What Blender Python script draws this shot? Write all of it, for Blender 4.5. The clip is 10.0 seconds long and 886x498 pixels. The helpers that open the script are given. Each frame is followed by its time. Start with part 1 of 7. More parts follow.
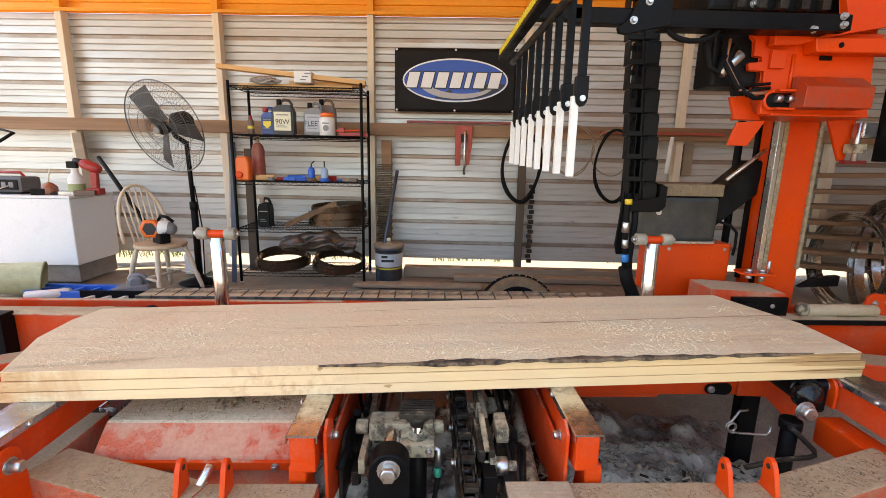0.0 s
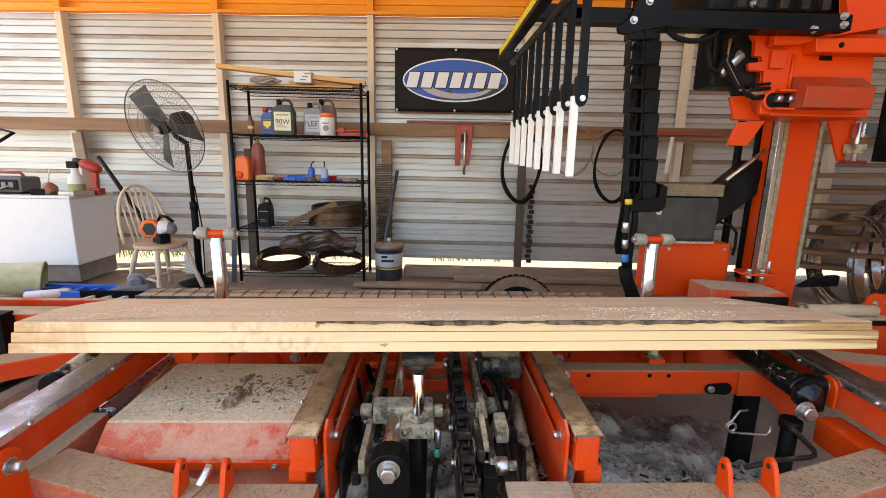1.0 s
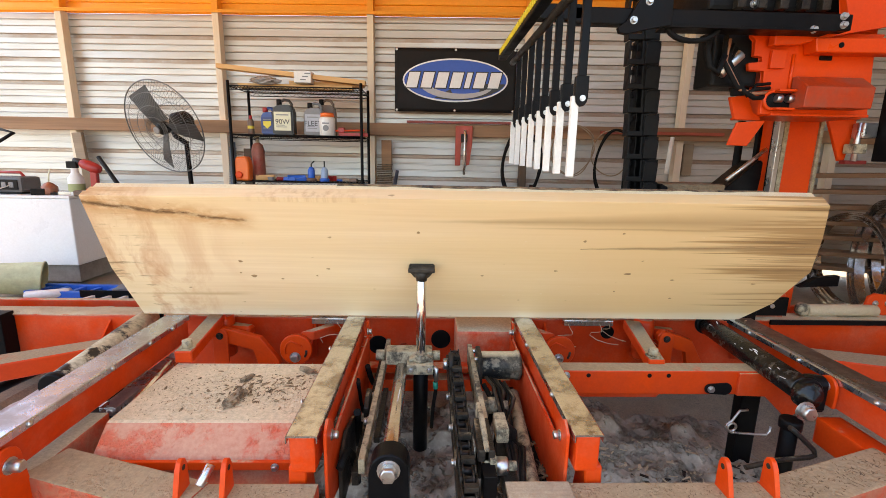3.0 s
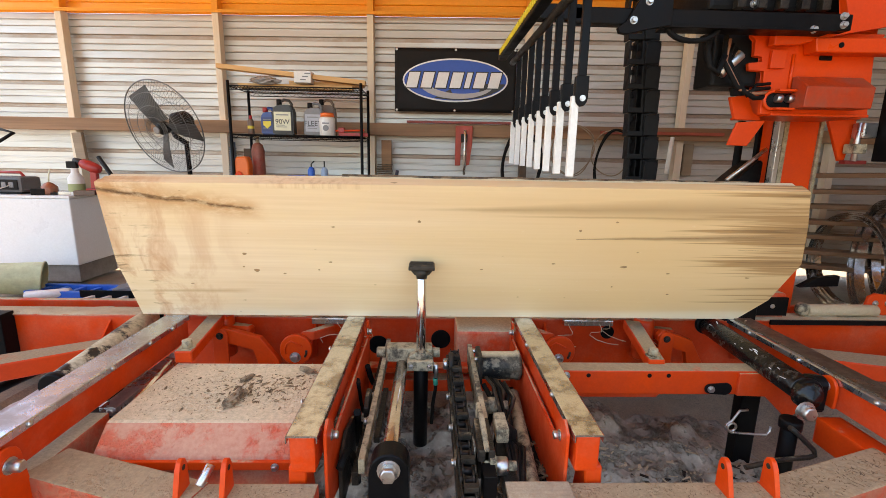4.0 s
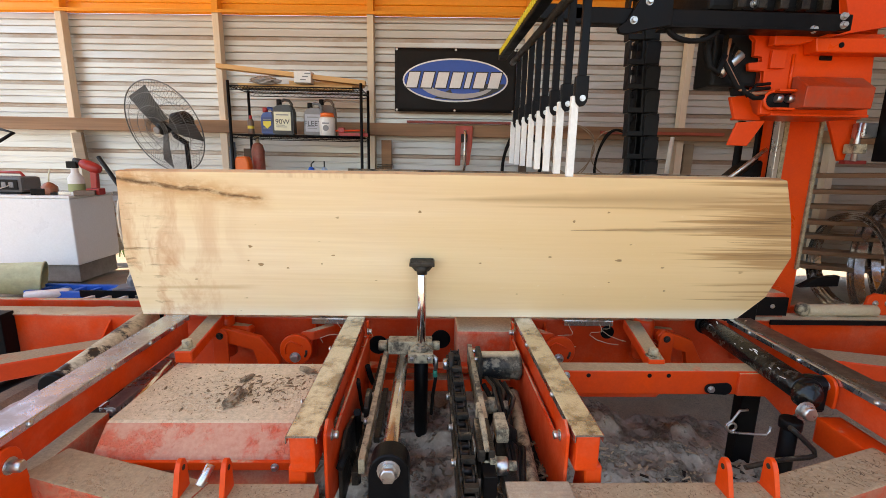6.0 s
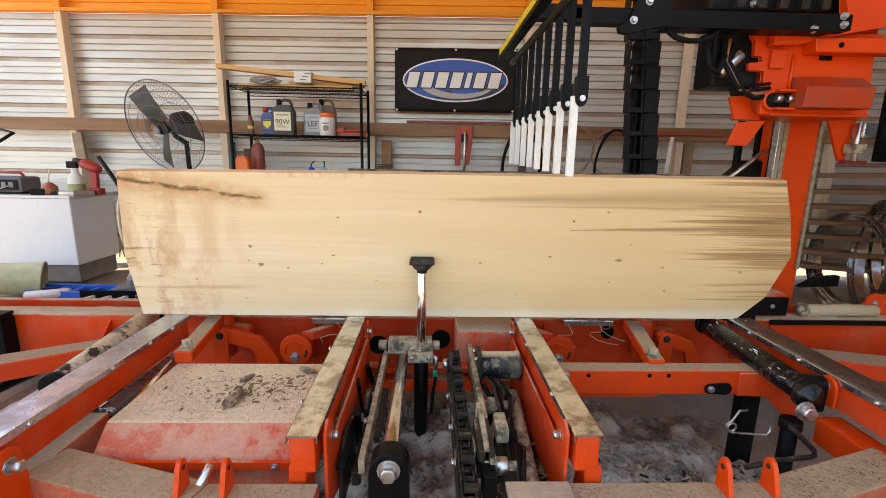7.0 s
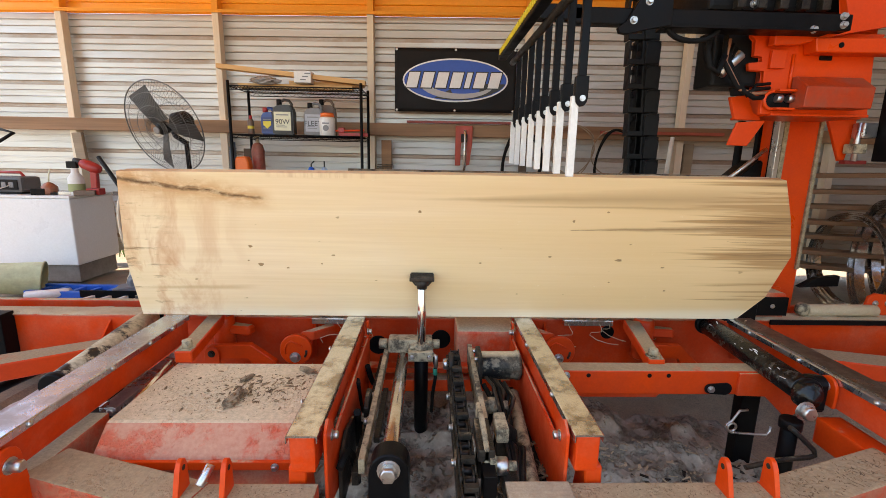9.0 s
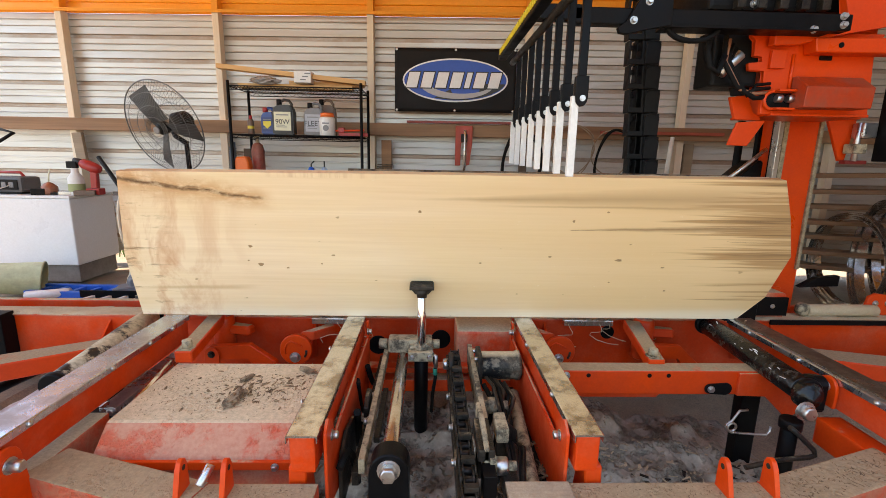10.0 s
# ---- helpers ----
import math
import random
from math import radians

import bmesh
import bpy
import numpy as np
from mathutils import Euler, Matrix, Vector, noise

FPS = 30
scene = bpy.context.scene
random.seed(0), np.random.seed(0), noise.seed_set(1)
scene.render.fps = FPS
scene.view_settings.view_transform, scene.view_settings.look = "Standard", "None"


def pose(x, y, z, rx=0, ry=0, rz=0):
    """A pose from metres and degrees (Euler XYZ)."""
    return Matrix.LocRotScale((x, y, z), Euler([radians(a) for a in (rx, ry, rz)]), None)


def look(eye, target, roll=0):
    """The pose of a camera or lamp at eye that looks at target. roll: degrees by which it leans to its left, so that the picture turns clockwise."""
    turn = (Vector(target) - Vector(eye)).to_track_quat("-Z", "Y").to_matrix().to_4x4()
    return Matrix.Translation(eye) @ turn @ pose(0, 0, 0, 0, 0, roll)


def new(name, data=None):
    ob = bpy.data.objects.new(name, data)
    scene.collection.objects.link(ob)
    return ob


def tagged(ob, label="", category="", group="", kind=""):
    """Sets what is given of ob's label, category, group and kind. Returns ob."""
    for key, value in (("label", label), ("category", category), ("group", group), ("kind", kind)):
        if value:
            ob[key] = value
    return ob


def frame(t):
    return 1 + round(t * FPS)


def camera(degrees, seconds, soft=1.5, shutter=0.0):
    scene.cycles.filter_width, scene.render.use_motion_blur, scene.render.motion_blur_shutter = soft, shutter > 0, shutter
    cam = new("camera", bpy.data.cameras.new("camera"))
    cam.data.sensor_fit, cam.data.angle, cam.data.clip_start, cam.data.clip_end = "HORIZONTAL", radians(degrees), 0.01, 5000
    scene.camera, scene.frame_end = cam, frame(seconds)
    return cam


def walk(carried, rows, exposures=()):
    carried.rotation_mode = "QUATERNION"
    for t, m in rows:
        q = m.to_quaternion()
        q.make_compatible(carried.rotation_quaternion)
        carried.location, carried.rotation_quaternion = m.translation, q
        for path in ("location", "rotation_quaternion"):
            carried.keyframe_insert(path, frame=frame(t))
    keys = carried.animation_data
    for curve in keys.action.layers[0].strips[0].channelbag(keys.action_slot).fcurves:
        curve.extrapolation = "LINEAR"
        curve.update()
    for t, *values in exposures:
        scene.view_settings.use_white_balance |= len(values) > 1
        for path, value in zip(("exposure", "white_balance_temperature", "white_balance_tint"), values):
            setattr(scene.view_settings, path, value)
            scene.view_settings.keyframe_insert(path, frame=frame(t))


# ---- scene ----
cam = camera(89.0, 10.0, soft=0.5)
EYE = (0.0, 0.0, 1.2)
AIM = (math.sin(radians(1.8)) * math.cos(radians(11.5)), math.cos(radians(1.8)) * math.cos(radians(11.5)), 1.2 - math.sin(radians(11.5)))
STAND = look(EYE, AIM, 1.1)
walk(cam, [(0.0, STAND), (10.0, STAND)], [(0.0, 2.30, 7500, 10), (1.5, 2.32, 7500, 10), (2.5, 2.40, 7500, 10), (4.0, 2.22, 7500, 10), (5.0, 2.16, 7500, 10), (7.0, 2.10, 7500, 10), (10.0, 2.08, 7500, 10)])

# ---- daylight ----
SUN_EL, SUN_AZ = radians(73), radians(-80)
world = bpy.data.worlds.new("daylight")
scene.world = world
world.use_nodes = True
wn, wl = world.node_tree.nodes, world.node_tree.links
sky = wn.new("ShaderNodeTexSky")
sky.sky_type, sky.sun_disc, sky.sun_elevation, sky.sun_rotation = "NISHITA", False, SUN_EL, SUN_AZ
wl.new(sky.outputs[0], wn["Background"].inputs[0])
wn["Background"].inputs[1].default_value = 0.15
sun = new("sun", bpy.data.lights.new("sun", "SUN"))
sun.data.energy, sun.data.angle, sun.data.color = 3.2, radians(0.5), (1.0, 0.95, 0.87)
SUN_DIR = Vector((math.sin(SUN_AZ) * math.cos(SUN_EL), math.cos(SUN_AZ) * math.cos(SUN_EL), math.sin(SUN_EL)))
sun.matrix_world = look(SUN_DIR * 30, (0, 0, 0))

# ---- materials ----


def shader(name):
    m = bpy.data.materials.new(name)
    m.use_nodes = True
    nt = m.node_tree
    return m, nt.nodes, nt.links, nt.nodes["Principled BSDF"]


def mixc(n, l, fac, a, b, mode="MIX"):
    x = n.new("ShaderNodeMix")
    x.data_type, x.blend_type = "RGBA", mode
    for sock, v in ((x.inputs[0], fac), (x.inputs[6], a), (x.inputs[7], b)):
        if isinstance(v, bpy.types.NodeSocket):
            l.new(v, sock)
        elif isinstance(v, (int, float)):
            sock.default_value = v
        else:
            sock.default_value = (*v, 1)
    return x.outputs[2]


def noise_of(n, l, coord, scale, detail=4.0, rough=0.6, stretch=None, lo=0.35, hi=0.65, distort=0.0):
    if stretch:
        mp = n.new("ShaderNodeMapping")
        mp.inputs["Scale"].default_value = stretch
        l.new(coord, mp.inputs[0])
        coord = mp.outputs[0]
    t = n.new("ShaderNodeTexNoise")
    t.inputs["Scale"].default_value, t.inputs["Detail"].default_value, t.inputs["Roughness"].default_value = scale, detail, rough
    t.inputs["Distortion"].default_value = distort
    l.new(coord, t.inputs[0])
    r = n.new("ShaderNodeMapRange")
    r.inputs[1].default_value, r.inputs[2].default_value = lo, hi
    l.new(t.outputs[0], r.inputs[0])
    return r.outputs[0]


def bump(n, l, bsdf, height, strength, dist):
    b = n.new("ShaderNodeBump")
    b.inputs["Strength"].default_value, b.inputs["Distance"].default_value = strength, dist
    l.new(height, b.inputs["Height"])
    l.new(b.outputs[0], bsdf.inputs["Normal"])


def mul(n, l, a, b, op="MULTIPLY"):
    x = n.new("ShaderNodeMath")
    x.operation, x.use_clamp = op, True
    for sock, v in ((x.inputs[0], a), (x.inputs[1], b)):
        if isinstance(v, (int, float)):
            sock.default_value = v
        else:
            l.new(v, sock)
    return x.outputs[0]


def calc(n, l, op, *vs, clamp=False):
    x = n.new("ShaderNodeMath")
    x.operation, x.use_clamp = op, clamp
    for sock, v in zip(x.inputs, vs):
        if isinstance(v, (int, float)):
            sock.default_value = v
        else:
            l.new(v, sock)
    return x.outputs[0]


def ramp(n, l, v, a, b, lo=0.0, hi=1.0):
    r = n.new("ShaderNodeMapRange")
    r.interpolation_type = "SMOOTHSTEP"
    for k, q in enumerate((a, b, lo, hi)):
        r.inputs[k + 1].default_value = q
    l.new(v, r.inputs[0])
    return r.outputs[0]


def rub(name, col, worn, rough=0.5, metal=0.0, big=3.0, fine=60.0, amount=0.5, relief=0.15, dust=0.0, dust_col=(0.60, 0.49, 0.31), coat=0.0, spec=0.5, deep=0.004, edge=(0.35, 0.65), film=0.25):
    """Painted or bare surface with blotches, grain, and, where asked, sawdust lying on the faces that look up."""
    m, n, l, p = shader(name)
    co = n.new("ShaderNodeTexCoord").outputs["Object"]
    a = noise_of(n, l, co, big, 7, 0.68, lo=edge[0], hi=edge[1])
    b = noise_of(n, l, co, fine, 3, 0.6)
    c = mixc(n, l, mul(n, l, a, amount), col, worn)
    c = mixc(n, l, mul(n, l, b, 0.35 * amount), c, tuple(0.6 * v for v in col))
    rr = n.new("ShaderNodeMapRange")
    rr.inputs[3].default_value, rr.inputs[4].default_value = max(0.05, rough - 0.12), min(1.0, rough + 0.15)
    l.new(a, rr.inputs[0])
    rough_out = rr.outputs[0]
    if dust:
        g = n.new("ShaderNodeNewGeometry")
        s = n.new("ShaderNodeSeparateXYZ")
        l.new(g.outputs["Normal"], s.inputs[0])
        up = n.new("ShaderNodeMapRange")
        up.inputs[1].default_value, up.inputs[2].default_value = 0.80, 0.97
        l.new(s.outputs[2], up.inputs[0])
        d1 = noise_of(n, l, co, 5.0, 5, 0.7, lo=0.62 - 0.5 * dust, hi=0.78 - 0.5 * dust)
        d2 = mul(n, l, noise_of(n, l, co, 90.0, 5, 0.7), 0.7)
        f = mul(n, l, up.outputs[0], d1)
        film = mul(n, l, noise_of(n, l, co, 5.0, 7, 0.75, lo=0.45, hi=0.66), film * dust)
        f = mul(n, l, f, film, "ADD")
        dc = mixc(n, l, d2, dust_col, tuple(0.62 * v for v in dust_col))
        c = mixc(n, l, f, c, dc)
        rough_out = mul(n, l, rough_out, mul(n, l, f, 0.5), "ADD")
        if metal:
            inv = n.new("ShaderNodeMath")
            inv.operation = "SUBTRACT"
            inv.inputs[0].default_value = 1.0
            l.new(f, inv.inputs[1])
            l.new(mul(n, l, inv.outputs[0], metal), p.inputs["Metallic"])
    l.new(c, p.inputs["Base Color"])
    l.new(rough_out, p.inputs["Roughness"])
    if not (dust and metal):
        p.inputs["Metallic"].default_value = metal
    p.inputs["Coat Weight"].default_value = coat
    p.inputs["Specular IOR Level"].default_value = spec
    bump(n, l, p, mul(n, l, a, b, "ADD"), relief, deep)
    return m


def timber(name, light, dark, axis=0, scale=1.0, rough=0.65, streak=0.5, saw=0.0, stain=None, dust=0.0, per_piece=0.0):
    """Sawn timber with the grain along one axis, knots, saw marks across it, stains."""
    m, n, l, p = shader(name)
    co = n.new("ShaderNodeTexCoord").outputs["Object"]
    st = [14.0, 14.0, 14.0]
    st[axis] = 0.55
    wide = noise_of(n, l, co, 0.55 * scale, 5, 0.6, stretch=st, lo=0.3, hi=0.7, distort=0.6)
    st2 = [120.0, 120.0, 120.0]
    st2[axis] = 2.0
    fine = noise_of(n, l, co, scale, 4, 0.6, stretch=st2)
    blot = noise_of(n, l, co, 2.2, 5, 0.6, stretch=(0.35 if axis == 0 else 1, 0.35 if axis == 1 else 1, 0.35 if axis == 2 else 1), lo=0.40, hi=0.70, distort=0.4)
    c = mixc(n, l, mul(n, l, wide, streak), light, dark)
    c = mixc(n, l, mul(n, l, fine, 0.18 * streak), c, tuple(0.55 * v for v in dark))
    c = mixc(n, l, mul(n, l, blot, 0.25), c, tuple(0.75 * v for v in dark))
    if stain:
        st3 = [9.0, 9.0, 9.0]
        st3[axis] = 0.5
        s = noise_of(n, l, co, 0.9, 6, 0.7, stretch=st3, lo=0.60, hi=0.70, distort=0.8)
        c = mixc(n, l, mul(n, l, s, 0.55), c, stain)
    h = fine
    if saw:
        w = n.new("ShaderNodeTexWave")
        w.bands_direction = "XYZ"[axis]
        w.inputs["Scale"].default_value, w.inputs["Distortion"].default_value, w.inputs["Detail"].default_value = 31.0, 9.0, 3.0
        l.new(co, w.inputs[0])
        c = mixc(n, l, mul(n, l, w.outputs["Fac"], 0.10 * saw), c, tuple(0.7 * v for v in dark))
    if dust:
        d = noise_of(n, l, co, 3.0, 6, 0.75, lo=0.52 - 0.3 * dust, hi=0.62)
        d2 = noise_of(n, l, co, 160.0, 3, 0.7)
        g = n.new("ShaderNodeNewGeometry")
        sp = n.new("ShaderNodeSeparateXYZ")
        l.new(g.outputs["Normal"], sp.inputs[0])
        up = n.new("ShaderNodeMapRange")
        up.inputs[1].default_value, up.inputs[2].default_value = 0.3, 0.8
        l.new(sp.outputs[2], up.inputs[0])
        f = mul(n, l, up.outputs[0], mul(n, l, d, dust))
        c = mixc(n, l, f, c, mixc(n, l, d2, (0.76, 0.63, 0.42), (0.58, 0.45, 0.28)))
    if per_piece:
        oi = n.new("ShaderNodeObjectInfo")
        c = mixc(n, l, mul(n, l, oi.outputs["Random"], per_piece), c, tuple(0.5 * v for v in dark))
    l.new(c, p.inputs["Base Color"])
    p.inputs["Roughness"].default_value = rough
    bump(n, l, p, h, 0.25, 0.003)
    return m


def plain(name, col, rough=0.5, metal=0.0, emit=0.0):
    m, n, l, p = shader(name)
    co = n.new("ShaderNodeTexCoord").outputs["Object"]
    a = noise_of(n, l, co, 35.0, 4, 0.6)
    l.new(mixc(n, l, mul(n, l, a, 0.3), col, tuple(0.72 * v for v in col)), p.inputs["Base Color"])
    p.inputs["Roughness"].default_value, p.inputs["Metallic"].default_value = rough, metal
    return m


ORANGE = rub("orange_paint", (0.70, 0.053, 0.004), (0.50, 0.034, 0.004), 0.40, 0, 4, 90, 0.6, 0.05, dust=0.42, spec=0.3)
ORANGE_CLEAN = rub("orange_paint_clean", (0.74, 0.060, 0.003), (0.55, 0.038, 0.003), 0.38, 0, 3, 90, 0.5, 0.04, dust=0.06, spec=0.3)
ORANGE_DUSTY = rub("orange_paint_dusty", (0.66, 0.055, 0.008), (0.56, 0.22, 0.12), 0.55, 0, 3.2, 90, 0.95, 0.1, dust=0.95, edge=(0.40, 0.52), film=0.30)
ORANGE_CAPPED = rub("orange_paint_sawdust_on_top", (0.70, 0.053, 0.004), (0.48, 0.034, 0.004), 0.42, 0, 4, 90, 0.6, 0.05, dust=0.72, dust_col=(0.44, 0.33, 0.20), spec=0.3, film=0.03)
STEEL = rub("worn_stainless_cover", (0.74, 0.73, 0.71), (0.30, 0.24, 0.17), 0.22, 0.95, 9, 140, 0.9, 0.08, edge=(0.46, 0.60))
STEEL_CLEAN = rub("brushed_steel_cover", (0.60, 0.66, 0.75), (0.38, 0.36, 0.35), 0.30, 0.95, 9, 140, 0.7, 0.05, edge=(0.44, 0.62))
CHROME = rub("chrome", (0.80, 0.80, 0.82), (0.60, 0.60, 0.62), 0.12, 1.0, 8, 60, 0.3, 0.02)
ZINC = rub("zinc_bolt", (0.62, 0.62, 0.62), (0.45, 0.43, 0.40), 0.35, 1.0, 25, 200, 0.5, 0.1)
BLACK = rub("black_paint", (0.004, 0.004, 0.0045), (0.012, 0.010, 0.009), 0.40, 0, 6, 90, 0.6, 0.08, spec=0.10)
GREASE = rub("greasy_steel", (0.010, 0.009, 0.009), (0.075, 0.06, 0.045), 0.42, 0.3, 14, 120, 0.8, 0.3, dust=0.10, spec=0.2)
CAST = rub("dusty_casting", (0.50, 0.41, 0.26), (0.055, 0.044, 0.032), 0.75, 0.1, 22, 120, 1.0, 0.4, dust=0.30, edge=(0.44, 0.60))
RUBBER = rub("black_rubber", (0.006, 0.006, 0.006), (0.016, 0.015, 0.014), 0.6, 0, 12, 120, 0.6, 0.1, spec=0.10)
PLASTIC_BLACK = rub("black_plastic", (0.006, 0.006, 0.0065), (0.018, 0.017, 0.015), 0.42, 0, 10, 120, 0.6, 0.05, spec=0.12)
WHITE_BAR = rub("white_paddle_plastic", (0.80, 0.79, 0.74), (0.66, 0.62, 0.52), 0.5, 0, 9, 90, 0.5, 0.05)
# siding at the wall top: warm orange light put into its base colour
SIDING_ORANGE_LIT = rub("siding_lit_orange", (0.92, 0.36, 0.02), (0.82, 0.28, 0.015), 0.5, 0.0, 1.6, 40, 0.5, 0.03)
STUD = timber("stud_pine", (0.76, 0.66, 0.52), (0.60, 0.48, 0.34), 2, 1.0, 0.7, 0.5)
# the same pine studs, tinted orange as if warmly lit
STUD_ORANGE_LIT = timber("stud_pine_lit_orange", (0.85, 0.34, 0.03), (0.72, 0.25, 0.02), 2, 1.0, 0.7, 0.4)
POST = timber("weathered_post", (0.13, 0.09, 0.06), (0.06, 0.04, 0.025), 2, 1.0, 0.8, 0.7)
GIRT = timber("brown_girt", (0.38, 0.22, 0.115), (0.17, 0.085, 0.04), 0, 1.0, 0.7, 0.9)
PINE = timber("fresh_pine", (0.72, 0.43, 0.17), (0.55, 0.29, 0.10), 0, 1.0, 0.55, 0.5)
BARK = rub("dark_bark", (0.022, 0.016, 0.012), (0.24, 0.165, 0.10), 0.9, 0, 26, 160, 1.0, 0.7, edge=(0.36, 0.56), deep=0.006)


def vein(n, l, x, v, wob, p0, p1, w0, w1, soft, blur=1.6):
    """A mark along the line p0 to p1 of a sawn face, w0 to w1 wide, faded over the first and last part of its length."""
    (x0, v0), (x1, v1) = p0, p1
    u = calc(n, l, "DIVIDE", calc(n, l, "SUBTRACT", x, x0), x1 - x0)
    mid = calc(n, l, "MULTIPLY_ADD", u, v1 - v0, v0)
    off = calc(n, l, "ABSOLUTE", calc(n, l, "SUBTRACT", calc(n, l, "ADD", v, wob), mid))
    half = ramp(n, l, u, 0.0, 1.0, w0, w1)
    core = calc(n, l, "SUBTRACT", 1.0, calc(n, l, "DIVIDE", off, calc(n, l, "MULTIPLY", half, blur)), clamp=True)
    ends = calc(n, l, "MULTIPLY", ramp(n, l, u, -0.02, soft), ramp(n, l, u, 1.02, 1.0 - soft))
    return calc(n, l, "MULTIPLY", core, ends)


def poplar(name, dusty=False):
    """A fresh-sawn poplar face: soft bands along the grain, pale sapwood at the foot, a ruddy end, brown feathered streaks at the other end, bark seams."""
    m, n, l, p = shader(name)
    co = n.new("ShaderNodeTexCoord").outputs["Object"]
    sp_ = n.new("ShaderNodeSeparateXYZ")
    l.new(co, sp_.inputs[0])
    x, v = sp_.outputs[0], calc(n, l, "MULTIPLY", sp_.outputs[1], -1.0)
    band = noise_of(n, l, co, 1.0, 5, 0.55, stretch=(0.30, 5.5, 5.5), lo=0.32, hi=0.68, distort=0.7)
    fine = noise_of(n, l, co, 1.0, 4, 0.6, stretch=(1.6, 75.0, 75.0), lo=0.35, hi=0.65)
    cloud = noise_of(n, l, co, 2.6, 5, 0.6, stretch=(0.6, 1.0, 1.0), lo=0.40, hi=0.68, distort=0.5)
    c = mixc(n, l, mul(n, l, band, 0.72), (0.91, 0.71, 0.455), (0.76, 0.52, 0.27))
    c = mixc(n, l, mul(n, l, cloud, 0.45), c, (0.88, 0.66, 0.33))
    c = mixc(n, l, mul(n, l, fine, 0.13), c, (0.50, 0.30, 0.13))
    c = mixc(n, l, mul(n, l, ramp(n, l, x, -0.5, 1.1), 0.72), c, (0.75, 0.51, 0.235))
    sap = ramp(n, l, calc(n, l, "MULTIPLY_ADD", band, 0.05, v), 0.10, 0.03)
    c = mixc(n, l, mul(n, l, sap, 0.6), c, (0.90, 0.77, 0.56))
    tear = noise_of(n, l, co, 22.0, 5, 0.7, stretch=(0.5, 1.0, 1.0), lo=0.66, hi=0.74)
    c = mixc(n, l, mul(n, l, tear, 0.4), c, (0.93, 0.80, 0.56))
    fleck = noise_of(n, l, co, 30.0, 2, 0.5, stretch=(0.45, 1.0, 1.0), lo=0.735, hi=0.765)
    c = mixc(n, l, mul(n, l, fleck, 0.7), c, (0.30, 0.16, 0.06))
    # ruddy, scraped end
    left = ramp(n, l, x, -0.72, -1.22)
    rub_ = noise_of(n, l, co, 1.0, 6, 0.65, stretch=(6.0, 2.6, 2.6), lo=0.46, hi=0.62, distort=0.6)
    c = mixc(n, l, mul(n, l, mul(n, l, left, rub_), 0.75), c, (0.58, 0.27, 0.12))
    edge = noise_of(n, l, co, 1.0, 5, 0.7, stretch=(5.0, 34.0, 34.0), lo=0.56, hi=0.64)
    c = mixc(n, l, mul(n, l, mul(n, l, ramp(n, l, x, -1.08, -1.30), edge), 0.7), c, (0.26, 0.13, 0.05))
    # brown streaks that grow out of the far end
    far = mul(n, l, ramp(n, l, x, 0.70, 1.66), ramp(n, l, v, 0.05, 0.50, 0.50, 1.0))
    comb = noise_of(n, l, co, 1.0, 6, 0.62, stretch=(0.6, 40.0, 40.0), lo=0.0, hi=1.0, distort=0.7)
    grow = calc(n, l, "MULTIPLY_ADD", far, 0.34, comb)
    c = mixc(n, l, mul(n, l, ramp(n, l, grow, 0.70, 0.83), 0.75), c, (0.36, 0.185, 0.06))
    c = mixc(n, l, mul(n, l, ramp(n, l, grow, 0.84, 0.96), 0.75), c, (0.12, 0.065, 0.03))
    tip = mul(n, l, ramp(n, l, x, 1.30, 1.66), ramp(n, l, band, 0.1, 0.9, 0.5, 1.0))
    c = mixc(n, l, mul(n, l, tip, 0.45), c, (0.40, 0.235, 0.10))
    wob = calc(n, l, "MULTIPLY_ADD", noise_of(n, l, co, 5.0, 6, 0.65, lo=0.0, hi=1.0), 0.05, -0.025)
    slim = calc(n, l, "MULTIPLY", wob, 0.25)
    patchy = ramp(n, l, noise_of(n, l, co, 26.0, 5, 0.7, stretch=(0.5, 1.0, 1.0)), 0.0, 0.7, 0.35, 1.0)
    for a, b, w0, w1, soft, tint, much, k in (
            ((-0.1, 0.575), (1.66, 0.602), 0.005, 0.052, 0.25, (0.44, 0.275, 0.125), 0.75, slim),
            ((0.2, 0.552), (1.66, 0.552), 0.004, 0.006, 0.30, (0.40, 0.23, 0.09), 0.55, slim),
            ((0.62, 0.446), (1.66, 0.466), 0.004, 0.018, 0.25, (0.30, 0.17, 0.07), 0.8, slim),
            ((-1.36, 0.655), (-0.66, 0.560), 0.060, 0.034, 0.12, (0.56, 0.28, 0.10), 0.9, wob),
            ((-1.36, 0.652), (-0.70, 0.566), 0.009, 0.006, 0.06, (0.12, 0.06, 0.022), 1.0, wob),
            ((-1.30, 0.640), (-0.95, 0.612), 0.006, 0.004, 0.15, (0.15, 0.075, 0.03), 0.8, wob),
            ((-1.34, 0.140), (-0.75, 0.150), 0.006, 0.010, 0.30, (0.52, 0.31, 0.13), 0.6, slim)):
        f = mul(n, l, vein(n, l, x, v, k, a, b, w0, w1, soft), much)
        c = mixc(n, l, mul(n, l, f, patchy) if k is wob else f, c, tint)
    # scorched saw marks across the narrow sides of the boards
    side = mul(n, l, ramp(n, l, v, 0.660, 0.664), mul(n, l, ramp(n, l, x, -0.75, -0.55), ramp(n, l, x, -0.1, -0.5)))
    burn = noise_of(n, l, co, 1.0, 5, 0.6, stretch=(30.0, 1.5, 24.0), lo=0.47, hi=0.66)
    c = mixc(n, l, mul(n, l, mul(n, l, side, burn), 0.55), c, (0.46, 0.23, 0.11))
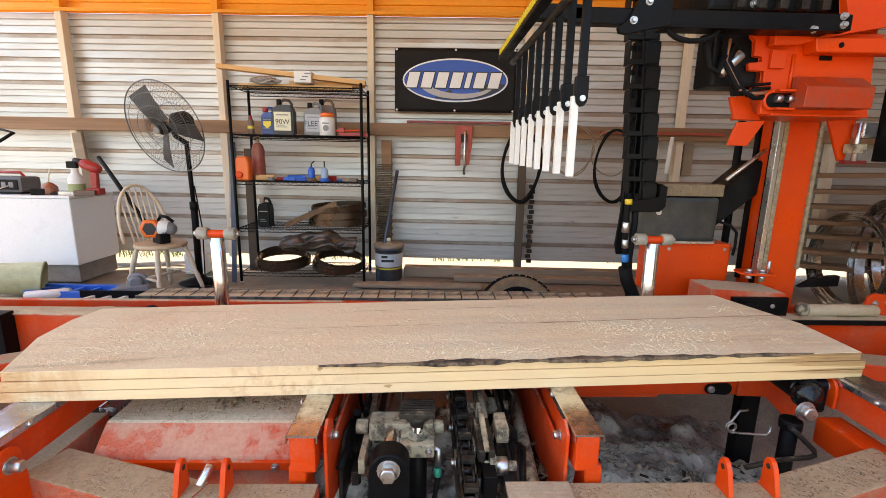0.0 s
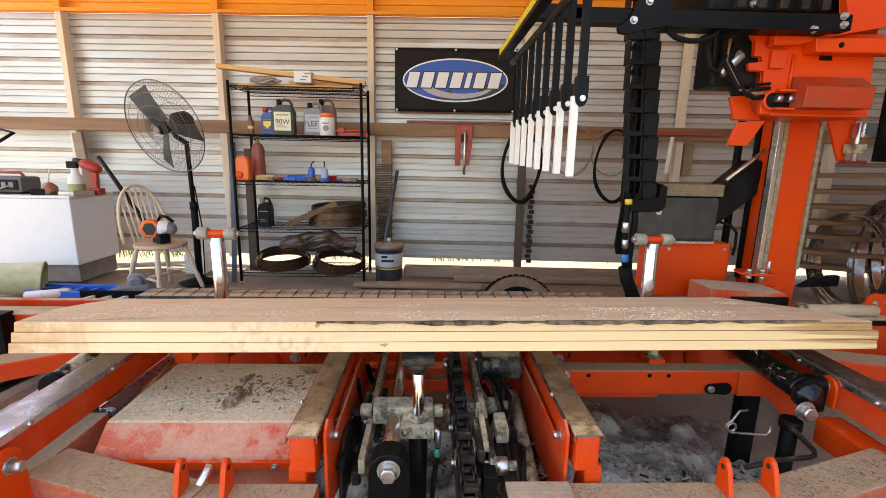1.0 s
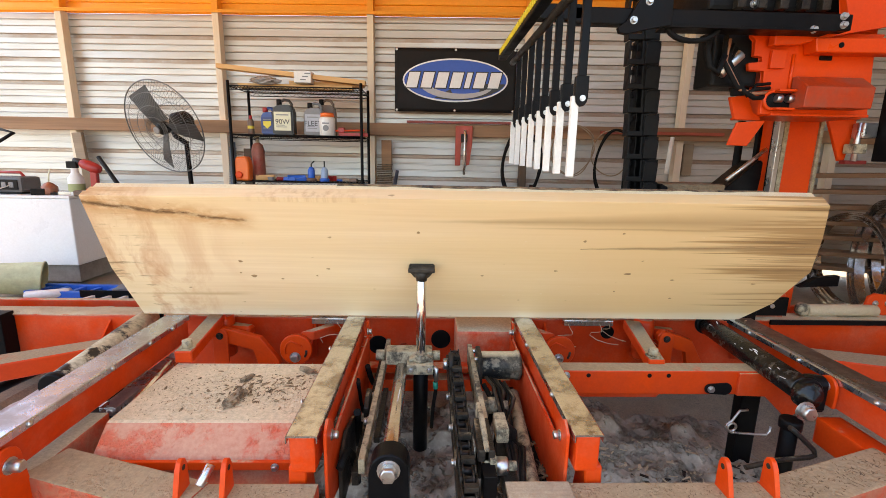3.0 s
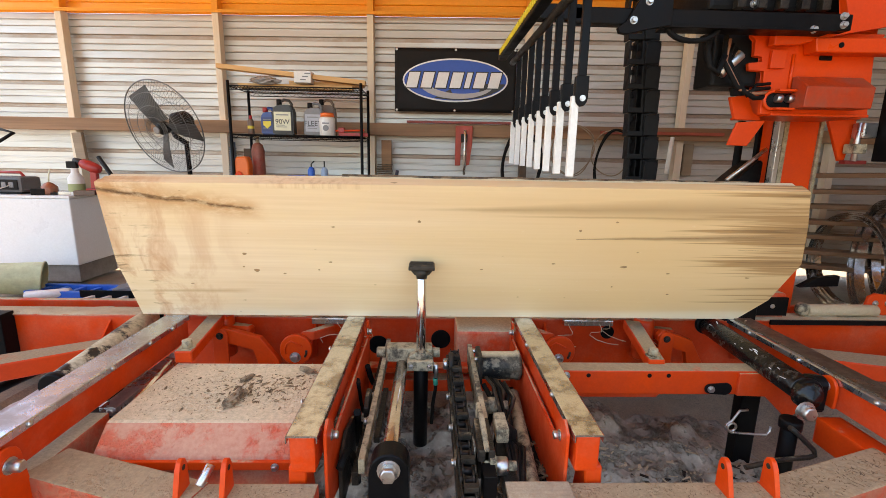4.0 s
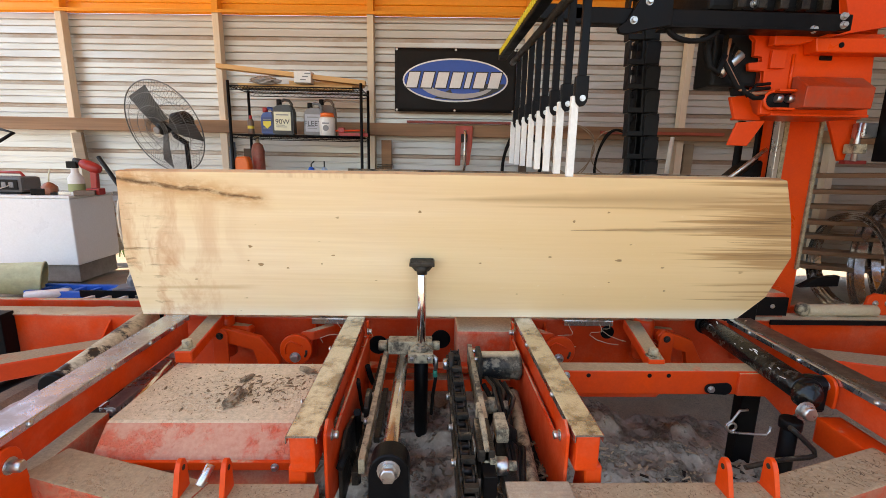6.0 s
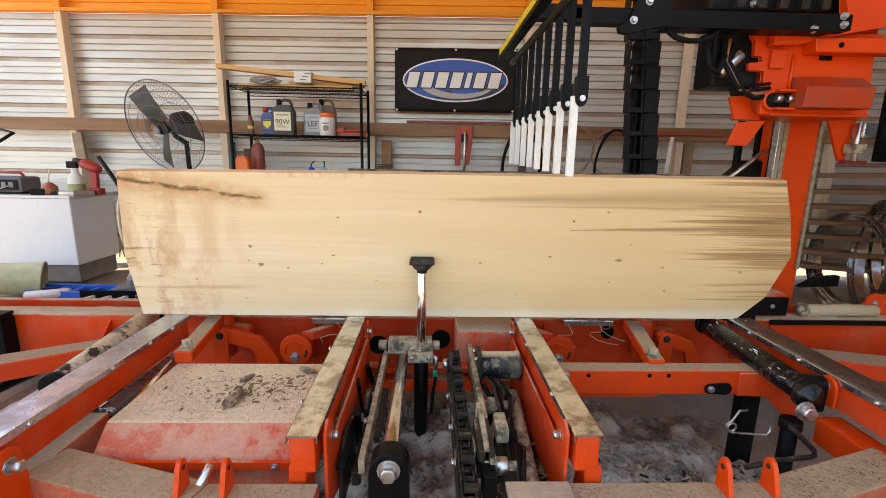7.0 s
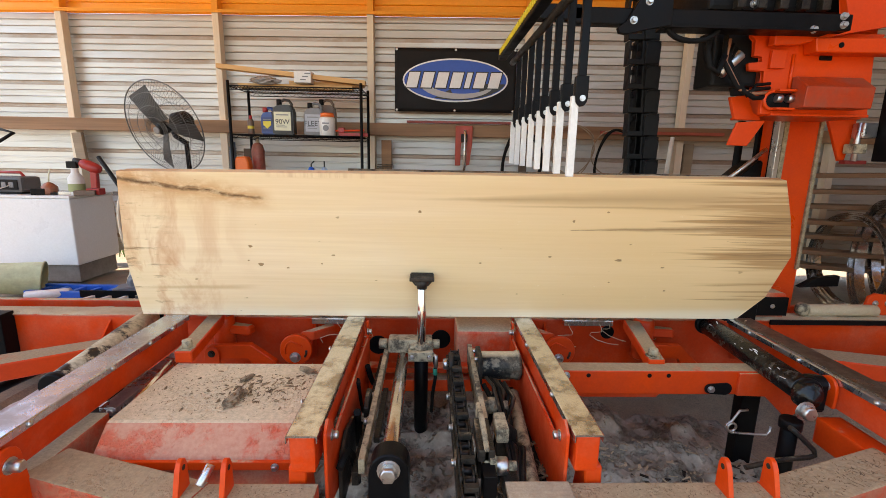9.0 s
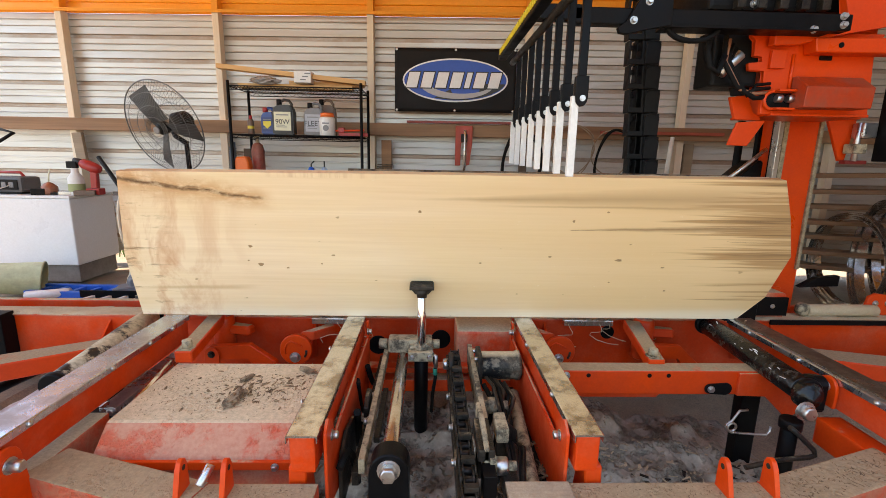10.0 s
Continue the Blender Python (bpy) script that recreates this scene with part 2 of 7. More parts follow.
    h = fine
    if dusty:
        g = n.new("ShaderNodeNewGeometry")
        dn = n.new("ShaderNodeVectorMath")
        dn.operation, dn.inputs[1].default_value = "DOT_PRODUCT", (0, 0, 1)
        l.new(g.outputs["Normal"], dn.inputs[0])
        up = ramp(n, l, dn.outputs["Value"], 0.3, 0.8)
        lay = noise_of(n, l, co, 2.4, 6, 0.7, stretch=(0.6, 1.5, 1.0), lo=0.30, hi=0.62)
        grit = noise_of(n, l, co, 170.0, 4, 0.7, lo=0.36, hi=0.66)
        clod = noise_of(n, l, co, 48.0, 5, 0.7, lo=0.42, hi=0.66)
        dust = mixc(n, l, grit, (0.87, 0.755, 0.51), (0.74, 0.62, 0.395))
        dust = mixc(n, l, mul(n, l, noise_of(n, l, co, 1.0, 5, 0.6, stretch=(0.35, 9.0, 9.0), lo=0.45, hi=0.68), 0.45), dust, (0.60, 0.51, 0.36))
        c = mixc(n, l, mul(n, l, up, ramp(n, l, lay, 0.0, 1.0, 0.45, 0.95)), c, dust)
        h = calc(n, l, "MULTIPLY_ADD", mul(n, l, grit, clod), lay, calc(n, l, "MULTIPLY", clod, 0.6))
    l.new(c, p.inputs["Base Color"])
    p.inputs["Roughness"].default_value = 0.62 if not dusty else 0.85
    p.inputs["Specular IOR Level"].default_value = 0.35
    bump(n, l, p, h, 0.40 if dusty else 0.16, 0.006 if dusty else 0.002)
    return m


POPLAR = poplar("sawn_poplar")
POPLAR_TOP = poplar("sawn_poplar_dusty", True)
OLD_TIMBER = timber("old_timber", (0.34, 0.26, 0.18), (0.20, 0.14, 0.09), 0, 1.0, 0.8, 0.7, dust=0.5)
# strong orange so the unseen roof bounces warm light onto the upper wall
ROOF_BOUNCE = timber("roof_bounce_boards", (0.90, 0.46, 0.09), (0.80, 0.36, 0.06), 0, 0.6, 0.7, 0.5)


def siding_mat():
    """Pale coated sheet metal with brown run marks and scuffs drawn out along the ribs."""
    m, n, l, p = shader("galvanised_siding")
    co = n.new("ShaderNodeTexCoord").outputs["Object"]
    a = noise_of(n, l, co, 1.4, 6, 0.65, stretch=(0.5, 1.0, 2.0), lo=0.35, hi=0.65)
    c = mixc(n, l, a, (0.57, 0.555, 0.525), (0.46, 0.445, 0.41))
    b = noise_of(n, l, co, 1.0, 6, 0.7, stretch=(0.7, 1.0, 16.0), lo=0.58, hi=0.70, distort=0.3)
    c = mixc(n, l, mul(n, l, b, 0.50), c, (0.32, 0.23, 0.15))
    d = noise_of(n, l, co, 9.0, 5, 0.7, stretch=(0.6, 1.0, 2.5), lo=0.62, hi=0.69)
    sz = n.new("ShaderNodeSeparateXYZ")
    l.new(co, sz.inputs[0])
    low = ramp(n, l, sz.outputs[2], 1.0, 0.2)
    c = mixc(n, l, mul(n, l, d, mul(n, l, low, 0.8)), c, (0.16, 0.115, 0.075))
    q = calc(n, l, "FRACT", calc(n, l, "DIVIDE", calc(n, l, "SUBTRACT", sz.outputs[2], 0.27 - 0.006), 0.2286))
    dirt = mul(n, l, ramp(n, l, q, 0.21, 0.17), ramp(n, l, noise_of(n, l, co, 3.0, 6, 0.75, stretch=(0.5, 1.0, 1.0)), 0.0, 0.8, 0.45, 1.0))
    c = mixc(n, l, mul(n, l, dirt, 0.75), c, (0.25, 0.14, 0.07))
    l.new(c, p.inputs["Base Color"])
    p.inputs["Metallic"].default_value = 0.35
    rr = n.new("ShaderNodeMapRange")
    rr.inputs[3].default_value, rr.inputs[4].default_value = 0.30, 0.50
    l.new(a, rr.inputs[0])
    l.new(rr.outputs[0], p.inputs["Roughness"])
    bump(n, l, p, a, 0.10, 0.02)
    return m


SIDING = siding_mat()


def ground_mat():
    m, n, l, p = shader("packed_dirt_and_sawdust")
    co = n.new("ShaderNodeTexCoord").outputs["Object"]
    a = noise_of(n, l, co, 1.1, 7, 0.7, lo=0.35, hi=0.65)
    b = noise_of(n, l, co, 14.0, 6, 0.7)
    c = noise_of(n, l, co, 130.0, 3, 0.6)
    col = mixc(n, l, a, (0.22, 0.165, 0.12), (0.36, 0.26, 0.17))
    col = mixc(n, l, mul(n, l, b, 0.7), col, (0.15, 0.12, 0.095))
    col = mixc(n, l, mul(n, l, c, 0.4), col, (0.48, 0.36, 0.24))
    l.new(col, p.inputs["Base Color"])
    p.inputs["Roughness"].default_value = 0.95
    bump(n, l, p, mul(n, l, b, c, "ADD"), 0.6, 0.012)
    return m


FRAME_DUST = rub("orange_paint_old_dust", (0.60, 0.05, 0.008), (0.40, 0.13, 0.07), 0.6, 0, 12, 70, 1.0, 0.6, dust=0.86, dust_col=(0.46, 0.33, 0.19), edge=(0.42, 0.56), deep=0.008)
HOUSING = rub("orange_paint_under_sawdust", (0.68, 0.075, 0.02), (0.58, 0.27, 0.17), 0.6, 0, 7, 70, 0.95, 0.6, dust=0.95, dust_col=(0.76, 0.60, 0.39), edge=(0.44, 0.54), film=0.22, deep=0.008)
# whiteness stands in for daylight on the pad; also serves the paint splashes
SUNLIT_PAD_AND_PAINT = rub("sunlit_pad_and_white_paint", (0.80, 0.80, 0.80), (0.50, 0.48, 0.46), 0.85, 0, 6, 80, 0.9, 0.3, edge=(0.50, 0.64))
DARK_STEEL = rub("brown_stained_cover", (0.16, 0.12, 0.085), (0.09, 0.065, 0.045), 0.38, 0.6, 6, 140, 0.8, 0.08, edge=(0.42, 0.60))
MOTOR = rub("flaking_black_motor", (0.010, 0.010, 0.010), (0.20, 0.17, 0.12), 0.45, 0, 18, 90, 0.9, 0.3, dust=0.75, spec=0.2, edge=(0.52, 0.60))
WORN_ROLLER = rub("roller_worn_to_dust", (0.012, 0.011, 0.010), (0.62, 0.52, 0.34), 0.55, 0, 7, 60, 1.0, 0.2, edge=(0.44, 0.50))
CHIPPED_ROLLER = rub("roller_with_chips", (0.006, 0.006, 0.006), (0.11, 0.09, 0.065), 0.32, 0, 14, 60, 1.0, 0.3, spec=0.35, edge=(0.54, 0.64))
DIRT = ground_mat()
SAWDUST = rub("sawdust_heap", (0.66, 0.53, 0.34), (0.50, 0.39, 0.24), 0.95, 0, 8, 240, 0.9, 0.8)

# ---- builders ----


def box(bm, x0, x1, y0, y1, z0, z1, bevel=0.0, m=None):
    vs = [bm.verts.new((x, y, z)) for x in (x0, x1) for y in (y0, y1) for z in (z0, z1)]
    fs = [bm.faces.new([vs[i] for i in q]) for q in ((0, 1, 3, 2), (4, 6, 7, 5), (0, 4, 5, 1), (2, 3, 7, 6), (0, 2, 6, 4), (1, 5, 7, 3))]
    out = vs
    if bevel:
        es = list({e for f in fs for e in f.edges})
        r = bmesh.ops.bevel(bm, geom=es, offset=bevel, segments=2, affect="EDGES", profile=0.6)
        out = list({v for f in r["faces"] for v in f.verts})
        out = list({v for f in out[0].link_faces for v in f.verts} | set(out))
    if m is not None:
        bmesh.ops.transform(bm, matrix=m, verts=[v for v in out if v.is_valid])
    return bm


def frame_from(p0, p1):
    p0, p1 = Vector(p0), Vector(p1)
    return Matrix.Translation(p0) @ (p1 - p0).to_track_quat("Z", "Y").to_matrix().to_4x4(), (p1 - p0).length


def lathe(bm, prof, seg=20, m=None, cap=True):
    """prof: (radius, height) pairs turned round z."""
    rings = []
    for r, z in prof:
        rings.append([bm.verts.new((r * math.cos(2 * math.pi * i / seg), r * math.sin(2 * math.pi * i / seg), z)) for i in range(seg)])
    for a, b in zip(rings, rings[1:]):
        for i in range(seg):
            bm.faces.new((a[i], a[(i + 1) % seg], b[(i + 1) % seg], b[i])).smooth = True
    if cap:
        bm.faces.new(list(reversed(rings[0])))
        bm.faces.new(rings[-1])
    if m is not None:
        bmesh.ops.transform(bm, matrix=m, verts=[v for r in rings for v in r])
    return bm


def cyl(bm, p0, p1, r, seg=16, r1=None):
    m, h = frame_from(p0, p1)
    r1 = r if r1 is None else r1
    b = min(0.12 * r, 0.2 * h)
    return lathe(bm, [(r - b, 0), (r, b), (r1, h - b), (r1 - b, h)], seg, m)


def tube(bm, pts, r, seg=8, closed=False):
    """A round bar along a line of points."""
    pts = [Vector(p) for p in pts]
    n, rings, up = len(pts), [], None
    for i, p in enumerate(pts):
        a = pts[i - 1] if (i or closed) else p
        b = pts[(i + 1) % n] if (i < n - 1 or closed) else p
        d = (b - a).normalized()
        if up is None:
            up = d.orthogonal().normalized()
        up = (up - d * up.dot(d)).normalized()
        s = d.cross(up)
        rings.append([bm.verts.new(p + r * (math.cos(2 * math.pi * k / seg) * up + math.sin(2 * math.pi * k / seg) * s)) for k in range(seg)])
    for i in range(n if closed else n - 1):
        a, b = rings[i], rings[(i + 1) % n]
        for k in range(seg):
            bm.faces.new((a[k], a[(k + 1) % seg], b[(k + 1) % seg], b[k])).smooth = True
    if not closed:
        bm.faces.new(list(reversed(rings[0])))
        bm.faces.new(rings[-1])
    return bm


def prism(bm, outline, d0, d1, axis="y", bevel=0.0):
    """A flat outline given in two axes, thick along the third from d0 to d1."""
    put = {"y": lambda u, v, d: (u, d, v), "x": lambda u, v, d: (d, u, v), "z": lambda u, v, d: (u, v, d)}[axis]
    a = [bm.verts.new(put(u, v, d0)) for u, v in outline]
    b = [bm.verts.new(put(u, v, d1)) for u, v in outline]
    fs = [bm.faces.new(a), bm.faces.new(list(reversed(b)))]
    n = len(a)
    for i in range(n):
        fs.append(bm.faces.new((a[i], b[i], b[(i + 1) % n], a[(i + 1) % n])))
    if bevel:
        bmesh.ops.bevel(bm, geom=list({e for f in fs for e in f.edges}), offset=bevel, segments=1, affect="EDGES")
    return bm


def arc(cx, cy, r, a0, a1, n=12):
    return [(cx + r * math.cos(radians(a0 + (a1 - a0) * i / n)), cy + r * math.sin(radians(a0 + (a1 - a0) * i / n))) for i in range(n + 1)]


def part(name, bm, material, parent, label="", at=None):
    """Links a bmesh as one mesh under a thing or a part. at: the place to which its coordinates are relative, where they are not the parent's own."""
    if at is not None:
        bmesh.ops.translate(bm, vec=-Vector(at), verts=bm.verts)
    bmesh.ops.recalc_face_normals(bm, faces=bm.faces)
    me = bpy.data.meshes.new(name)
    bm.to_mesh(me)
    bm.free()
    me.materials.append(material)
    ob = new(name, me)
    ob.parent = parent
    if label:
        ob["label"] = label
    return ob


def thing(name, label, category, m=None, group="", kind=""):
    ob = new(name)
    ob.empty_display_size = 0.1
    if m is not None:
        ob.matrix_basis = m
    return tagged(ob, label, category, group, kind)


def solo(name, bm, material, label, category="", m=None, group="", kind=""):
    ob = part(name, bm, material, None)
    if m is not None:
        ob.matrix_basis = m
    return tagged(ob, label, category, group, kind)


def B():
    return bmesh.new()


def bolt(bm, c, d, r=0.011, h=0.012):
    """A hexagon head with a washer, at c, looking along d."""
    m, _ = frame_from(c, Vector(c) + Vector(d))
    lathe(bm, [(1.35 * r, 0), (1.35 * r, 0.003)], 14, m)
    lathe(bm, [(r, 0.003), (r, h * 0.85), (0.85 * r, h)], 6, m)
    return bm

# ---- ground, shed ----
WALL = pose(0, 4.85, 0, 0, 0, -3.2)

bm = B()
bmesh.ops.create_grid(bm, x_segments=60, y_segments=60, size=9)
for v in bm.verts:
    r = max(abs(v.co.x), abs(v.co.y))
    if r > 8.9:
        v.co.xy = v.co.xy * 250
    else:
        v.co.z = 0.03 * noise.noise((v.co.x * 1.3, v.co.y * 1.3, 0)) - 0.02
        v.co.z -= 0.24 * max(0, min(1, 3 * (2.1 - abs(v.co.x)), 3 * (1.1 - abs(v.co.y - 1.5))))
# added slab, coloured pale to pass for ground in full daylight
solo("sunlit_pad", box(B(), -2.9, -1.3, 1.75, 2.26, -0.30, -0.045, 0.01), SUNLIT_PAD_AND_PAINT, "pale pad added beside the mill bed as brightly lit ground", "pad", kind="structure")
solo("ground", bm, DIRT, "packed dirt floor strewn with sawdust and bark chips", "ground", kind="structure")


RIB_PITCH, RIB_FOOT = 0.2286, 0.27


def siding_sheet(x0, x1, z0, z1, bead=1.0):
    """Ribbed sheet metal with the ribs lying level: one deep channel and two small ones in each nine inches."""
    prof = []
    steps = [(0.0, 0.0), (0.005, -0.022), (0.034, -0.022), (0.040, 0.003), (0.096, 0.0), (0.099, -0.010 * bead), (0.108, -0.010 * bead), (0.113, 0.004 * bead), (0.120, 0.0), (0.158, 0.0), (0.161, -0.010 * bead), (0.170, -0.010 * bead), (0.175, 0.004 * bead), (0.182, 0.0)]
    k = math.floor((z0 - RIB_FOOT) / RIB_PITCH)
    while RIB_FOOT + k * RIB_PITCH < z1:
        prof += [(RIB_FOOT + k * RIB_PITCH + dz, dy) for dz, dy in steps]
        k += 1
    prof = [(z0, 0.0)] + [q for q in prof if z0 + 0.002 < q[0] < z1 - 0.002] + [(z1, 0.0)]
    bm = B()
    a = [bm.verts.new((x0, -dy, z)) for z, dy in prof]
    b = [bm.verts.new((x1, -dy, z)) for z, dy in prof]
    for i in range(len(prof) - 1):
        bm.faces.new((a[i], b[i], b[i + 1], a[i + 1]))
    r = bmesh.ops.extrude_face_region(bm, geom=list(bm.faces))
    bmesh.ops.translate(bm, vec=(0, 0.003, 0), verts=[e for e in r["geom"] if isinstance(e, bmesh.types.BMVert)])
    return bm


wall = thing("wall_north", "ribbed sheet-metal shed wall on wooden studs, open along the ground", "wall", WALL, kind="structure")
for x0, x1 in ((-9.8, -5.2), (-5.2, -2.14), (-2.14, 0.94), (0.94, 4.0), (4.0, 9.8)):
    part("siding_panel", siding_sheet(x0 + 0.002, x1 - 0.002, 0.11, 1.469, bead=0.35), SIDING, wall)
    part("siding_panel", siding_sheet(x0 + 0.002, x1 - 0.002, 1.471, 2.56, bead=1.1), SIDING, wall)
# upper siding wears the orange-lit colour in place of real warm light
part("upper_panel", siding_sheet(-4.95, 9.8, 2.562, 3.42), SIDING_ORANGE_LIT, wall, "upper metal siding, coloured orange for the warm light on it")
for x in (-6.75, -5.22, -3.71, -2.13, -0.60, 0.96, 2.52, 4.05, 5.6):
    low = x > 0.9
    part("stud", box(B(), x - 0.032, x + 0.032, -0.115, -0.026, 1.51, 2.56, 0.004), STUD, wall)
    if x > -5:
        # stud tops in the orange-lit copy of the pine
        part("stud", box(B(), x - 0.032, x + 0.032, -0.115, -0.026, 2.562, 3.4, 0.004), STUD_ORANGE_LIT, wall)
    part("stud", box(B(), x - 0.036, x + 0.036, -0.122, -0.026, 0.0 if 0.9 < x < 1 else 0.1, 1.46, 0.004), POST if 0.9 < x < 1 else STUD, wall)
part("girt", box(B(), -9.5, 9.5, -0.165, -0.126, 1.405, 1.528, 0.004), GIRT, wall, "brown plank nailed level across the studs")
# strip tinted with the same painted orange light
part("ledger_strip", box(B(), -9.5, 9.5, -0.135, -0.126, 2.545, 2.575, 0.003), STUD_ORANGE_LIT, wall)

# added out of view: keeps sun off the mill, reflects orange light
roof = solo("ceiling", box(B(), -5.0, 12, 0.25, 4.9, 3.42, 3.5), ROOF_BOUNCE, "unseen roof added over the shed, orange to warm the wall", "ceiling", kind="structure")
# two added walls out of view, there only to hold back sky light
shade_s = solo("shade_wall_south", box(B(), 2.8, 6.4, -1.0, -0.9, 0, 3.42), OLD_TIMBER, "unseen boarded wall added to shade the front right", "wall", kind="structure")
shade_e = solo("shade_wall_east", box(B(), 6.4, 6.5, -1, 4.6, 0, 3.42), OLD_TIMBER, "unseen boarded wall added to keep light out from the east", "wall", kind="structure")

# ---- sawmill bed ----
MILL = (0.0, 1.9, 0.0)
mill = thing("sawmill_bed", "orange steel sawmill bed dusted with sawdust, on the dirt floor", "sawmill", pose(*MILL))


def mp(name, bm, mat, label="", parent=None):
    return part(name, bm, mat, parent or mill, label, at=MILL if parent is None else (0, 0, 0))


def bunk(x0, x1, y0, y1, cover=STEEL):
    """A bed bunk: square tube with a worn stainless cover and an upright flange with bolts."""
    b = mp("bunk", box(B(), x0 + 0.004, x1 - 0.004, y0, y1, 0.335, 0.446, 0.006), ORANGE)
    mp("bunk_cover", prism(B(), [(x0 - 0.004, 0.43), (x0 - 0.004, 0.45), (x0, 0.453), (x1, 0.453), (x1 + 0.004, 0.45), (x1 + 0.004, 0.43), (x1 + 0.001, 0.43), (x1 + 0.001, 0.447), (x0 - 0.001, 0.447), (x0 - 0.001, 0.43)], y0 - 0.006, y1), cover, "worn stainless wear strip")
    return b


bunk(-1.225, -1.125, 0.98, 2.04, STEEL_CLEAN)
bunk(-0.380, -0.302, 1.11, 2.04)
bunk(0.415, 0.490, 1.115, 2.04)
bunk(1.470, 1.580, 0.95, 2.06, STEEL_CLEAN)
mp("wear_plate", box(B(), 1.488, 1.575, 0.95, 2.05, 0.4532, 0.458, 0.001), DARK_STEEL, "brown-stained steel wear plate")
for x, s, ys in ((-1.121, 1, (1.18, 1.52, 1.74, 1.90)), (1.466, -1, (1.30, 1.62, 1.90)), (-0.389, -1, (1.3, 1.7)), (0.411, -1, (1.35, 1.75))):
    for y in ys:
        mp("rivet", lathe(B(), [(0.010, 0), (0.009, 0.004), (0.005, 0.007), (0, 0.008)], 10, frame_from((x, y, 0.441), (x + s, y, 0.441))[0]), ZINC)

# flange plates beside the bunks, with their bolts
for x, s in ((-0.288, 1), (0.405, -1)):
    mp("bunk_flange", prism(B(), [(1.13, 0.20), (1.13, 0.44), (1.17, 0.465), (1.21, 0.44), (1.24, 0.36), (2.0, 0.36), (2.0, 0.44), (2.03, 0.44), (2.03, 0.12), (1.4, 0.12)], x, x + s * 0.010, "x", 0.002), ORANGE)
    for y, z in ((1.19, 0.40), (1.96, 0.41)):
        mp("bolt", bolt(B(), (x + s * 0.010, y, z), (s, 0, 0), 0.012, 0.02), ZINC, "zinc-plated bolt")
    mp("bunk_foot", prism(B(), [(1.10, 0.05), (1.13, 0.34), (1.19, 0.34), (1.26, 0.05)], x - s * 0.05, x - s * 0.10, "x", 0.004), ORANGE_CLEAN)
    mp("bunk_foot", prism(B(), [(1.94, 0.05), (1.94, 0.34), (2.02, 0.34), (2.02, 0.05)], x - s * 0.05, x - s * 0.10, "x", 0.004), ORANGE)

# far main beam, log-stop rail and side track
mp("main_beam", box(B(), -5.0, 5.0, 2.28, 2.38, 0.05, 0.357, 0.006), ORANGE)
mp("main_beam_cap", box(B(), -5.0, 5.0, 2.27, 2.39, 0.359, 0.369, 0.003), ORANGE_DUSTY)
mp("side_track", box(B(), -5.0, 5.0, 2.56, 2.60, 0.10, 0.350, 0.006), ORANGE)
for x in (-1.66, -0.60, 0.62, 1.66, 1.86):
    mp("gusset", prism(B(), [(2.275, 0.34), (2.12, 0.20), (2.275, 0.14)], x, x + 0.010, "x"), ORANGE)

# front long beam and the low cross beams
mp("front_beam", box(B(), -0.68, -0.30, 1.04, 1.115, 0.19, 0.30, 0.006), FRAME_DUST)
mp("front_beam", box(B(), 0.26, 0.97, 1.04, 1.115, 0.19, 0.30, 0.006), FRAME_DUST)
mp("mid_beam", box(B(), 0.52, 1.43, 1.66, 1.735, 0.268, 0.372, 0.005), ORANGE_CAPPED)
mp("mid_beam", box(B(), -1.12, 0.40, 1.98, 2.05, 0.10, 0.16, 0.005), ORANGE)
for s, xa in ((-1, -1.0), (1, 1.0)):
    # angled outer arms of the front frame
    mm = pose(-0.87 if s < 0 else 1.22, 1.13, 0.25, 0, 0, s * 17)
    bmx = B()
    box(bmx, -0.26, 0.26, -0.065, 0.065, -0.055, 0.055, 0.006)
    bmesh.ops.transform(bmx, matrix=mm, verts=bmx.verts)
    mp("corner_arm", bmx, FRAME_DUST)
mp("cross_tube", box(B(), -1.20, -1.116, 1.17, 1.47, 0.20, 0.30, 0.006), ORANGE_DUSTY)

# ---- the cant ----
HINGE_Y, HINGE_Z = 2.045, 0.4535


def board(outline, z0, z1, far_wane=0.0):
    bm = B()
    prism(bm, outline, z0, z1, "z")
    bmesh.ops.bevel(bm, geom=list(bm.edges), offset=0.0014, segments=1, affect="EDGES")
    return bm


cant = thing("sawn_log_cant", "pale yellow sawn cant of three stacked boards on the bunks", "timber", pose(0, HINGE_Y, HINGE_Z))
part("board", board([(-1.334, 0.0), (-1.35, -0.3), (-1.30, -0.676), (-0.2, -0.684), (1.542, -0.686), (1.61, -0.52), (1.672, -0.33), (1.61, -0.12), (1.50, 0.0)], 0.0, 0.0308), POPLAR, cant)
part("board", board([(-1.33, -0.02), (-1.37, -0.3), (-1.295, -0.673), (-0.2, -0.682), (1.55, -0.684), (1.60, -0.5), (1.60, -0.25), (1.49, -0.01)], 0.0325, 0.0633), POPLAR, cant)
part("board", board([(-1.350, -0.09), (-1.385, -0.22), (-1.38, -0.40), (-1.29, -0.668), (-0.2, -0.677), (1.53, -0.680), (1.56, -0.4), (1.46, 0.0), (1.05, 0.0), (0.4, -0.03), (-0.15, -0.05), (-0.8, -0.06)], 0.065, 0.0955), POPLAR_TOP, cant, "top board covered in sawdust")

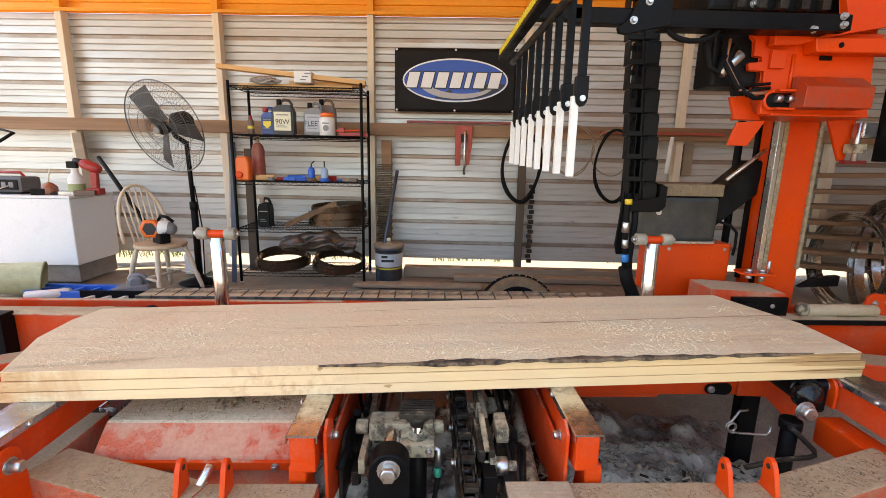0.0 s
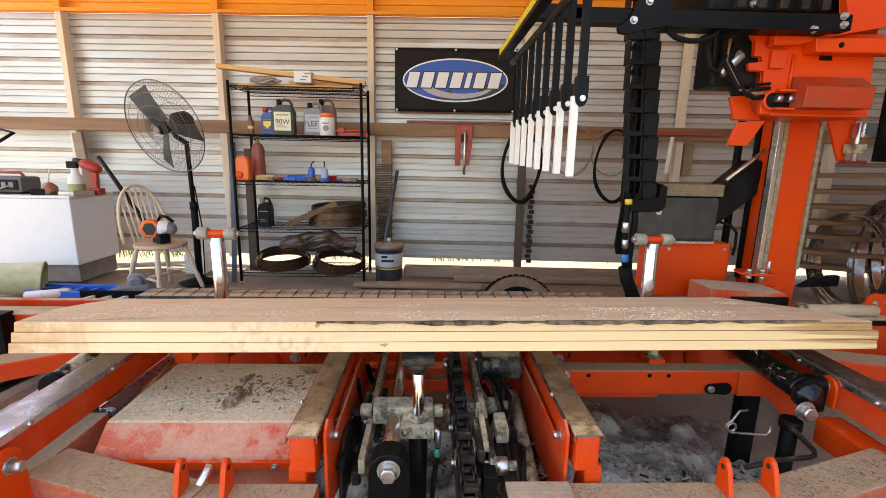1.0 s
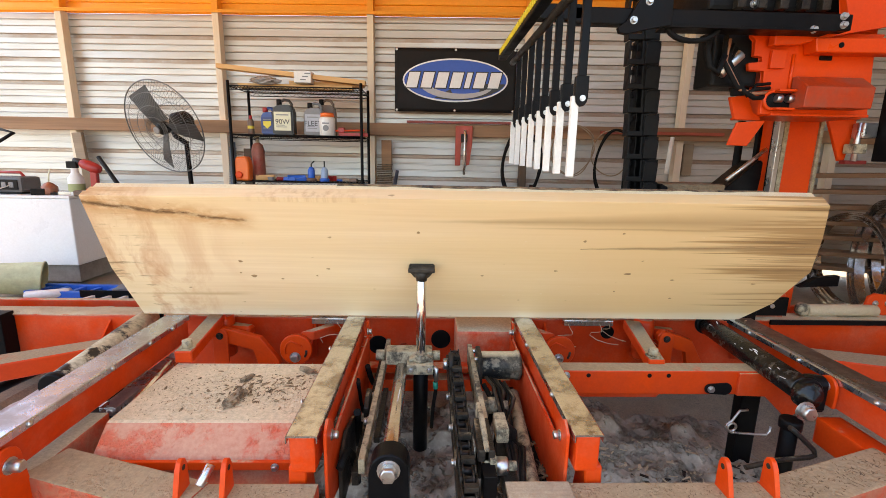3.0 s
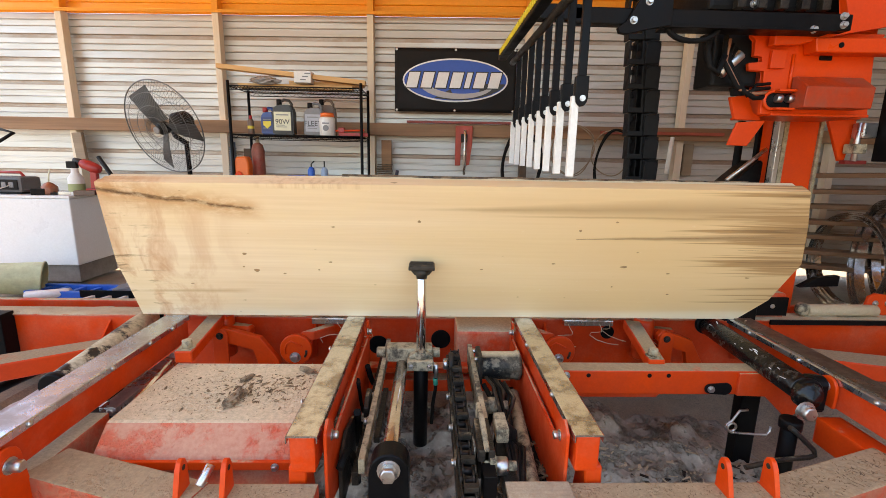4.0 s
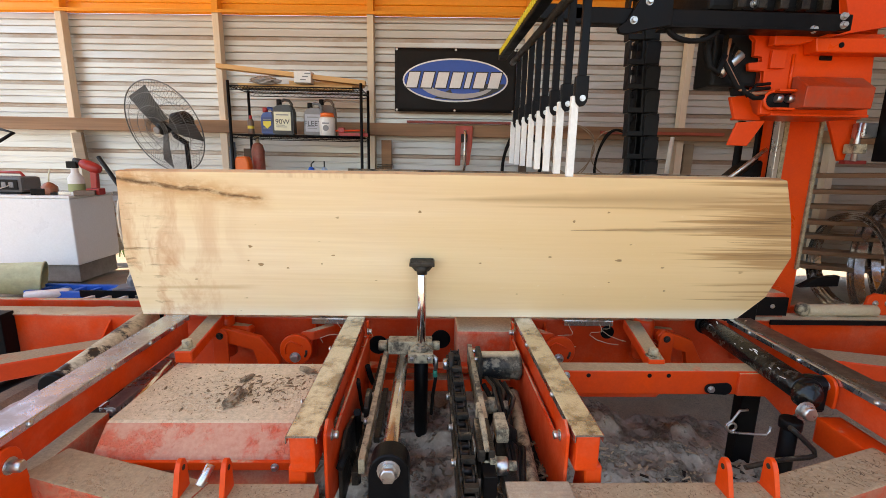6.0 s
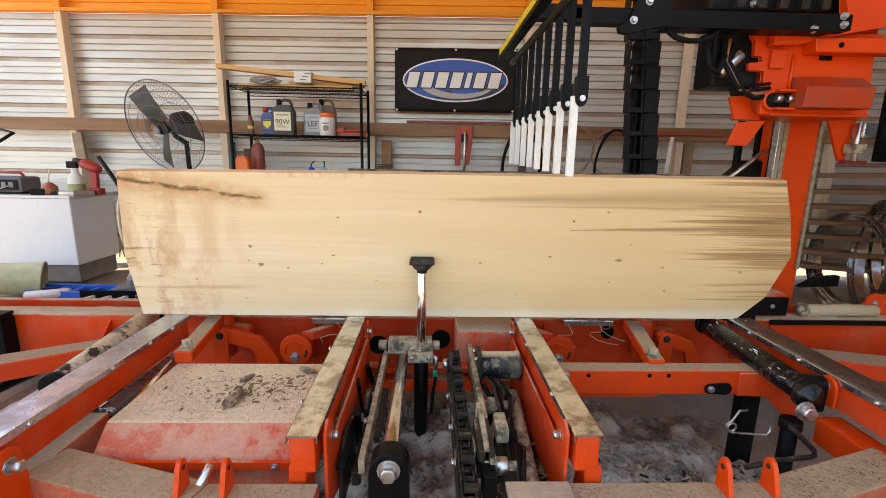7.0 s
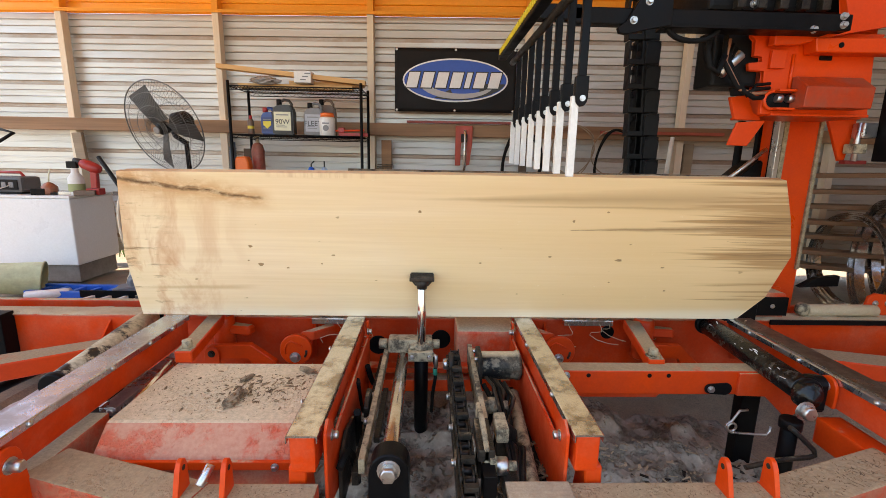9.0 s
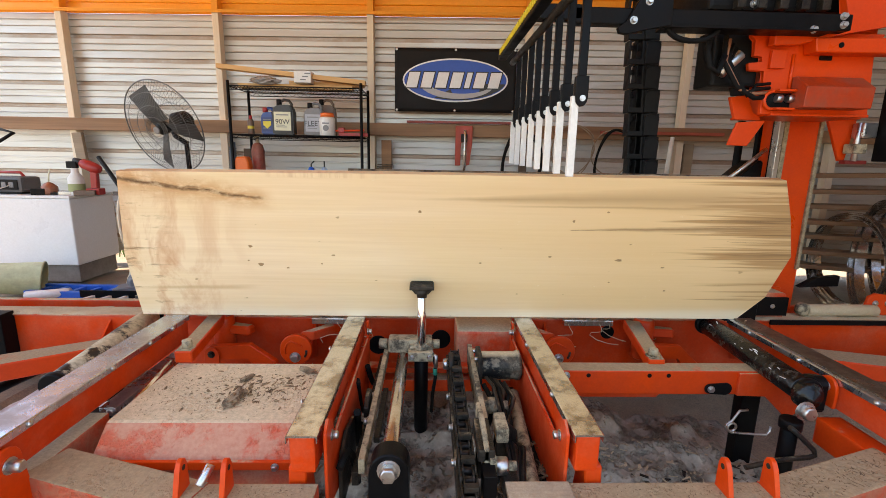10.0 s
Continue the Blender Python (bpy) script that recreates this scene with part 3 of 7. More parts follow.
DARKWOOD = rub("dark_knot_wood", (0.32, 0.185, 0.08), (0.48, 0.31, 0.15), 0.8, 0, 60, 200, 0.7, 0.3)
for i, (x, v) in enumerate([(-0.042, 0.521), (0.786, 0.531), (-0.793, 0.349), (-0.756, 0.262), (0.639, 0.487), (0.87, 0.303), (0.841, 0.191), (1.112, 0.15), (0.55, 0.316), (-0.809, 0.281), (0.234, 0.281), (-0.429, 0.311), (-0.483, 0.269), (-0.637, 0.247), (1.079, 0.269)]):
    rx, ry = ((0.007, 0.006), (0.006, 0.004), (0.009, 0.006), (0.012, 0.008), (0.006, 0.006), (0.016, 0.006))[i] if i < 6 else (0.0045 + 0.002 * (i % 3), 0.0035)
    part("knot", prism(B(), [(x + rx * (1 + 0.3 * math.sin(3 * a + i)) * math.cos(a), -v + ry * math.sin(a)) for a in [0.6283 * j for j in range(10)]], -0.0007, 0.002, "z"), DARKWOOD, cant, "small brown knot" if i == 0 else "")


def crack(pts, w, name="crack"):
    top = [(x, -v + w * (0.25 + 0.75 * abs(noise.noise((x * 13, 7, 0))))) for x, v in pts]
    low = [(x, -v - w * (0.25 + 0.75 * abs(noise.noise((x * 11, 3, 0))))) for x, v in reversed(pts)]
    part(name, prism(B(), top + low, -0.0008, 0.002, "z"), DARKWOOD, cant)


def along(pts, n=8):
    out = []
    for (x0, v0), (x1, v1) in zip(pts, pts[1:]):
        out += [(x0 + (x1 - x0) * i / n, v0 + (v1 - v0) * i / n + 0.004 * noise.noise((x0 * 5 + i, 1, 2))) for i in range(n)]
    return out + [pts[-1]]


crack(along([(0.629, 0.445), (0.985, 0.453), (1.343, 0.466), (1.614, 0.471)]), 0.0028)
crack(along([(1.25, 0.50), (1.55, 0.50)]), 0.0018)
crack(along([(1.35, 0.40), (1.62, 0.395)]), 0.0016)
# bark left along the near edge of the top board, a split and sawdust on its face
bmk = B()
rails = []
for i in range(91):
    x = -0.36 + 1.70 * i / 90
    w = 0.62 * max(0.003, 0.028 + 0.036 * noise.noise((x * 4.3, 0.4, 0)) + 0.034 * noise.noise((x * 17.3, 0.2, 3))) * min(1, i / 14, (90 - i) / 22)
    d = 0.45 * w * (1 + 0.6 * noise.noise((x * 11, 5, 5)))
    lump = 0.0022 + 0.002 * noise.noise((x * 60, 1, 0))
    rails.append([bmk.verts.new(q) for q in ((x, -0.684, 0.0955 - d - 0.001), (x, -0.685, 0.0955 - 0.5 * d), (x, -0.6825, 0.0962 + lump * 0.5), (x, -0.680 + 0.5 * w, 0.0962 + lump), (x, -0.679 + w, 0.0960), (x, -0.679 + w, 0.09), (x, -0.667, 0.0955 - d - 0.001))])
for a_, b_ in zip(rails, rails[1:]):
    for k in range(7):
        bmk.faces.new((a_[k], b_[k], b_[(k + 1) % 7], a_[(k + 1) % 7]))
part("bark_strip", bmk, BARK, cant, "strip of dark bark on the wane edge")
for pts, w in (([(0.45, 0.34), (1.0, 0.315), (1.53, 0.30)], 0.008), ([(-0.55, 0.36), (0.2, 0.33), (0.6, 0.34)], 0.0025), ([(-0.3, 0.17), (0.5, 0.13)], 0.003)):
    q = along(pts)
    part("split", prism(B(), [(x, -v + w * (0.2 + abs(noise.noise((x * 9, 2, 0))))) for x, v in q] + [(x, -v - w * (0.2 + abs(noise.noise((x * 9, 5, 0))))) for x, v in reversed(q)], 0.095, 0.0962, "z"), DARKWOOD, cant)
crumbs = B()
rc = random.Random(8)
for _ in range(24000):
    x, y = rc.uniform(-1.25, 1.42), -rc.uniform(0.05, 0.665)
    thick = noise.noise((x * 1.7, y * 4.2, 1)) + 0.6 * noise.noise((x * 5, y * 9, 4)) + 0.5 * min(0.6, -y) - 0.12 * abs(x - 0.1)
    if thick < rc.uniform(0.12, 0.55) or y > -0.16 + 0.1 * x:
        continue
    s_ = rc.uniform(0.0009, 0.0022) * (1.8 if rc.random() < 0.12 else 1.0)
    a_ = rc.uniform(0, 3.14)
    d_, e_ = Vector((math.cos(a_), math.sin(a_), 0)) * s_ * rc.uniform(1.0, 2.6), Vector((-math.sin(a_), math.cos(a_), 0)) * s_ * 0.8
    o_ = Vector((x, y, 0.0953))
    q_ = [crumbs.verts.new(o_ + w) for w in (d_, e_, -d_, -e_)] + [crumbs.verts.new(o_ + 0.3 * d_ + Vector((0, 0, s_ * rc.uniform(0.6, 1.3))))]
    for k in range(4):
        crumbs.faces.new((q_[k], q_[(k + 1) % 4], q_[4]))
tagged(part("sawdust", crumbs, plain("sawdust_crumb", (0.80, 0.68, 0.44), 0.95), cant, "loose sawdust crumbs"), kind="stuff")

# ---- log turner ----
turner = thing("log_turner", "dusty hydraulic log turner with a chrome ram between the bunks", "log turner", pose(-0.03, 1.29, 0.33))
part("carriage", box(B(), -0.06, 0.055, -0.05, 0.05, -0.045, 0.0, 0.006), CAST, turner)
part("carriage_arm", box(B(), -0.155, 0.05, 0.01, 0.085, -0.03, 0.035, 0.008), CAST, turner)
part("collar", lathe(B(), [(0.034, 0), (0.034, 0.008), (0.026, 0.014), (0.022, 0.02)], 24), CAST, turner)
part("cylinder", cyl(B(), (0, 0, -0.43), (0, 0, -0.045), 0.032, 20), BLACK, turner, "black hydraulic cylinder")
for x in (-0.042, 0.037):
    part("bolt", bolt(B(), (x, -0.05, -0.022), (0, -1, 0), 0.008, 0.012), ZINC, turner)
ram = part("ram", cyl(B(), (0, 0, -0.45), (0, 0, 0.0), 0.021, 24), CHROME, turner, "chrome ram")
part("head_plate", box(B(), -0.055, 0.055, -0.042, 0.042, -0.018, 0.0, 0.004), GREASE, ram, "ribbed steel pushing head")
part("head_neck", lathe(B(), [(0.023, -0.06), (0.024, -0.05), (0.040, -0.018)], 20), GREASE, ram)


def motions():
    lean = [(0, 0), (0.6, 0), (0.7, 0.4), (0.8, 3.5), (0.9, 7.1), (1.0, 10.8), (1.1, 13.4), (1.2, 15.4), (1.3, 17.9), (1.4, 21.0), (1.5, 23.6), (1.6, 26.0), (1.8, 29.3), (2.0, 32.6),
            (2.2, 36.5), (2.4, 42.0), (2.5, 45.6), (2.6, 49.5), (2.7, 53.5), (2.9, 58.5), (3.2, 60.5), (3.6, 61.0), (3.8, 62.2), (3.9, 65.8), (4.0, 68.3), (4.2, 69.0), (4.5, 69.3), (5.0, 69.5), (5.3, 68.2), (5.5, 66.0), (5.6, 72.5), (5.7, 77.8), (5.9, 79.7), (6.8, 80.0), (10.0, 80.0)]
    turn = [(0, 3.9), (0.7, 3.9), (1.0, 1.6), (1.3, 0.4), (1.6, -0.5), (2.0, -0.9), (2.5, -0.9), (2.7, -0.5), (3.8, 0.0), (10.0, 0.0)]

    def yaw(t):
        for (t0, a0), (t1, a1) in zip(turn, turn[1:]):
            if t <= t1:
                return a0 + (a1 - a0) * (t - t0) / (t1 - t0)

    walk(cant, [(t, pose(-0.03 * max(0.0, 1 - max(0.0, t - 0.6) / 0.9), HINGE_Y - 0.004 * max(0, yaw(t)), HINGE_Z, -a, 0, yaw(t))) for t, a in lean])
    walk(turner, [(t, pose(-0.03, y, 0.33)) for t, y in ((0, 1.29), (0.6, 1.29), (1.0, 1.385), (1.5, 1.42), (2.0, 1.59), (2.5, 1.79), (2.7, 1.815), (3.8, 1.86), (4.5, 1.875), (5.5, 1.87), (5.7, 1.935), (6.8, 1.945), (7.2, 1.945), (7.5, 1.955), (10.0, 1.96))])
    walk(ram, [(t, pose(0, 0, z - 0.33)) for t, z in ((0, 0.43), (0.65, 0.435), (0.8, 0.48), (1.0, 0.56), (1.2, 0.61), (1.4, 0.67), (1.6, 0.715), (2.0, 0.735), (2.5, 0.745), (3.8, 0.752), (4.5, 0.750), (5.5, 0.747), (6.8, 0.756), (7.2, 0.756), (7.5, 0.699), (7.9, 0.678), (9.0, 0.678), (9.4, 0.678), (10.0, 0.638))])
    for lev, link_, at, eye_at in levers:
        falls = [(0, 0), (8.5, 0), (8.6, 4), (8.75, 13), (8.9, 17), (9.2, 17.6), (10.0, 18)]
        walk(lev, [(t, pose(*at, 0, -a, 0)) for t, a in falls])
        walk(link_, [(t, Matrix.Translation(at + pose(0, 0, 0, 0, -a, 0) @ eye_at)) for t, a in falls])

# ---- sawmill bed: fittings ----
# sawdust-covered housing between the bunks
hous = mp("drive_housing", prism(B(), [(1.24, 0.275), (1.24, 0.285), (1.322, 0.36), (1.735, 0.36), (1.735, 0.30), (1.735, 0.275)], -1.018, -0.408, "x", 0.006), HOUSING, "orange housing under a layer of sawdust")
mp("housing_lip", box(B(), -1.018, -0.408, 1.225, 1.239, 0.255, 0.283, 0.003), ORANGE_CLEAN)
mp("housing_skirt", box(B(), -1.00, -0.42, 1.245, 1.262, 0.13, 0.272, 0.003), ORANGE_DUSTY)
for x in (-0.46, -0.93):
    mp("bolt", bolt(B(), (x, 1.225, 0.268), (0, -1, 0), 0.009, 0.014), ZINC)

# side supports: chrome post with a roller head, swinging lever and stop disc
levers = []
OLD_ROLLER = rub("old_nylon_roller", (0.40, 0.37, 0.29), (0.20, 0.175, 0.13), 0.45, 0, 20, 120, 0.8, 0.15)
for s, px, dx in ((-1, -1.036, -0.645), (1, 1.126, 0.655)):
    ex, bz = (-0.985, 0.03) if s < 0 else (0.955, 0.005)
    post_p = mp("side_support", cyl(B(), (px, 2.2, 0.20), (px, 2.2, 0.80), 0.033, 28), CHROME, "chrome side-support post")
    hd = B()
    cyl(hd, (px - 0.055, 2.2, 0.815), (px + 0.055, 2.2, 0.815), 0.018, 16)
    mp("support_axle", hd, ORANGE_CLEAN, parent=None)
    for o in (-0.066, 0.066):
        w = B()
        cyl(w, (px + o - 0.026, 2.2, 0.815), (px + o + 0.026, 2.2, 0.815), 0.030, 20)
        mp("support_roller", w, OLD_ROLLER)
        w = B()
        bolt(w, (px + o + math.copysign(0.026, o), 2.2, 0.815), (math.copysign(1, o), 0, 0), 0.014, 0.016)
        mp("bolt", w, ZINC)
    mp("support_socket", lathe(B(), [(0.040, 0.0), (0.052, 0.01), (0.052, 0.20), (0.046, 0.215), (0.036, 0.217)], 24, pose(px, 2.2, 0.18)), ORANGE)
    mp("support_bracket", prism(B(), [(px - (0.06 if s < 0 else 0.11), 2.20), (ex - 0.035, 1.72), (ex + 0.035, 1.72), (px + (0.02 if s < 0 else -0.03), 2.18)], 0.335 + bz, 0.385 + bz, "z", 0.005), ORANGE_CAPPED)
    mp("bolt", bolt(B(), (ex, 1.76, 0.385 + bz), (0, 0, 1), 0.022, 0.034), CAST, "dusty bolt head")
    if s < 0:
        mp("bracket_rod", cyl(B(), (ex - 0.06, 1.74, 0.36), (ex - 0.07, 1.46, 0.30), 0.014, 14), STEEL)
    # lever on its low pivot, with a link hanging from its eye
    piv = Vector((-0.731 if s < 0 else 1.405, 2.12, 0.13))
    k = 1.0 if s < 0 else 0.76
    eye_at = Vector((-0.278 * k, 0, 0.20))
    bml = B()
    prism(bml, [(k * u, w) for u, w in [(-0.092, 0.185), (-0.006, 0.066), (0.006, 0.0), (-0.093, -0.01), (-0.125, 0.125), (-0.262, 0.164)]] + [(eye_at.x + 0.038 * math.cos(a), 0.20 + 0.038 * math.sin(a)) for a in (-2.0, -2.7, -3.4, -4.1, -4.6)], -0.018, 0.018, "y", 0.003)
    lev = part("support_lever", bml, ORANGE_CLEAN, mill, "orange swinging support lever")
    lev.location = piv - Vector(MILL)
    part("lever_pin", bolt(B(), eye_at + Vector((0, -0.034, 0)), (0, -1, 0), 0.013, 0.012), GREASE, lev)
    link_ = part("lever_link", prism(B(), [(-0.040, -0.20), (-0.036, 0.0)] + [(0.036 * math.cos(a), 0.036 * math.sin(a)) for a in (2.5, 1.9, 1.2, 0.6)] + [(0.036, 0.0), (0.034, -0.20)], -0.034, -0.021, "y", 0.002), ORANGE_CLEAN, mill)
    link_.location = piv + eye_at - Vector(MILL)
    levers.append((lev, link_, piv - Vector(MILL), eye_at))
    mp("socket_lug", prism(B(), [(px + 0.03, 2.17), (px + 0.14, 2.15), (px + 0.16, 2.20), (px + 0.03, 2.24)], 0.30, 0.350, "z", 0.012), ORANGE_CAPPED)
    disc = mp("stop_disc", lathe(B(), [(0.074, 0), (0.078, 0.004), (0.078, 0.018), (0.074, 0.022)], 36, pose(dx, 2.10, 0.263, 90)), ORANGE_CLEAN, "round orange stop disc")
    bmb = B()
    bolt(bmb, (0, 0, 0), (0, -1, 0), 0.020, 0.02)
    bmesh.ops.translate(bmb, vec=(dx - 0.004, 2.078, 0.226), verts=bmb.verts)
    part("bolt", bmb, ZINC, disc, at=MILL)
    part("disc_rib", tube(B(), [(dx + 0.052 * math.cos(radians(a)), 2.077, 0.263 + 0.052 * math.sin(radians(a))) for a in (200, 170, 140, 115)] + [(dx, 2.077, 0.30), (dx + 0.03, 2.077, 0.285)], 0.004, 6), ORANGE_CLEAN, disc, at=MILL)
    part("disc_slot", tube(B(), [(dx + 0.052 * math.cos(radians(a)), 2.0775, 0.258 + 0.052 * math.sin(radians(a))) for a in (-35, -15, 5)], 0.006, 6), GREASE, disc, at=MILL)
    mp("stop_arm", prism(B(), [(dx + s * -0.02, 2.11), (dx - s * 0.16, 2.27), (dx - s * 0.24, 2.27), (dx - s * 0.08, 2.11)], 0.30, 0.345, "z", 0.004), ORANGE)
    mp("stop_bar", box(B(), dx + 0.05, dx + 0.31, 2.20, 2.235, 0.352, 0.382, 0.003), STEEL, "bare steel stop bar")

# holes in the main beam
for x, z in ((0.343, 0.244), (0.069, 0.242), (-0.265, 0.208), (0.97, 0.288)):
    hr = 1.0 if x < 0.9 else 0.7
    mp("beam_hole", lathe(B(), [(0.052 * hr, 0), (0.052 * hr, 0.004), (0.044 * hr, 0.004), (0.040 * hr, 0.001)], 24, pose(x, 2.279, z, 90)), BLACK, "dark cut-out with a rolled rim")
mp("hose_box", box(B(), 0.14, 0.44, 2.06, 2.279, 0.18, 0.375, 0.012), ORANGE_DUSTY, "dusty sheet-metal box")

# end rollers that feed the log along the bed
for (a, b, mat, lab) in (((-1.30, 1.50, 0.39), (-1.375, 2.16, 0.40), WORN_ROLLER, "steel roller worn through its black paint"), ((1.36, 1.46, 0.40), (1.40, 2.10, 0.40), CHIPPED_ROLLER, "black roller with chipped paint")):
    bmr = B()
    cyl(bmr, a, b, 0.046, 24)
    rl = mp("toe_roller", bmr, mat, lab)
    for q, d in ((a, -1), (b, 1)):
        bmr = B()
        cyl(bmr, (q[0], q[1] + d * 0.004, q[2]), (q[0], q[1] + d * 0.03, q[2]), 0.052, 20)
        part("roller_end", bmr, BLACK, rl, at=MILL)
mp("roller_bracket", prism(B(), [(1.445, 0.32), (1.445, 0.43), (1.47, 0.45), (1.53, 0.43), (1.53, 0.31), (1.48, 0.30)], 1.40, 1.445, "x", 0.008), BLACK, "black cast roller bracket")
mp("bracket_boss", lathe(B(), [(0.044, 0), (0.050, 0.006), (0.050, 0.030), (0.044, 0.040), (0.030, 0.041), (0.028, 0.050), (0, 0.051)], 24, pose(1.352, 1.452, 0.395, 90)), CHIPPED_ROLLER, "greasy black cast end of the roller")
mp("bunk_lug", prism(B(), [(1.43, 0.34), (1.43, 0.40)] + arc(1.47, 0.41, 0.04, 180, 0, 8) + [(1.51, 0.40), (1.51, 0.34)], 1.452, 1.464, "x", 0.002), ORANGE_CLEAN)
mp("bolt", bolt(B(), (1.452, 1.47, 0.412), (-1, 0, 0), 0.013, 0.012), ZINC)
rc = random.Random(12)
for _ in range(11):
    u, g = rc.uniform(0.05, 0.95), math.radians(rc.uniform(95, 175))
    px, py, pz = 1.36 + 0.04 * u, 1.46 + 0.64 * u, 0.40
    w = rc.uniform(0.006, 0.013)
    bmw = B()
    bmesh.ops.create_icosphere(bmw, subdivisions=1, radius=1, matrix=pose(px + 0.046 * math.cos(g), py, pz + 0.046 * math.sin(g), 0, 90 - math.degrees(g), rc.uniform(-20, 20)) @ Matrix.Diagonal((0.002, w * rc.uniform(0.7, 1.8), w * 0.6, 1)))
    mp("paint_blot", bmw, SUNLIT_PAD_AND_PAINT, "splash of dried white paint")
mp("bolt", bolt(B(), (1.31, 1.385, 0.362), (0, -1, 0), 0.026, 0.03), ZINC, "large zinc-plated bolt")
mp("jack_tube", cyl(B(), (1.30, 1.42, -0.2), (1.30, 1.42, 0.29), 0.027, 20), BLACK)
mp("jack_collar", lathe(B(), [(0.036, 0), (0.036, 0.03), (0.032, 0.034)], 20, pose(1.30, 1.42, 0.275)), BLACK)
mp("jack_handle", tube(B(), [(1.264, 1.38, 0.301), (1.296, 1.38, 0.276), (1.365, 1.38, 0.212), (1.373, 1.38, 0.192), (1.350, 1.38, 0.183), (1.239, 1.38, 0.172), (1.128, 1.38, 0.143)], 0.009, 8), GREASE, "bent black jack handle")
mp("drop_leg", box(B(), 1.362, 1.445, 1.745, 1.80, -0.25, 0.30, 0.006), BLACK, "black square steel leg")
mp("leg_pin", tube(B(), [(1.36, 1.70, 0.175), (1.325, 1.70, 0.170), (1.30, 1.70, 0.125)] + [(1.295 + 0.020 * math.cos(radians(a)), 1.70 - 0.00003 * (a - 160), 0.098 + 0.020 * math.sin(radians(a))) for a in range(160, 631, 22)] + [(1.40, 1.685, 0.070), (1.445, 1.685, 0.068), (1.456, 1.685, 0.078), (1.458, 1.685, 0.105)], 0.005, 8), ZINC, "bent wire lock pin")
mp("beam_latch", prism(B(), arc(1.15, 0.296, 0.021, 90, 270, 8) + arc(1.215, 0.296, 0.026, -90, 90, 8), 1.652, 1.659, "y", 0.001), BLACK)
mp("bolt", bolt(B(), (1.153, 1.652, 0.296), (0, -1, 0), 0.011, 0.012), ZINC)
mp("bolt", bolt(B(), (0.556, 1.66, 0.350), (0, -1, 0), 0.013, 0.014), ZINC)
for x in (0.648, 0.897, 0.976):
    mp("beam_hole", lathe(B(), [(0.009, 0), (0.009, 0.001)], 12, pose(x, 1.6595, 0.351, 90)), BLACK)
mp("beam_lip", prism(B(), [(0.60, 0.266), (0.98, 0.266), (0.95, 0.238), (0.64, 0.238)], 1.690, 1.702, "y", 0.002), ORANGE)
mp("mid_gusset", prism(B(), [(1.26, 0.366), (1.44, 0.366), (1.54, 0.20), (1.48, 0.17), (1.38, 0.270), (1.26, 0.270)], 1.645, 1.659, "y", 0.002), ORANGE)
mp("outer_tube", box(B(), 1.418, 1.51, 1.16, 1.45, 0.20, 0.30, 0.008), ORANGE_CLEAN)
mp("low_arm", prism(B(), [(-1.46, 2.10), (-1.58, 2.16), (-2.2, 1.80), (-2.1, 1.68)], 0.21, 0.29, "z", 0.006), ORANGE_CAPPED)
mp("low_arm", prism(B(), [(1.62, 2.10), (1.74, 2.20), (2.6, 1.95), (2.5, 1.80)], 0.19, 0.27, "z", 0.006), ORANGE_CAPPED)
mp("end_bracket", box(B(), -2.24, -2.14, 2.20, 2.278, 0.08, 0.385, 0.004), BLACK)
mp("bolt", bolt(B(), (-2.165, 2.20, 0.15), (0, -1, 0), 0.016, 0.016), ZINC)
mp("cross_strut", box(B(), -1.175, -1.113, 1.50, 2.1, 0.27, 0.298, 0.003), STEEL_CLEAN)
mp("bolt", bolt(B(), (-1.13, 1.50, 0.285), (0, -1, 0), 0.014, 0.014), ZINC)
mp("bolt", bolt(B(), (-1.13, 1.96, 0.298), (0, 0, 1), 0.014, 0.02), ZINC)
mp("axle_bar", tube(B(), [(-2.020, 1.908, 0.10), (-1.975, 2.183, 0.10)], 0.022, 10), BLACK)
mp("axle_bar", tube(B(), [(-1.660, 1.773, 0.10), (-1.373, 1.987, 0.10)], 0.020, 10), BLACK)
mp("strut_clamp", box(B(), -1.24, -1.10, 1.475, 1.56, 0.18, 0.268, 0.006), BLACK)

# upright pivot ears on the front beam, corner plates with bolts
for x in (-0.665, -0.545, 0.825, 0.955):
    mp("pivot_ear", prism(B(), [(1.012, 0.20), (1.066, 0.372), (1.076, 0.392), (1.088, 0.398), (1.100, 0.392), (1.107, 0.375), (1.112, 0.20)], x, x + 0.014, "x", 0.002), ORANGE_CLEAN)
    mp("pin_hole", lathe(B(), [(0.008, -0.0005), (0.008, 0.0145)], 14, pose(x, 1.087, 0.372, 0, 90)), GREASE, "dark pin hole")
mp("pivot_pin", cyl(B(), (-0.60, 1.06, 0.335), (-0.585, 1.10, 0.37), 0.012, 12), ZINC)
for s in (-1, 1):
    xx = -1.118 if s < 0 else 1.463
    mp("bunk_ear", prism(B(), [(1.05, 0.15), (1.05, 0.36)] + arc(1.09, 0.385, 0.04, 180, 0, 8) + [(1.13, 0.36), (1.16, 0.15)], xx, xx - s * 0.012, "x", 0.002), ORANGE_CLEAN)
    mp("bolt", bolt(B(), (xx - s * 0.012, 1.09, 0.375), (-s, 0, 0), 0.017, 0.035), ZINC)

# chip debris and sawdust on the housing


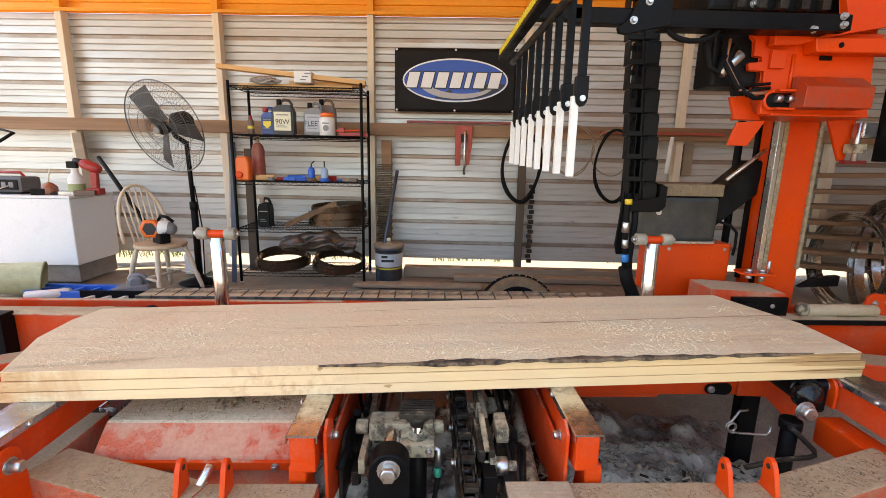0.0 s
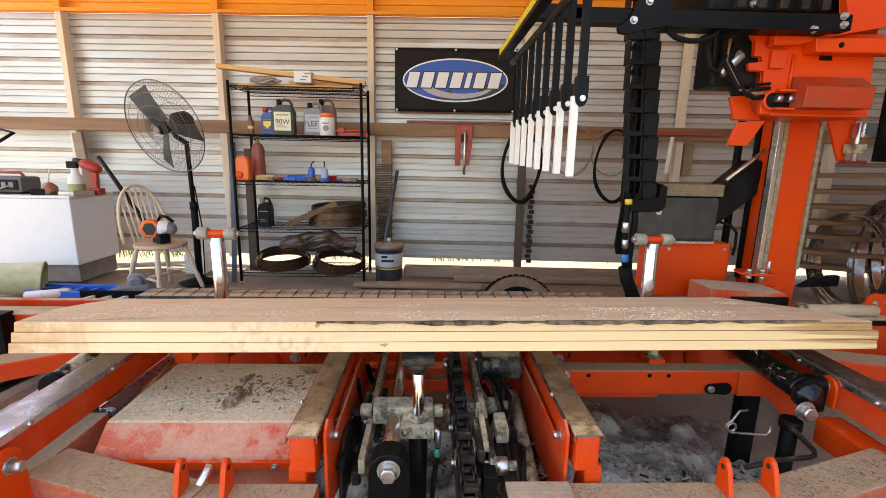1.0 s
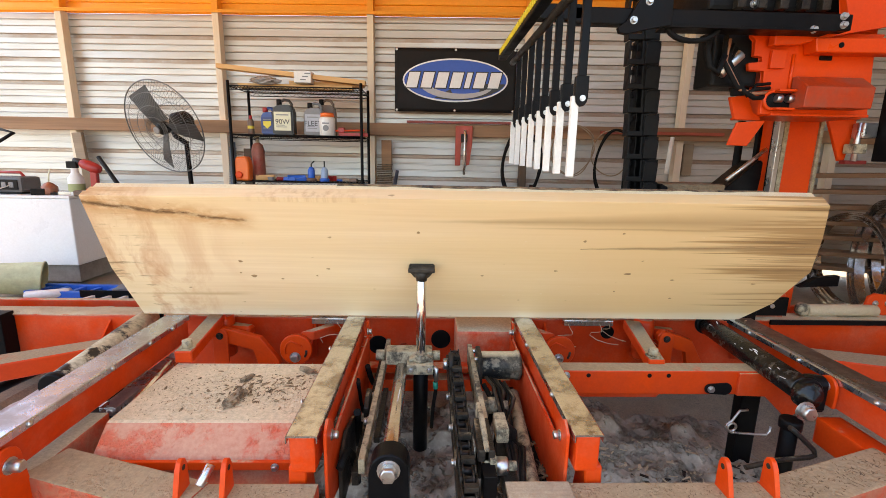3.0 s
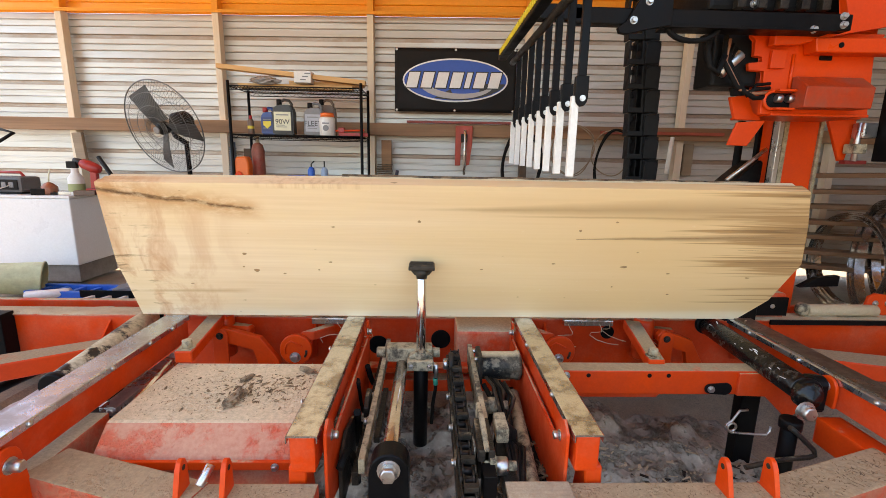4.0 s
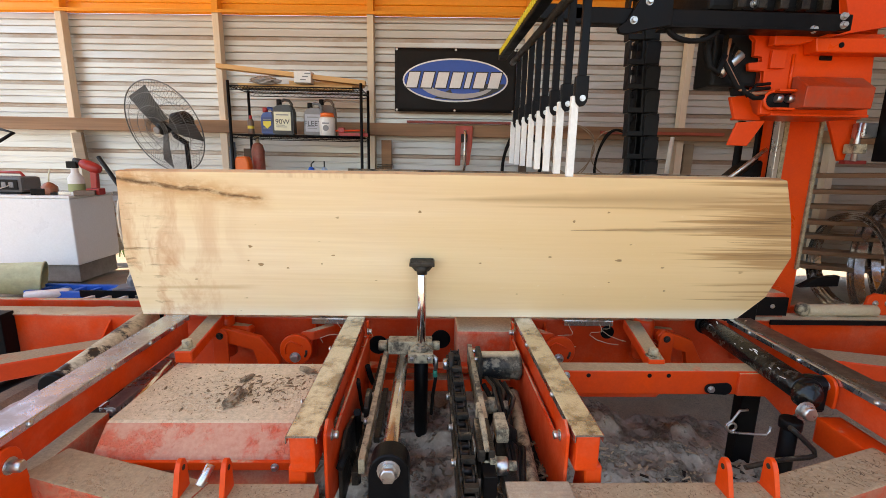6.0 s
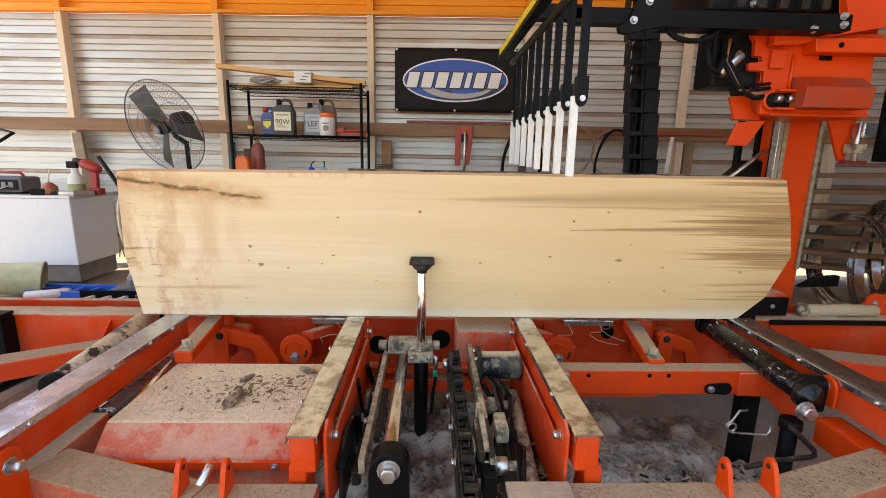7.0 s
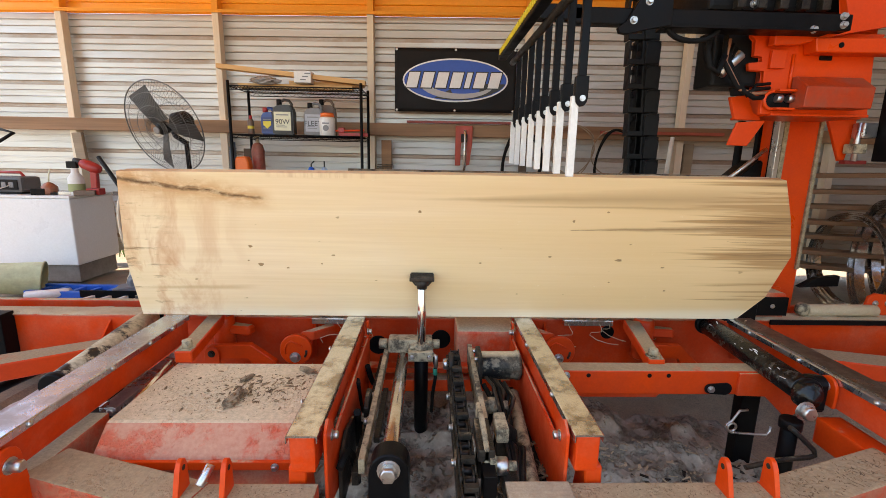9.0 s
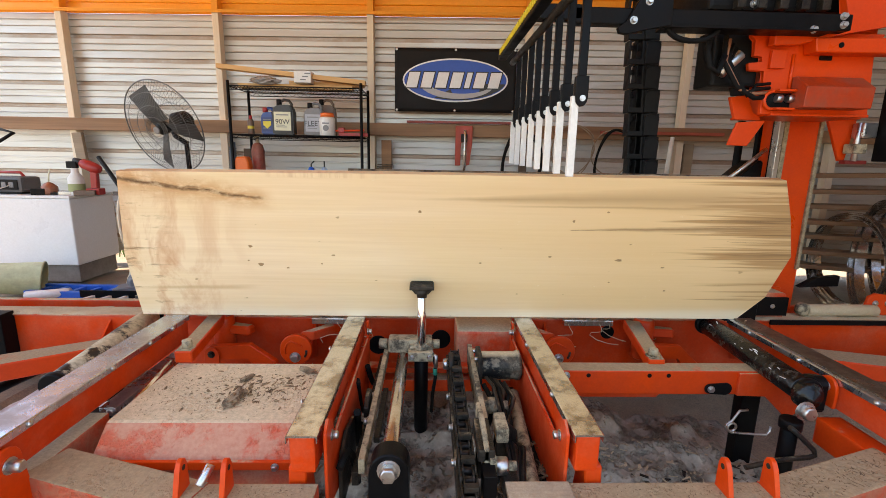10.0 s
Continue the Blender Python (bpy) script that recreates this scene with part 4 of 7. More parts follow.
def chips(name, n, region, zf, size, mat, label, seed):
    r = random.Random(seed)
    bmc = B()
    for _ in range(n):
        x, y = r.uniform(region[0], region[1]), r.uniform(region[2], region[3])
        if r.random() < 0.6:
            y = 0.5 * (region[2] + region[3]) + r.gauss(0, 0.18) * (region[3] - region[2])
        L, w, h = size * r.uniform(0.4, 2.0), size * r.uniform(0.15, 0.5), size * r.uniform(0.08, 0.25)
        box(bmc, -L, L, -w, w, 0, h, 0, pose(x, y, zf(x, y) - 0.001, r.uniform(-12, 12), r.uniform(-12, 12), r.uniform(0, 180)))
    return solo(name, bmc, mat, label, "debris", kind="stuff")


MUCK = rub("dark_damp_muck", (0.14, 0.115, 0.09), (0.47, 0.41, 0.335), 0.9, 0, 5, 34, 1.0, 1.0, deep=0.03)


def heap_z(x, y):
    return -0.10 + 0.12 * noise.noise((x * 3.1, y * 3.1, 2)) + 0.06 * noise.noise((x * 9, y * 9, 4)) + 0.032 * noise.noise((x * 27, y * 27, 6))


def heap(x0, x1, y0, y1, mat, label):
    bmh = B()
    bmesh.ops.create_grid(bmh, x_segments=170, y_segments=90, size=1)
    for v in bmh.verts:
        u, w = v.co.x, v.co.y
        x, y = x0 + (x1 - x0) * (u + 1) / 2, y0 + (y1 - y0) * (w + 1) / 2
        edge = min(1.0, 5 * (1 - abs(u)), 5 * (1 - abs(w)))
        v.co = Vector((x, y, -0.30 + (heap_z(x, y) + 0.30) * edge))
    for f in bmh.faces:
        f.smooth = True
    solo("sawdust_heap", bmh, mat, label, "sawdust", kind="stuff")


heap(-1.6, 1.75, 0.75, 2.3, MUCK, "damp grey heap of sawdust and bark under the mill")
LITTER = rub("brown_litter", (0.10, 0.06, 0.03), (0.40, 0.26, 0.13), 0.9, 0, 40, 200, 1.0, 0.5)
chips("bark_chips", 480, (-1.0, -0.42, 1.34, 1.72), lambda x, y: 0.3605, 0.0034, LITTER, "scattered dark bark crumbs on the sawdust", 5)
chips("floor_chips", 800, (0.5, 1.5, 0.9, 1.65), lambda x, y: heap_z(x, y) - 0.002, 0.018, GREASE, "dark bark strips and shavings on the floor", 7)
chips("floor_shavings", 900, (0.5, 1.55, 0.9, 1.9), lambda x, y: heap_z(x, y), 0.012, OLD_TIMBER, "pale wood shavings on the heap under the mill", 17)
chips("slot_chips", 240, (0.22, 0.40, 1.02, 1.45), lambda x, y: 0.172 + 0.05 * abs(noise.noise((x * 8, y * 8, 0))), 0.011, BARK, "dark bark crumbs caught beside the chain", 19)
chips("beam_chips", 130, (-0.66, -0.32, 1.05, 1.105), lambda x, y: 0.3005, 0.0028, LITTER, "bark crumbs along the front beam", 23)
chips("beam_chips", 170, (0.28, 0.95, 1.05, 1.105), lambda x, y: 0.3005, 0.0032, LITTER, "bark crumbs along the front beam", 27)
arm = pose(1.22, 1.13, 0.25, 0, 0, 17)
fc = chips("front_chips", 220, (-0.25, 0.25, -0.06, 0.06), lambda x, y: 0.056, 0.0038, LITTER, "brown bark crumbs on the frame", 9)
fc.data.transform(arm)


BARK_CHUNK = rub("split_bark", (0.46, 0.33, 0.20), (0.11, 0.07, 0.04), 0.9, 0, 24, 120, 1.0, 0.9, edge=(0.42, 0.58), deep=0.006)


def bark_lump(x, y, L, rz, seed):
    bmk = B()
    bmesh.ops.create_icosphere(bmk, subdivisions=3, radius=1.0)
    for v in bmk.verts:
        k = 1 + 0.45 * noise.noise(v.co * 2.2 + Vector((seed, 0, 0)))
        k += 0.5 * noise.noise(v.co * 7 + Vector((0, seed, 0)))
        v.co = Vector((v.co.x * L * 0.5, v.co.y * L * 0.20, v.co.z * L * 0.15)) * k
    solo("bark_piece", bmk, BARK_CHUNK, "loose broken piece of brown bark on the housing", "bark", pose(x, y, 0.36 + L * 0.10, 0, 0, rz), group="bark pieces on the housing")


bark_lump(-0.666, 1.444, 0.10, 82, 2)
bark_lump(-0.683, 1.595, 0.06, 60, 3)
bark_lump(-0.470, 1.657, 0.075, -25, 5)
bark_lump(-0.653, 1.494, 0.05, -50, 7)
rb_ = random.Random(31)
bmq = B()
for _ in range(330):
    L = 0.0035 + 0.012 * rb_.random() ** 3
    x, y = rb_.gauss(-0.58, 0.13), rb_.gauss(1.535, 0.06)
    if not (-1.0 < x < -0.42 and 1.34 < y < 1.72):
        continue
    bmesh.ops.create_icosphere(bmq, subdivisions=1, radius=1, matrix=pose(x, y, 0.361, 0, rb_.uniform(-20, 20), rb_.uniform(0, 180)) @ Matrix.Diagonal((L, L * rb_.uniform(0.15, 0.5), L * 0.22, 1)))
solo("bark_litter", bmq, LITTER, "brown bark litter heaped on the housing", "debris", kind="stuff")

CHROME_WORN = rub("oily_bright_steel", (0.66, 0.62, 0.57), (0.40, 0.31, 0.22), 0.18, 0.9, 8, 90, 0.8, 0.05)
# ---- log turner: fixed slide and base ----
mp("slide_rod", cyl(B(), (-0.108, 1.17, 0.335), (-0.118, 2.10, 0.27), 0.026, 24), CHROME_WORN, "long round steel slide rod")
mp("slide_collar", lathe(B(), [(0.030, 0), (0.038, 0.005), (0.038, 0.03), (0.028, 0.045)], 20, frame_from((-0.108, 1.165, 0.338), (-0.109, 1.3, 0.33))[0]), CAST)
mp("slide_base", prism(B(), [(-0.165, 0.02), (-0.158, 0.35)] + arc(-0.103, 0.35, 0.055, 180, 0, 10) + [(-0.048, 0.35), (-0.048, -0.2)], 1.09, 1.16, "y", 0.004), BLACK, "black steel base plate")
mp("bolt", bolt(B(), (-0.103, 1.09, 0.358), (0, -1, 0), 0.024, 0.03), ZINC, "large zinc-plated bolt")
mp("slide_bar", box(B(), -0.205, -0.185, 1.2, 2.12, 0.26, 0.31, 0.003), CAST, "flat guide bar caked with dust")
mp("slide_bar", box(B(), -0.235, -0.212, 1.25, 2.1, 0.18, 0.23, 0.003), GREASE)
for i in range(4):
    y = 1.2 + 0.22 * i
    mp("hose", tube(B(), [(-0.26 + 0.02 * math.sin(i * 2 + t * 3), y + 0.3 * t, 0.28 - 0.22 * t + 0.06 * math.sin(t * 6 + i)) for t in [j / 8 for j in range(9)]], 0.012, 8), RUBBER)
part("hose", tube(B(), [(0.055, -0.03, -0.03), (0.066, -0.05, -0.06), (0.066, -0.05, -0.12), (0.055, -0.05, -0.2), (0.05, -0.04, -0.3)], 0.008, 8), RUBBER, turner)
part("hose_fitting", cyl(B(), (0.066, -0.052, -0.105), (0.064, -0.052, -0.075), 0.011, 10), plain("green_fitting", (0.02, 0.30, 0.20), 0.4), turner, "green hose fitting")
part("hose_elbow", tube(B(), [(0.05, -0.03, -0.015), (0.068, -0.045, -0.02), (0.067, -0.052, -0.07)], 0.010, 8), ZINC, turner)
part("guide_lug", cyl(B(), (-0.16, 0.05, 0.0), (-0.20, 0.05, 0.0), 0.024, 16), CAST, turner)
part("guide_lug", cyl(B(), (0.05, 0.05, 0.0), (0.085, 0.05, 0.0), 0.022, 16), CAST, turner)
part("clevis", prism(B(), [(-0.052, 0.0), (-0.052, 0.012), (-0.02, 0.03), (-0.012, 0.012)], -0.02, 0.02, "y", 0.002), CAST, turner)
part("clevis", prism(B(), [(0.052, 0.0), (0.052, 0.012), (0.02, 0.03), (0.012, 0.012)], -0.02, 0.02, "y", 0.002), CAST, turner)
for i in range(6):
    part("head_rib", box(B(), -0.05, 0.05, -0.038 + 0.0145 * i, -0.032 + 0.0145 * i, -0.001, 0.004, 0.001), GREASE, ram)
part("head_web", prism(B(), [(-0.05, -0.02), (-0.03, -0.045), (0.03, -0.045), (0.05, -0.02)], -0.012, 0.012, "y", 0.002), GREASE, ram)

CREAM_FIBRE = plain("bark_fibre", (0.55, 0.40, 0.26), 0.8)
# chain drive beside the turner
chain = mp("chain_rail", box(B(), 0.085, 0.15, 1.02, 1.96, 0.255, 0.30, 0.004), GREASE, "greasy chain guide")
link = bpy.data.meshes.new("chain_link")
bml = B()
for sx in (-1, 1):
    prism(bml, arc(-0.017, 0.0, 0.017, 90, 270, 6) + arc(0.017, 0.0, 0.017, -90, 90, 6), sx * 0.016, sx * 0.020, "x")
for o in (-0.017, 0.017):
    cyl(bml, (-0.019, o, 0), (0.019, o, 0), 0.010, 10)
bmesh.ops.recalc_face_normals(bml, faces=bml.faces)
bml.to_mesh(link)
bml.free()
link.materials.append(GREASE)
for i in range(24):
    ob = new("chain_link", link)
    ob.parent = chain
    y = 1.04 + i * 0.038
    ob.location = Vector((0.118 + (0.004 if i % 2 else -0.004), y, 0.322)) - Vector(MILL)
for i in range(0, 24, 3):
    b2 = box(B(), 0.100, 0.140, 1.03 + i * 0.038, 1.05 + i * 0.038, 0.335, 0.352, 0.002)
    part("chain_lug", b2, GREASE, chain, at=MILL)
mp("chain_plate", box(B(), 0.185, 0.205, 1.15, 1.98, 0.25, 0.345, 0.003), CAST, "upright guide plate caked with sawdust")
mp("chain_block", box(B(), 0.15, 0.20, 1.16, 1.33, 0.33, 0.37, 0.006), GREASE)
mp("chain_block", box(B(), 0.16, 0.20, 1.10, 1.16, 0.24, 0.33, 0.004), BLACK)
mp("tension_bolt", cyl(B(), (0.20, 1.165, 0.315), (0.265, 1.165, 0.315), 0.014, 14), CAST)
mp("tension_nut", lathe(B(), [(0.026, 0), (0.026, 0.03), (0.022, 0.034)], 6, frame_from((0.205, 1.165, 0.315), (0.3, 1.165, 0.315))[0]), ZINC, "bright hexagon nut")
mp("tension_bolt", cyl(B(), (0.20, 1.52, 0.30), (0.30, 1.52, 0.30), 0.018, 12), CAST)
mp("tension_nut", lathe(B(), [(0.030, 0), (0.030, 0.03), (0.024, 0.034)], 6, frame_from((0.225, 1.52, 0.30), (0.3, 1.52, 0.30))[0]), CAST)
mp("drive_motor", lathe(B(), [(0.02, -0.09), (0.052, -0.085), (0.058, -0.07), (0.058, 0.07), (0.062, 0.075), (0.062, 0.09), (0.05, 0.095), (0.01, 0.097)], 28, frame_from((0.295, 1.76, 0.345), (0.4, 1.76, 0.345))[0]), MOTOR, "black hydraulic motor with flaking paint under sawdust")
mp("motor_flange", box(B(), 0.205, 0.225, 1.70, 1.82, 0.285, 0.405, 0.005), GREASE)
for y, z in ((1.72, 0.39), (1.80, 0.39), (1.72, 0.30)):
    mp("bolt", bolt(B(), (0.21, y, z), (-1, 0, 0), 0.010, 0.018), ZINC)
mp("sprocket", lathe(B(), [(0.045, 0), (0.05, 0.004), (0.05, 0.016), (0.045, 0.02)], 14, frame_from((0.09, 1.80, 0.33), (0.2, 1.80, 0.33))[0]), GREASE)
mp("sprocket_nut", lathe(B(), [(0.024, 0), (0.024, 0.02), (0.018, 0.024)], 6, frame_from((0.09, 1.80, 0.33), (0.0, 1.80, 0.33))[0]), ZINC)
mp("return_pipe", cyl(B(), (0.365, 1.75, 0.22), (0.325, 1.12, 0.20), 0.024, 16), CAST)
mp("return_channel", box(B(), 0.345, 0.395, 1.1, 1.9, 0.10, 0.17, 0.004), BLACK)
for i in range(3):
    mp("hose", tube(B(), [(0.22 + 0.05 * math.sin(t * 3 + i), 1.62 - 0.36 * t, 0.30 - 0.12 * t + 0.03 * math.cos(5 * t + i)) for t in [j / 8 for j in range(9)]], 0.010, 8), RUBBER)
for i in range(5):
    mp("hose", tube(B(), [(0.235 + 0.016 * i, 1.66 - 0.01 * i, 0.34), (0.25 + 0.02 * i, 1.56, 0.355 - 0.012 * i), (0.262 + 0.018 * math.sin(i * 2.1), 1.44, 0.31 - 0.02 * i), (0.27 + 0.014 * i, 1.34, 0.25), (0.285, 1.22 - 0.02 * i, 0.20)], 0.007 + 0.001 * (i % 3), 8), RUBBER if i % 2 else GREASE)
mp("valve_plate", prism(B(), [(0.235, 0.20), (0.235, 0.315), (0.262, 0.335), (0.305, 0.30), (0.305, 0.20)], 1.36, 1.372, "y", 0.003), GREASE, "greasy steel plate")
mp("valve_block", box(B(), 0.215, 0.255, 1.24, 1.34, 0.335, 0.385, 0.008), CAST, "dust-caked valve block")
mp("valve_block", box(B(), 0.225, 0.268, 1.10, 1.20, 0.235, 0.295, 0.006), GREASE)
mp("chain_cover", prism(B(), [(1.16, 0.30), (1.16, 0.372), (1.30, 0.392), (1.42, 0.372), (1.42, 0.30)], 0.168, 0.184, "x", 0.003), CAST, "sawdust-caked side plate")
for y, z in ((1.20, 0.34), (1.38, 0.34), (1.60, 0.33)):
    mp("bolt", bolt(B(), (0.088, y, z - 0.04), (-1, 0, 0), 0.011, 0.014), ZINC)
mp("slide_link", box(B(), -0.182, -0.160, 1.38, 1.72, 0.24, 0.262, 0.004), GREASE)
mp("slide_latch", prism(B(), [(1.50, 0.20), (1.50, 0.30), (1.54, 0.325), (1.60, 0.325), (1.62, 0.28), (1.58, 0.20)], -0.232, -0.214, "x", 0.003), GREASE)
mp("bolt", bolt(B(), (-0.206, 1.44, 0.285), (-1, 0, 0), 0.012, 0.016), ZINC)
mp("bolt", bolt(B(), (-0.206, 1.62, 0.285), (-1, 0, 0), 0.010, 0.014), ZINC)
mp("stray_board", box(B(), 0.22, 0.40, 0.98, 1.10, 0.302, 0.316, 0.003, None), OLD_TIMBER)
mp("left_cover", prism(B(), [(1.25, 0.10), (1.25, 0.27), (1.35, 0.31), (1.50, 0.27), (1.50, 0.10)], -0.275, -0.262, "x", 0.002), GREASE)
mp("cross_rail", box(B(), -0.29, 0.40, 1.99, 2.06, 0.19, 0.215, 0.003), ORANGE)

# shreds of bark fibre caught on the frame
for i, (x, y, z) in enumerate(((0.72, 2.18, 0.36), (0.88, 2.17, 0.37), (0.94, 2.19, 0.37), (1.20, 2.2, 0.30), (1.52, 2.0, 0.47), (-0.45, 2.15, 0.38), (-0.30, 2.10, 0.38))):
    mp("bark_fibre", tube(B(), [(x + 0.03 * math.sin(2.1 * t + i) * t, y - 0.01 * t, z - 0.028 * t + 0.012 * math.cos(3 * t + i)) for t in [0.4 * j for j in range(9)]], 0.0018, 5), CREAM_FIBRE, "pale curled bark fibre")

# long cable track lying behind the bed
trk = thing("cable_track", "black plastic cable track lying level behind the mill", "cable track", pose(-0.7, 2.79, 0.312))
tl = bpy.data.meshes.new("track_link")
bml = B()
box(bml, -0.05, 0.05, -0.075, 0.075, 0.0, 0.018, 0.004)
box(bml, -0.052, 0.045, -0.085, -0.072, -0.045, 0.022, 0.004)
box(bml, -0.052, 0.045, 0.072, 0.085, -0.045, 0.022, 0.004)
bmesh.ops.recalc_face_normals(bml, faces=bml.faces)
bml.to_mesh(tl)
bml.free()
tl.materials.append(rub("dusty_black_plastic", (0.03, 0.03, 0.031), (0.08, 0.075, 0.065), 0.5, 0, 9, 120, 0.6, 0.05, dust=0.5))
for i in range(28):
    ob = new("track_link", tl)
    ob.parent = trk
    ob.location = (-1.05 + i * 0.106, 0, 0)
part("track_tray", box(B(), -1.55, 2.3, -0.095, 0.095, -0.314, -0.05, 0.004), BLACK, trk)
for y in (-0.088, 0.078):
    part("track_side", box(B(), -1.56, -1.06, y, y + 0.010, -0.049, 0.0, 0.003), BLACK, trk)
for i in range(5):
    part("tray_rung", prism(B(), [(-1.52 + 0.105 * i, -0.07), (-1.495 + 0.105 * i, -0.07), (-1.455 + 0.105 * i, 0.07), (-1.48 + 0.105 * i, 0.07)], -0.049, -0.03, "z", 0.002), WHITE_BAR, trk, "bare light rung")

# ---- saw head on its mast ----
ORANGE_GRIMY = rub("orange_paint_grimy", (0.52, 0.045, 0.006), (0.26, 0.045, 0.02), 0.5, 0, 5, 60, 1.0, 0.1, dust=0.3, spec=0.3)
SH = (2.05, 2.6, 0.40)
saw = thing("saw_head", "orange saw head on an upright mast with black arms", "saw head", pose(*SH))


def sp(name, bm, mat, label="", parent=None):
    return part(name, bm, mat, parent or saw, label, at=SH)


OLD_DUST = rub("old_brown_sawdust", (0.36, 0.26, 0.15), (0.20, 0.14, 0.08), 0.95, 0, 12, 120, 1.0, 0.8, deep=0.01)
RACK = rub("dusty_rack_strip", (0.46, 0.38, 0.24), (0.22, 0.17, 0.10), 0.6, 0.5, 40, 160, 0.9, 0.4)
BRIGHT = rub("bare_steel_strip", (0.66, 0.64, 0.60), (0.42, 0.38, 0.32), 0.3, 0.9, 12, 150, 0.6, 0.1)
mast = sp("mast", box(B(), 1.935, 2.152, 2.50, 2.70, 0.351, 1.62, 0.006), ORANGE_CLEAN, "orange square mast")
sp("mast_strip", box(B(), 1.900, 1.926, 2.486, 2.530, 0.56, 1.60, 0.002), BRIGHT, "bare steel guide strip", mast)
sp("mast_strip", box(B(), 1.928, 1.953, 2.484, 2.499, 0.52, 1.60, 0.002), RACK, "gritty rack strip", mast)
sp("mast_strip", box(B(), 2.128, 2.148, 2.484, 2.499, 0.60, 1.60, 0.002), RACK, "gritty rack strip", mast)
sp("mast_strip", box(B(), 1.915, 1.934, 2.535, 2.56, 0.50, 1.60, 0.002), BLACK, "", mast)
sp("mast_strip", box(B(), 1.915, 1.934, 2.66, 2.69, 0.50, 1.60, 0.002), BLACK, "", mast)
sp("ram_tube", cyl(B(), (1.90, 2.80, 0.45), (1.90, 2.80, 1.45), 0.022, 14), BLACK)
sp("mast_foot", prism(B(), [(1.78, 2.46), (1.80, 2.42), (1.95, 2.40), (1.97, 2.46), (1.96, 2.56), (1.80, 2.54)], 0.575, 0.588, "z", 0.002), ORANGE_CLEAN)
for x, y in ((1.83, 2.45), (1.90, 2.44)):
    sp("bolt", bolt(B(), (x, y, 0.588), (0, 0, 1), 0.018, 0.022), ZINC)
    sp("bolt", bolt(B(), (x, y, 0.575), (0, 0, -1), 0.018, 0.022), ZINC)
sp("mast_bolt", cyl(B(), (1.925, 2.43, 0.588), (1.925, 2.43, 0.66), 0.008, 10), ZINC)

# carriage plate on the mast
plate = sp("carriage_plate", prism(B(), [(1.575, 1.43), (1.565, 1.628), (1.49, 1.626), (1.483, 1.66), (1.548, 1.664), (1.545, 1.69), (1.505, 1.69), (1.503, 1.76), (1.48, 1.775), (1.48, 1.80), (1.66, 1.80), (2.114, 1.80), (2.075, 1.70), (2.103, 1.435)], 2.20, 2.225, "y", 0.003), ORANGE_CLEAN)
sp("carriage_side", box(B(), 1.64, 1.665, 2.225, 2.50, 1.44, 1.80, 0.003), ORANGE_CLEAN)
sp("carriage_floor", box(B(), 1.62, 2.10, 2.19, 2.49, 1.425, 1.438, 0.003), ORANGE_CLEAN)
sp("carriage_back", box(B(), 1.665, 2.3, 2.44, 2.47, 1.44, 1.95, 0.003), ORANGE_CLEAN)
sp("visor", prism(B(), [(2.195, 1.455), (2.10, 1.455), (2.095, 1.545), (2.17, 1.60), (2.195, 1.60)], 1.70, 2.02, "x", 0.003), ORANGE_GRIMY, "bent orange cover")
sp("roller_slot", prism(B(), arc(1.615, 1.494, 0.034, 90, 270, 10) + [(1.715, 1.46), (1.715, 1.528)], 2.188, 2.199, "y", 0.002), BLACK)
sp("slot_rim", tube(B(), [(1.715, 2.188, 1.534)] + [(u, 2.188, w) for u, w in arc(1.615, 1.494, 0.040, 90, 270, 12)] + [(1.715, 2.188, 1.454)], 0.008, 8), ORANGE_CLEAN)
for x in (1.635, 1.69):
    sp("guide_roller", cyl(B(), (x - 0.016, 2.175, 1.50), (x + 0.014, 2.175, 1.50), 0.018, 14), ZINC)
sp("roller_guard", box(B(), 1.615, 1.70, 2.15, 2.187, 1.530, 1.540, 0.002), ORANGE_CLEAN)
sp("roller_guard", box(B(), 1.615, 1.70, 2.15, 2.187, 1.448, 1.458, 0.002), ORANGE_CLEAN)
sp("plate_rib", tube(B(), [(1.690, 2.195, 1.53), (1.690, 2.195, 1.70)], 0.007, 8), ORANGE_CLEAN)
sp("plate_tab", box(B(), 1.575, 1.645, 2.18, 2.199, 1.635, 1.715, 0.003), ORANGE_CLEAN)
sp("plate_window", box(B(), 1.815, 1.872, 2.192, 2.2, 1.678, 1.708, 0.002), BLACK)
sp("top_channel", prism(B(), [(1.735, 1.697), (1.722, 1.757), (2.5, 1.775), (2.5, 1.70)], 2.12, 2.199, "y", 0.004), ORANGE_CLEAN)
sp("channel_hole", cyl(B(), (1.841, 2.115, 1.728), (1.841, 2.121, 1.728), 0.012, 12), BLACK)
sp("top_brace", prism(B(), [(1.55, 1.725), (1.55, 1.782), (1.73, 1.782), (1.872, 1.855), (1.845, 1.93), (1.845, 2.15), (2.6, 2.25), (2.6, 1.95), (2.05, 1.815), (1.888, 1.785), (1.66, 1.73)], 2.14, 2.185, "y", 0.004), ORANGE_CLEAN)
sp("wedge_bracket", prism(B(), [(2.14, 1.44), (2.30, 1.44), (2.27, 1.22), (2.24, 1.22)], 2.46, 2.48, "y", 0.002), ORANGE_CLEAN)
sp("valve_body", box(B(), 2.24, 2.31, 2.38, 2.45, 1.26, 1.31, 0.006), CAST)
sp("valve_body", box(B(), 2.27, 2.35, 2.38, 2.45, 1.34, 1.42, 0.010), ZINC)
sp("valve_stem", cyl(B(), (2.275, 2.41, 1.22), (2.275, 2.41, 1.42), 0.014, 12), ZINC)
sp("rear_column", box(B(), 2.36, 2.46, 2.30, 2.40, 1.22, 2.0, 0.006), BLACK)
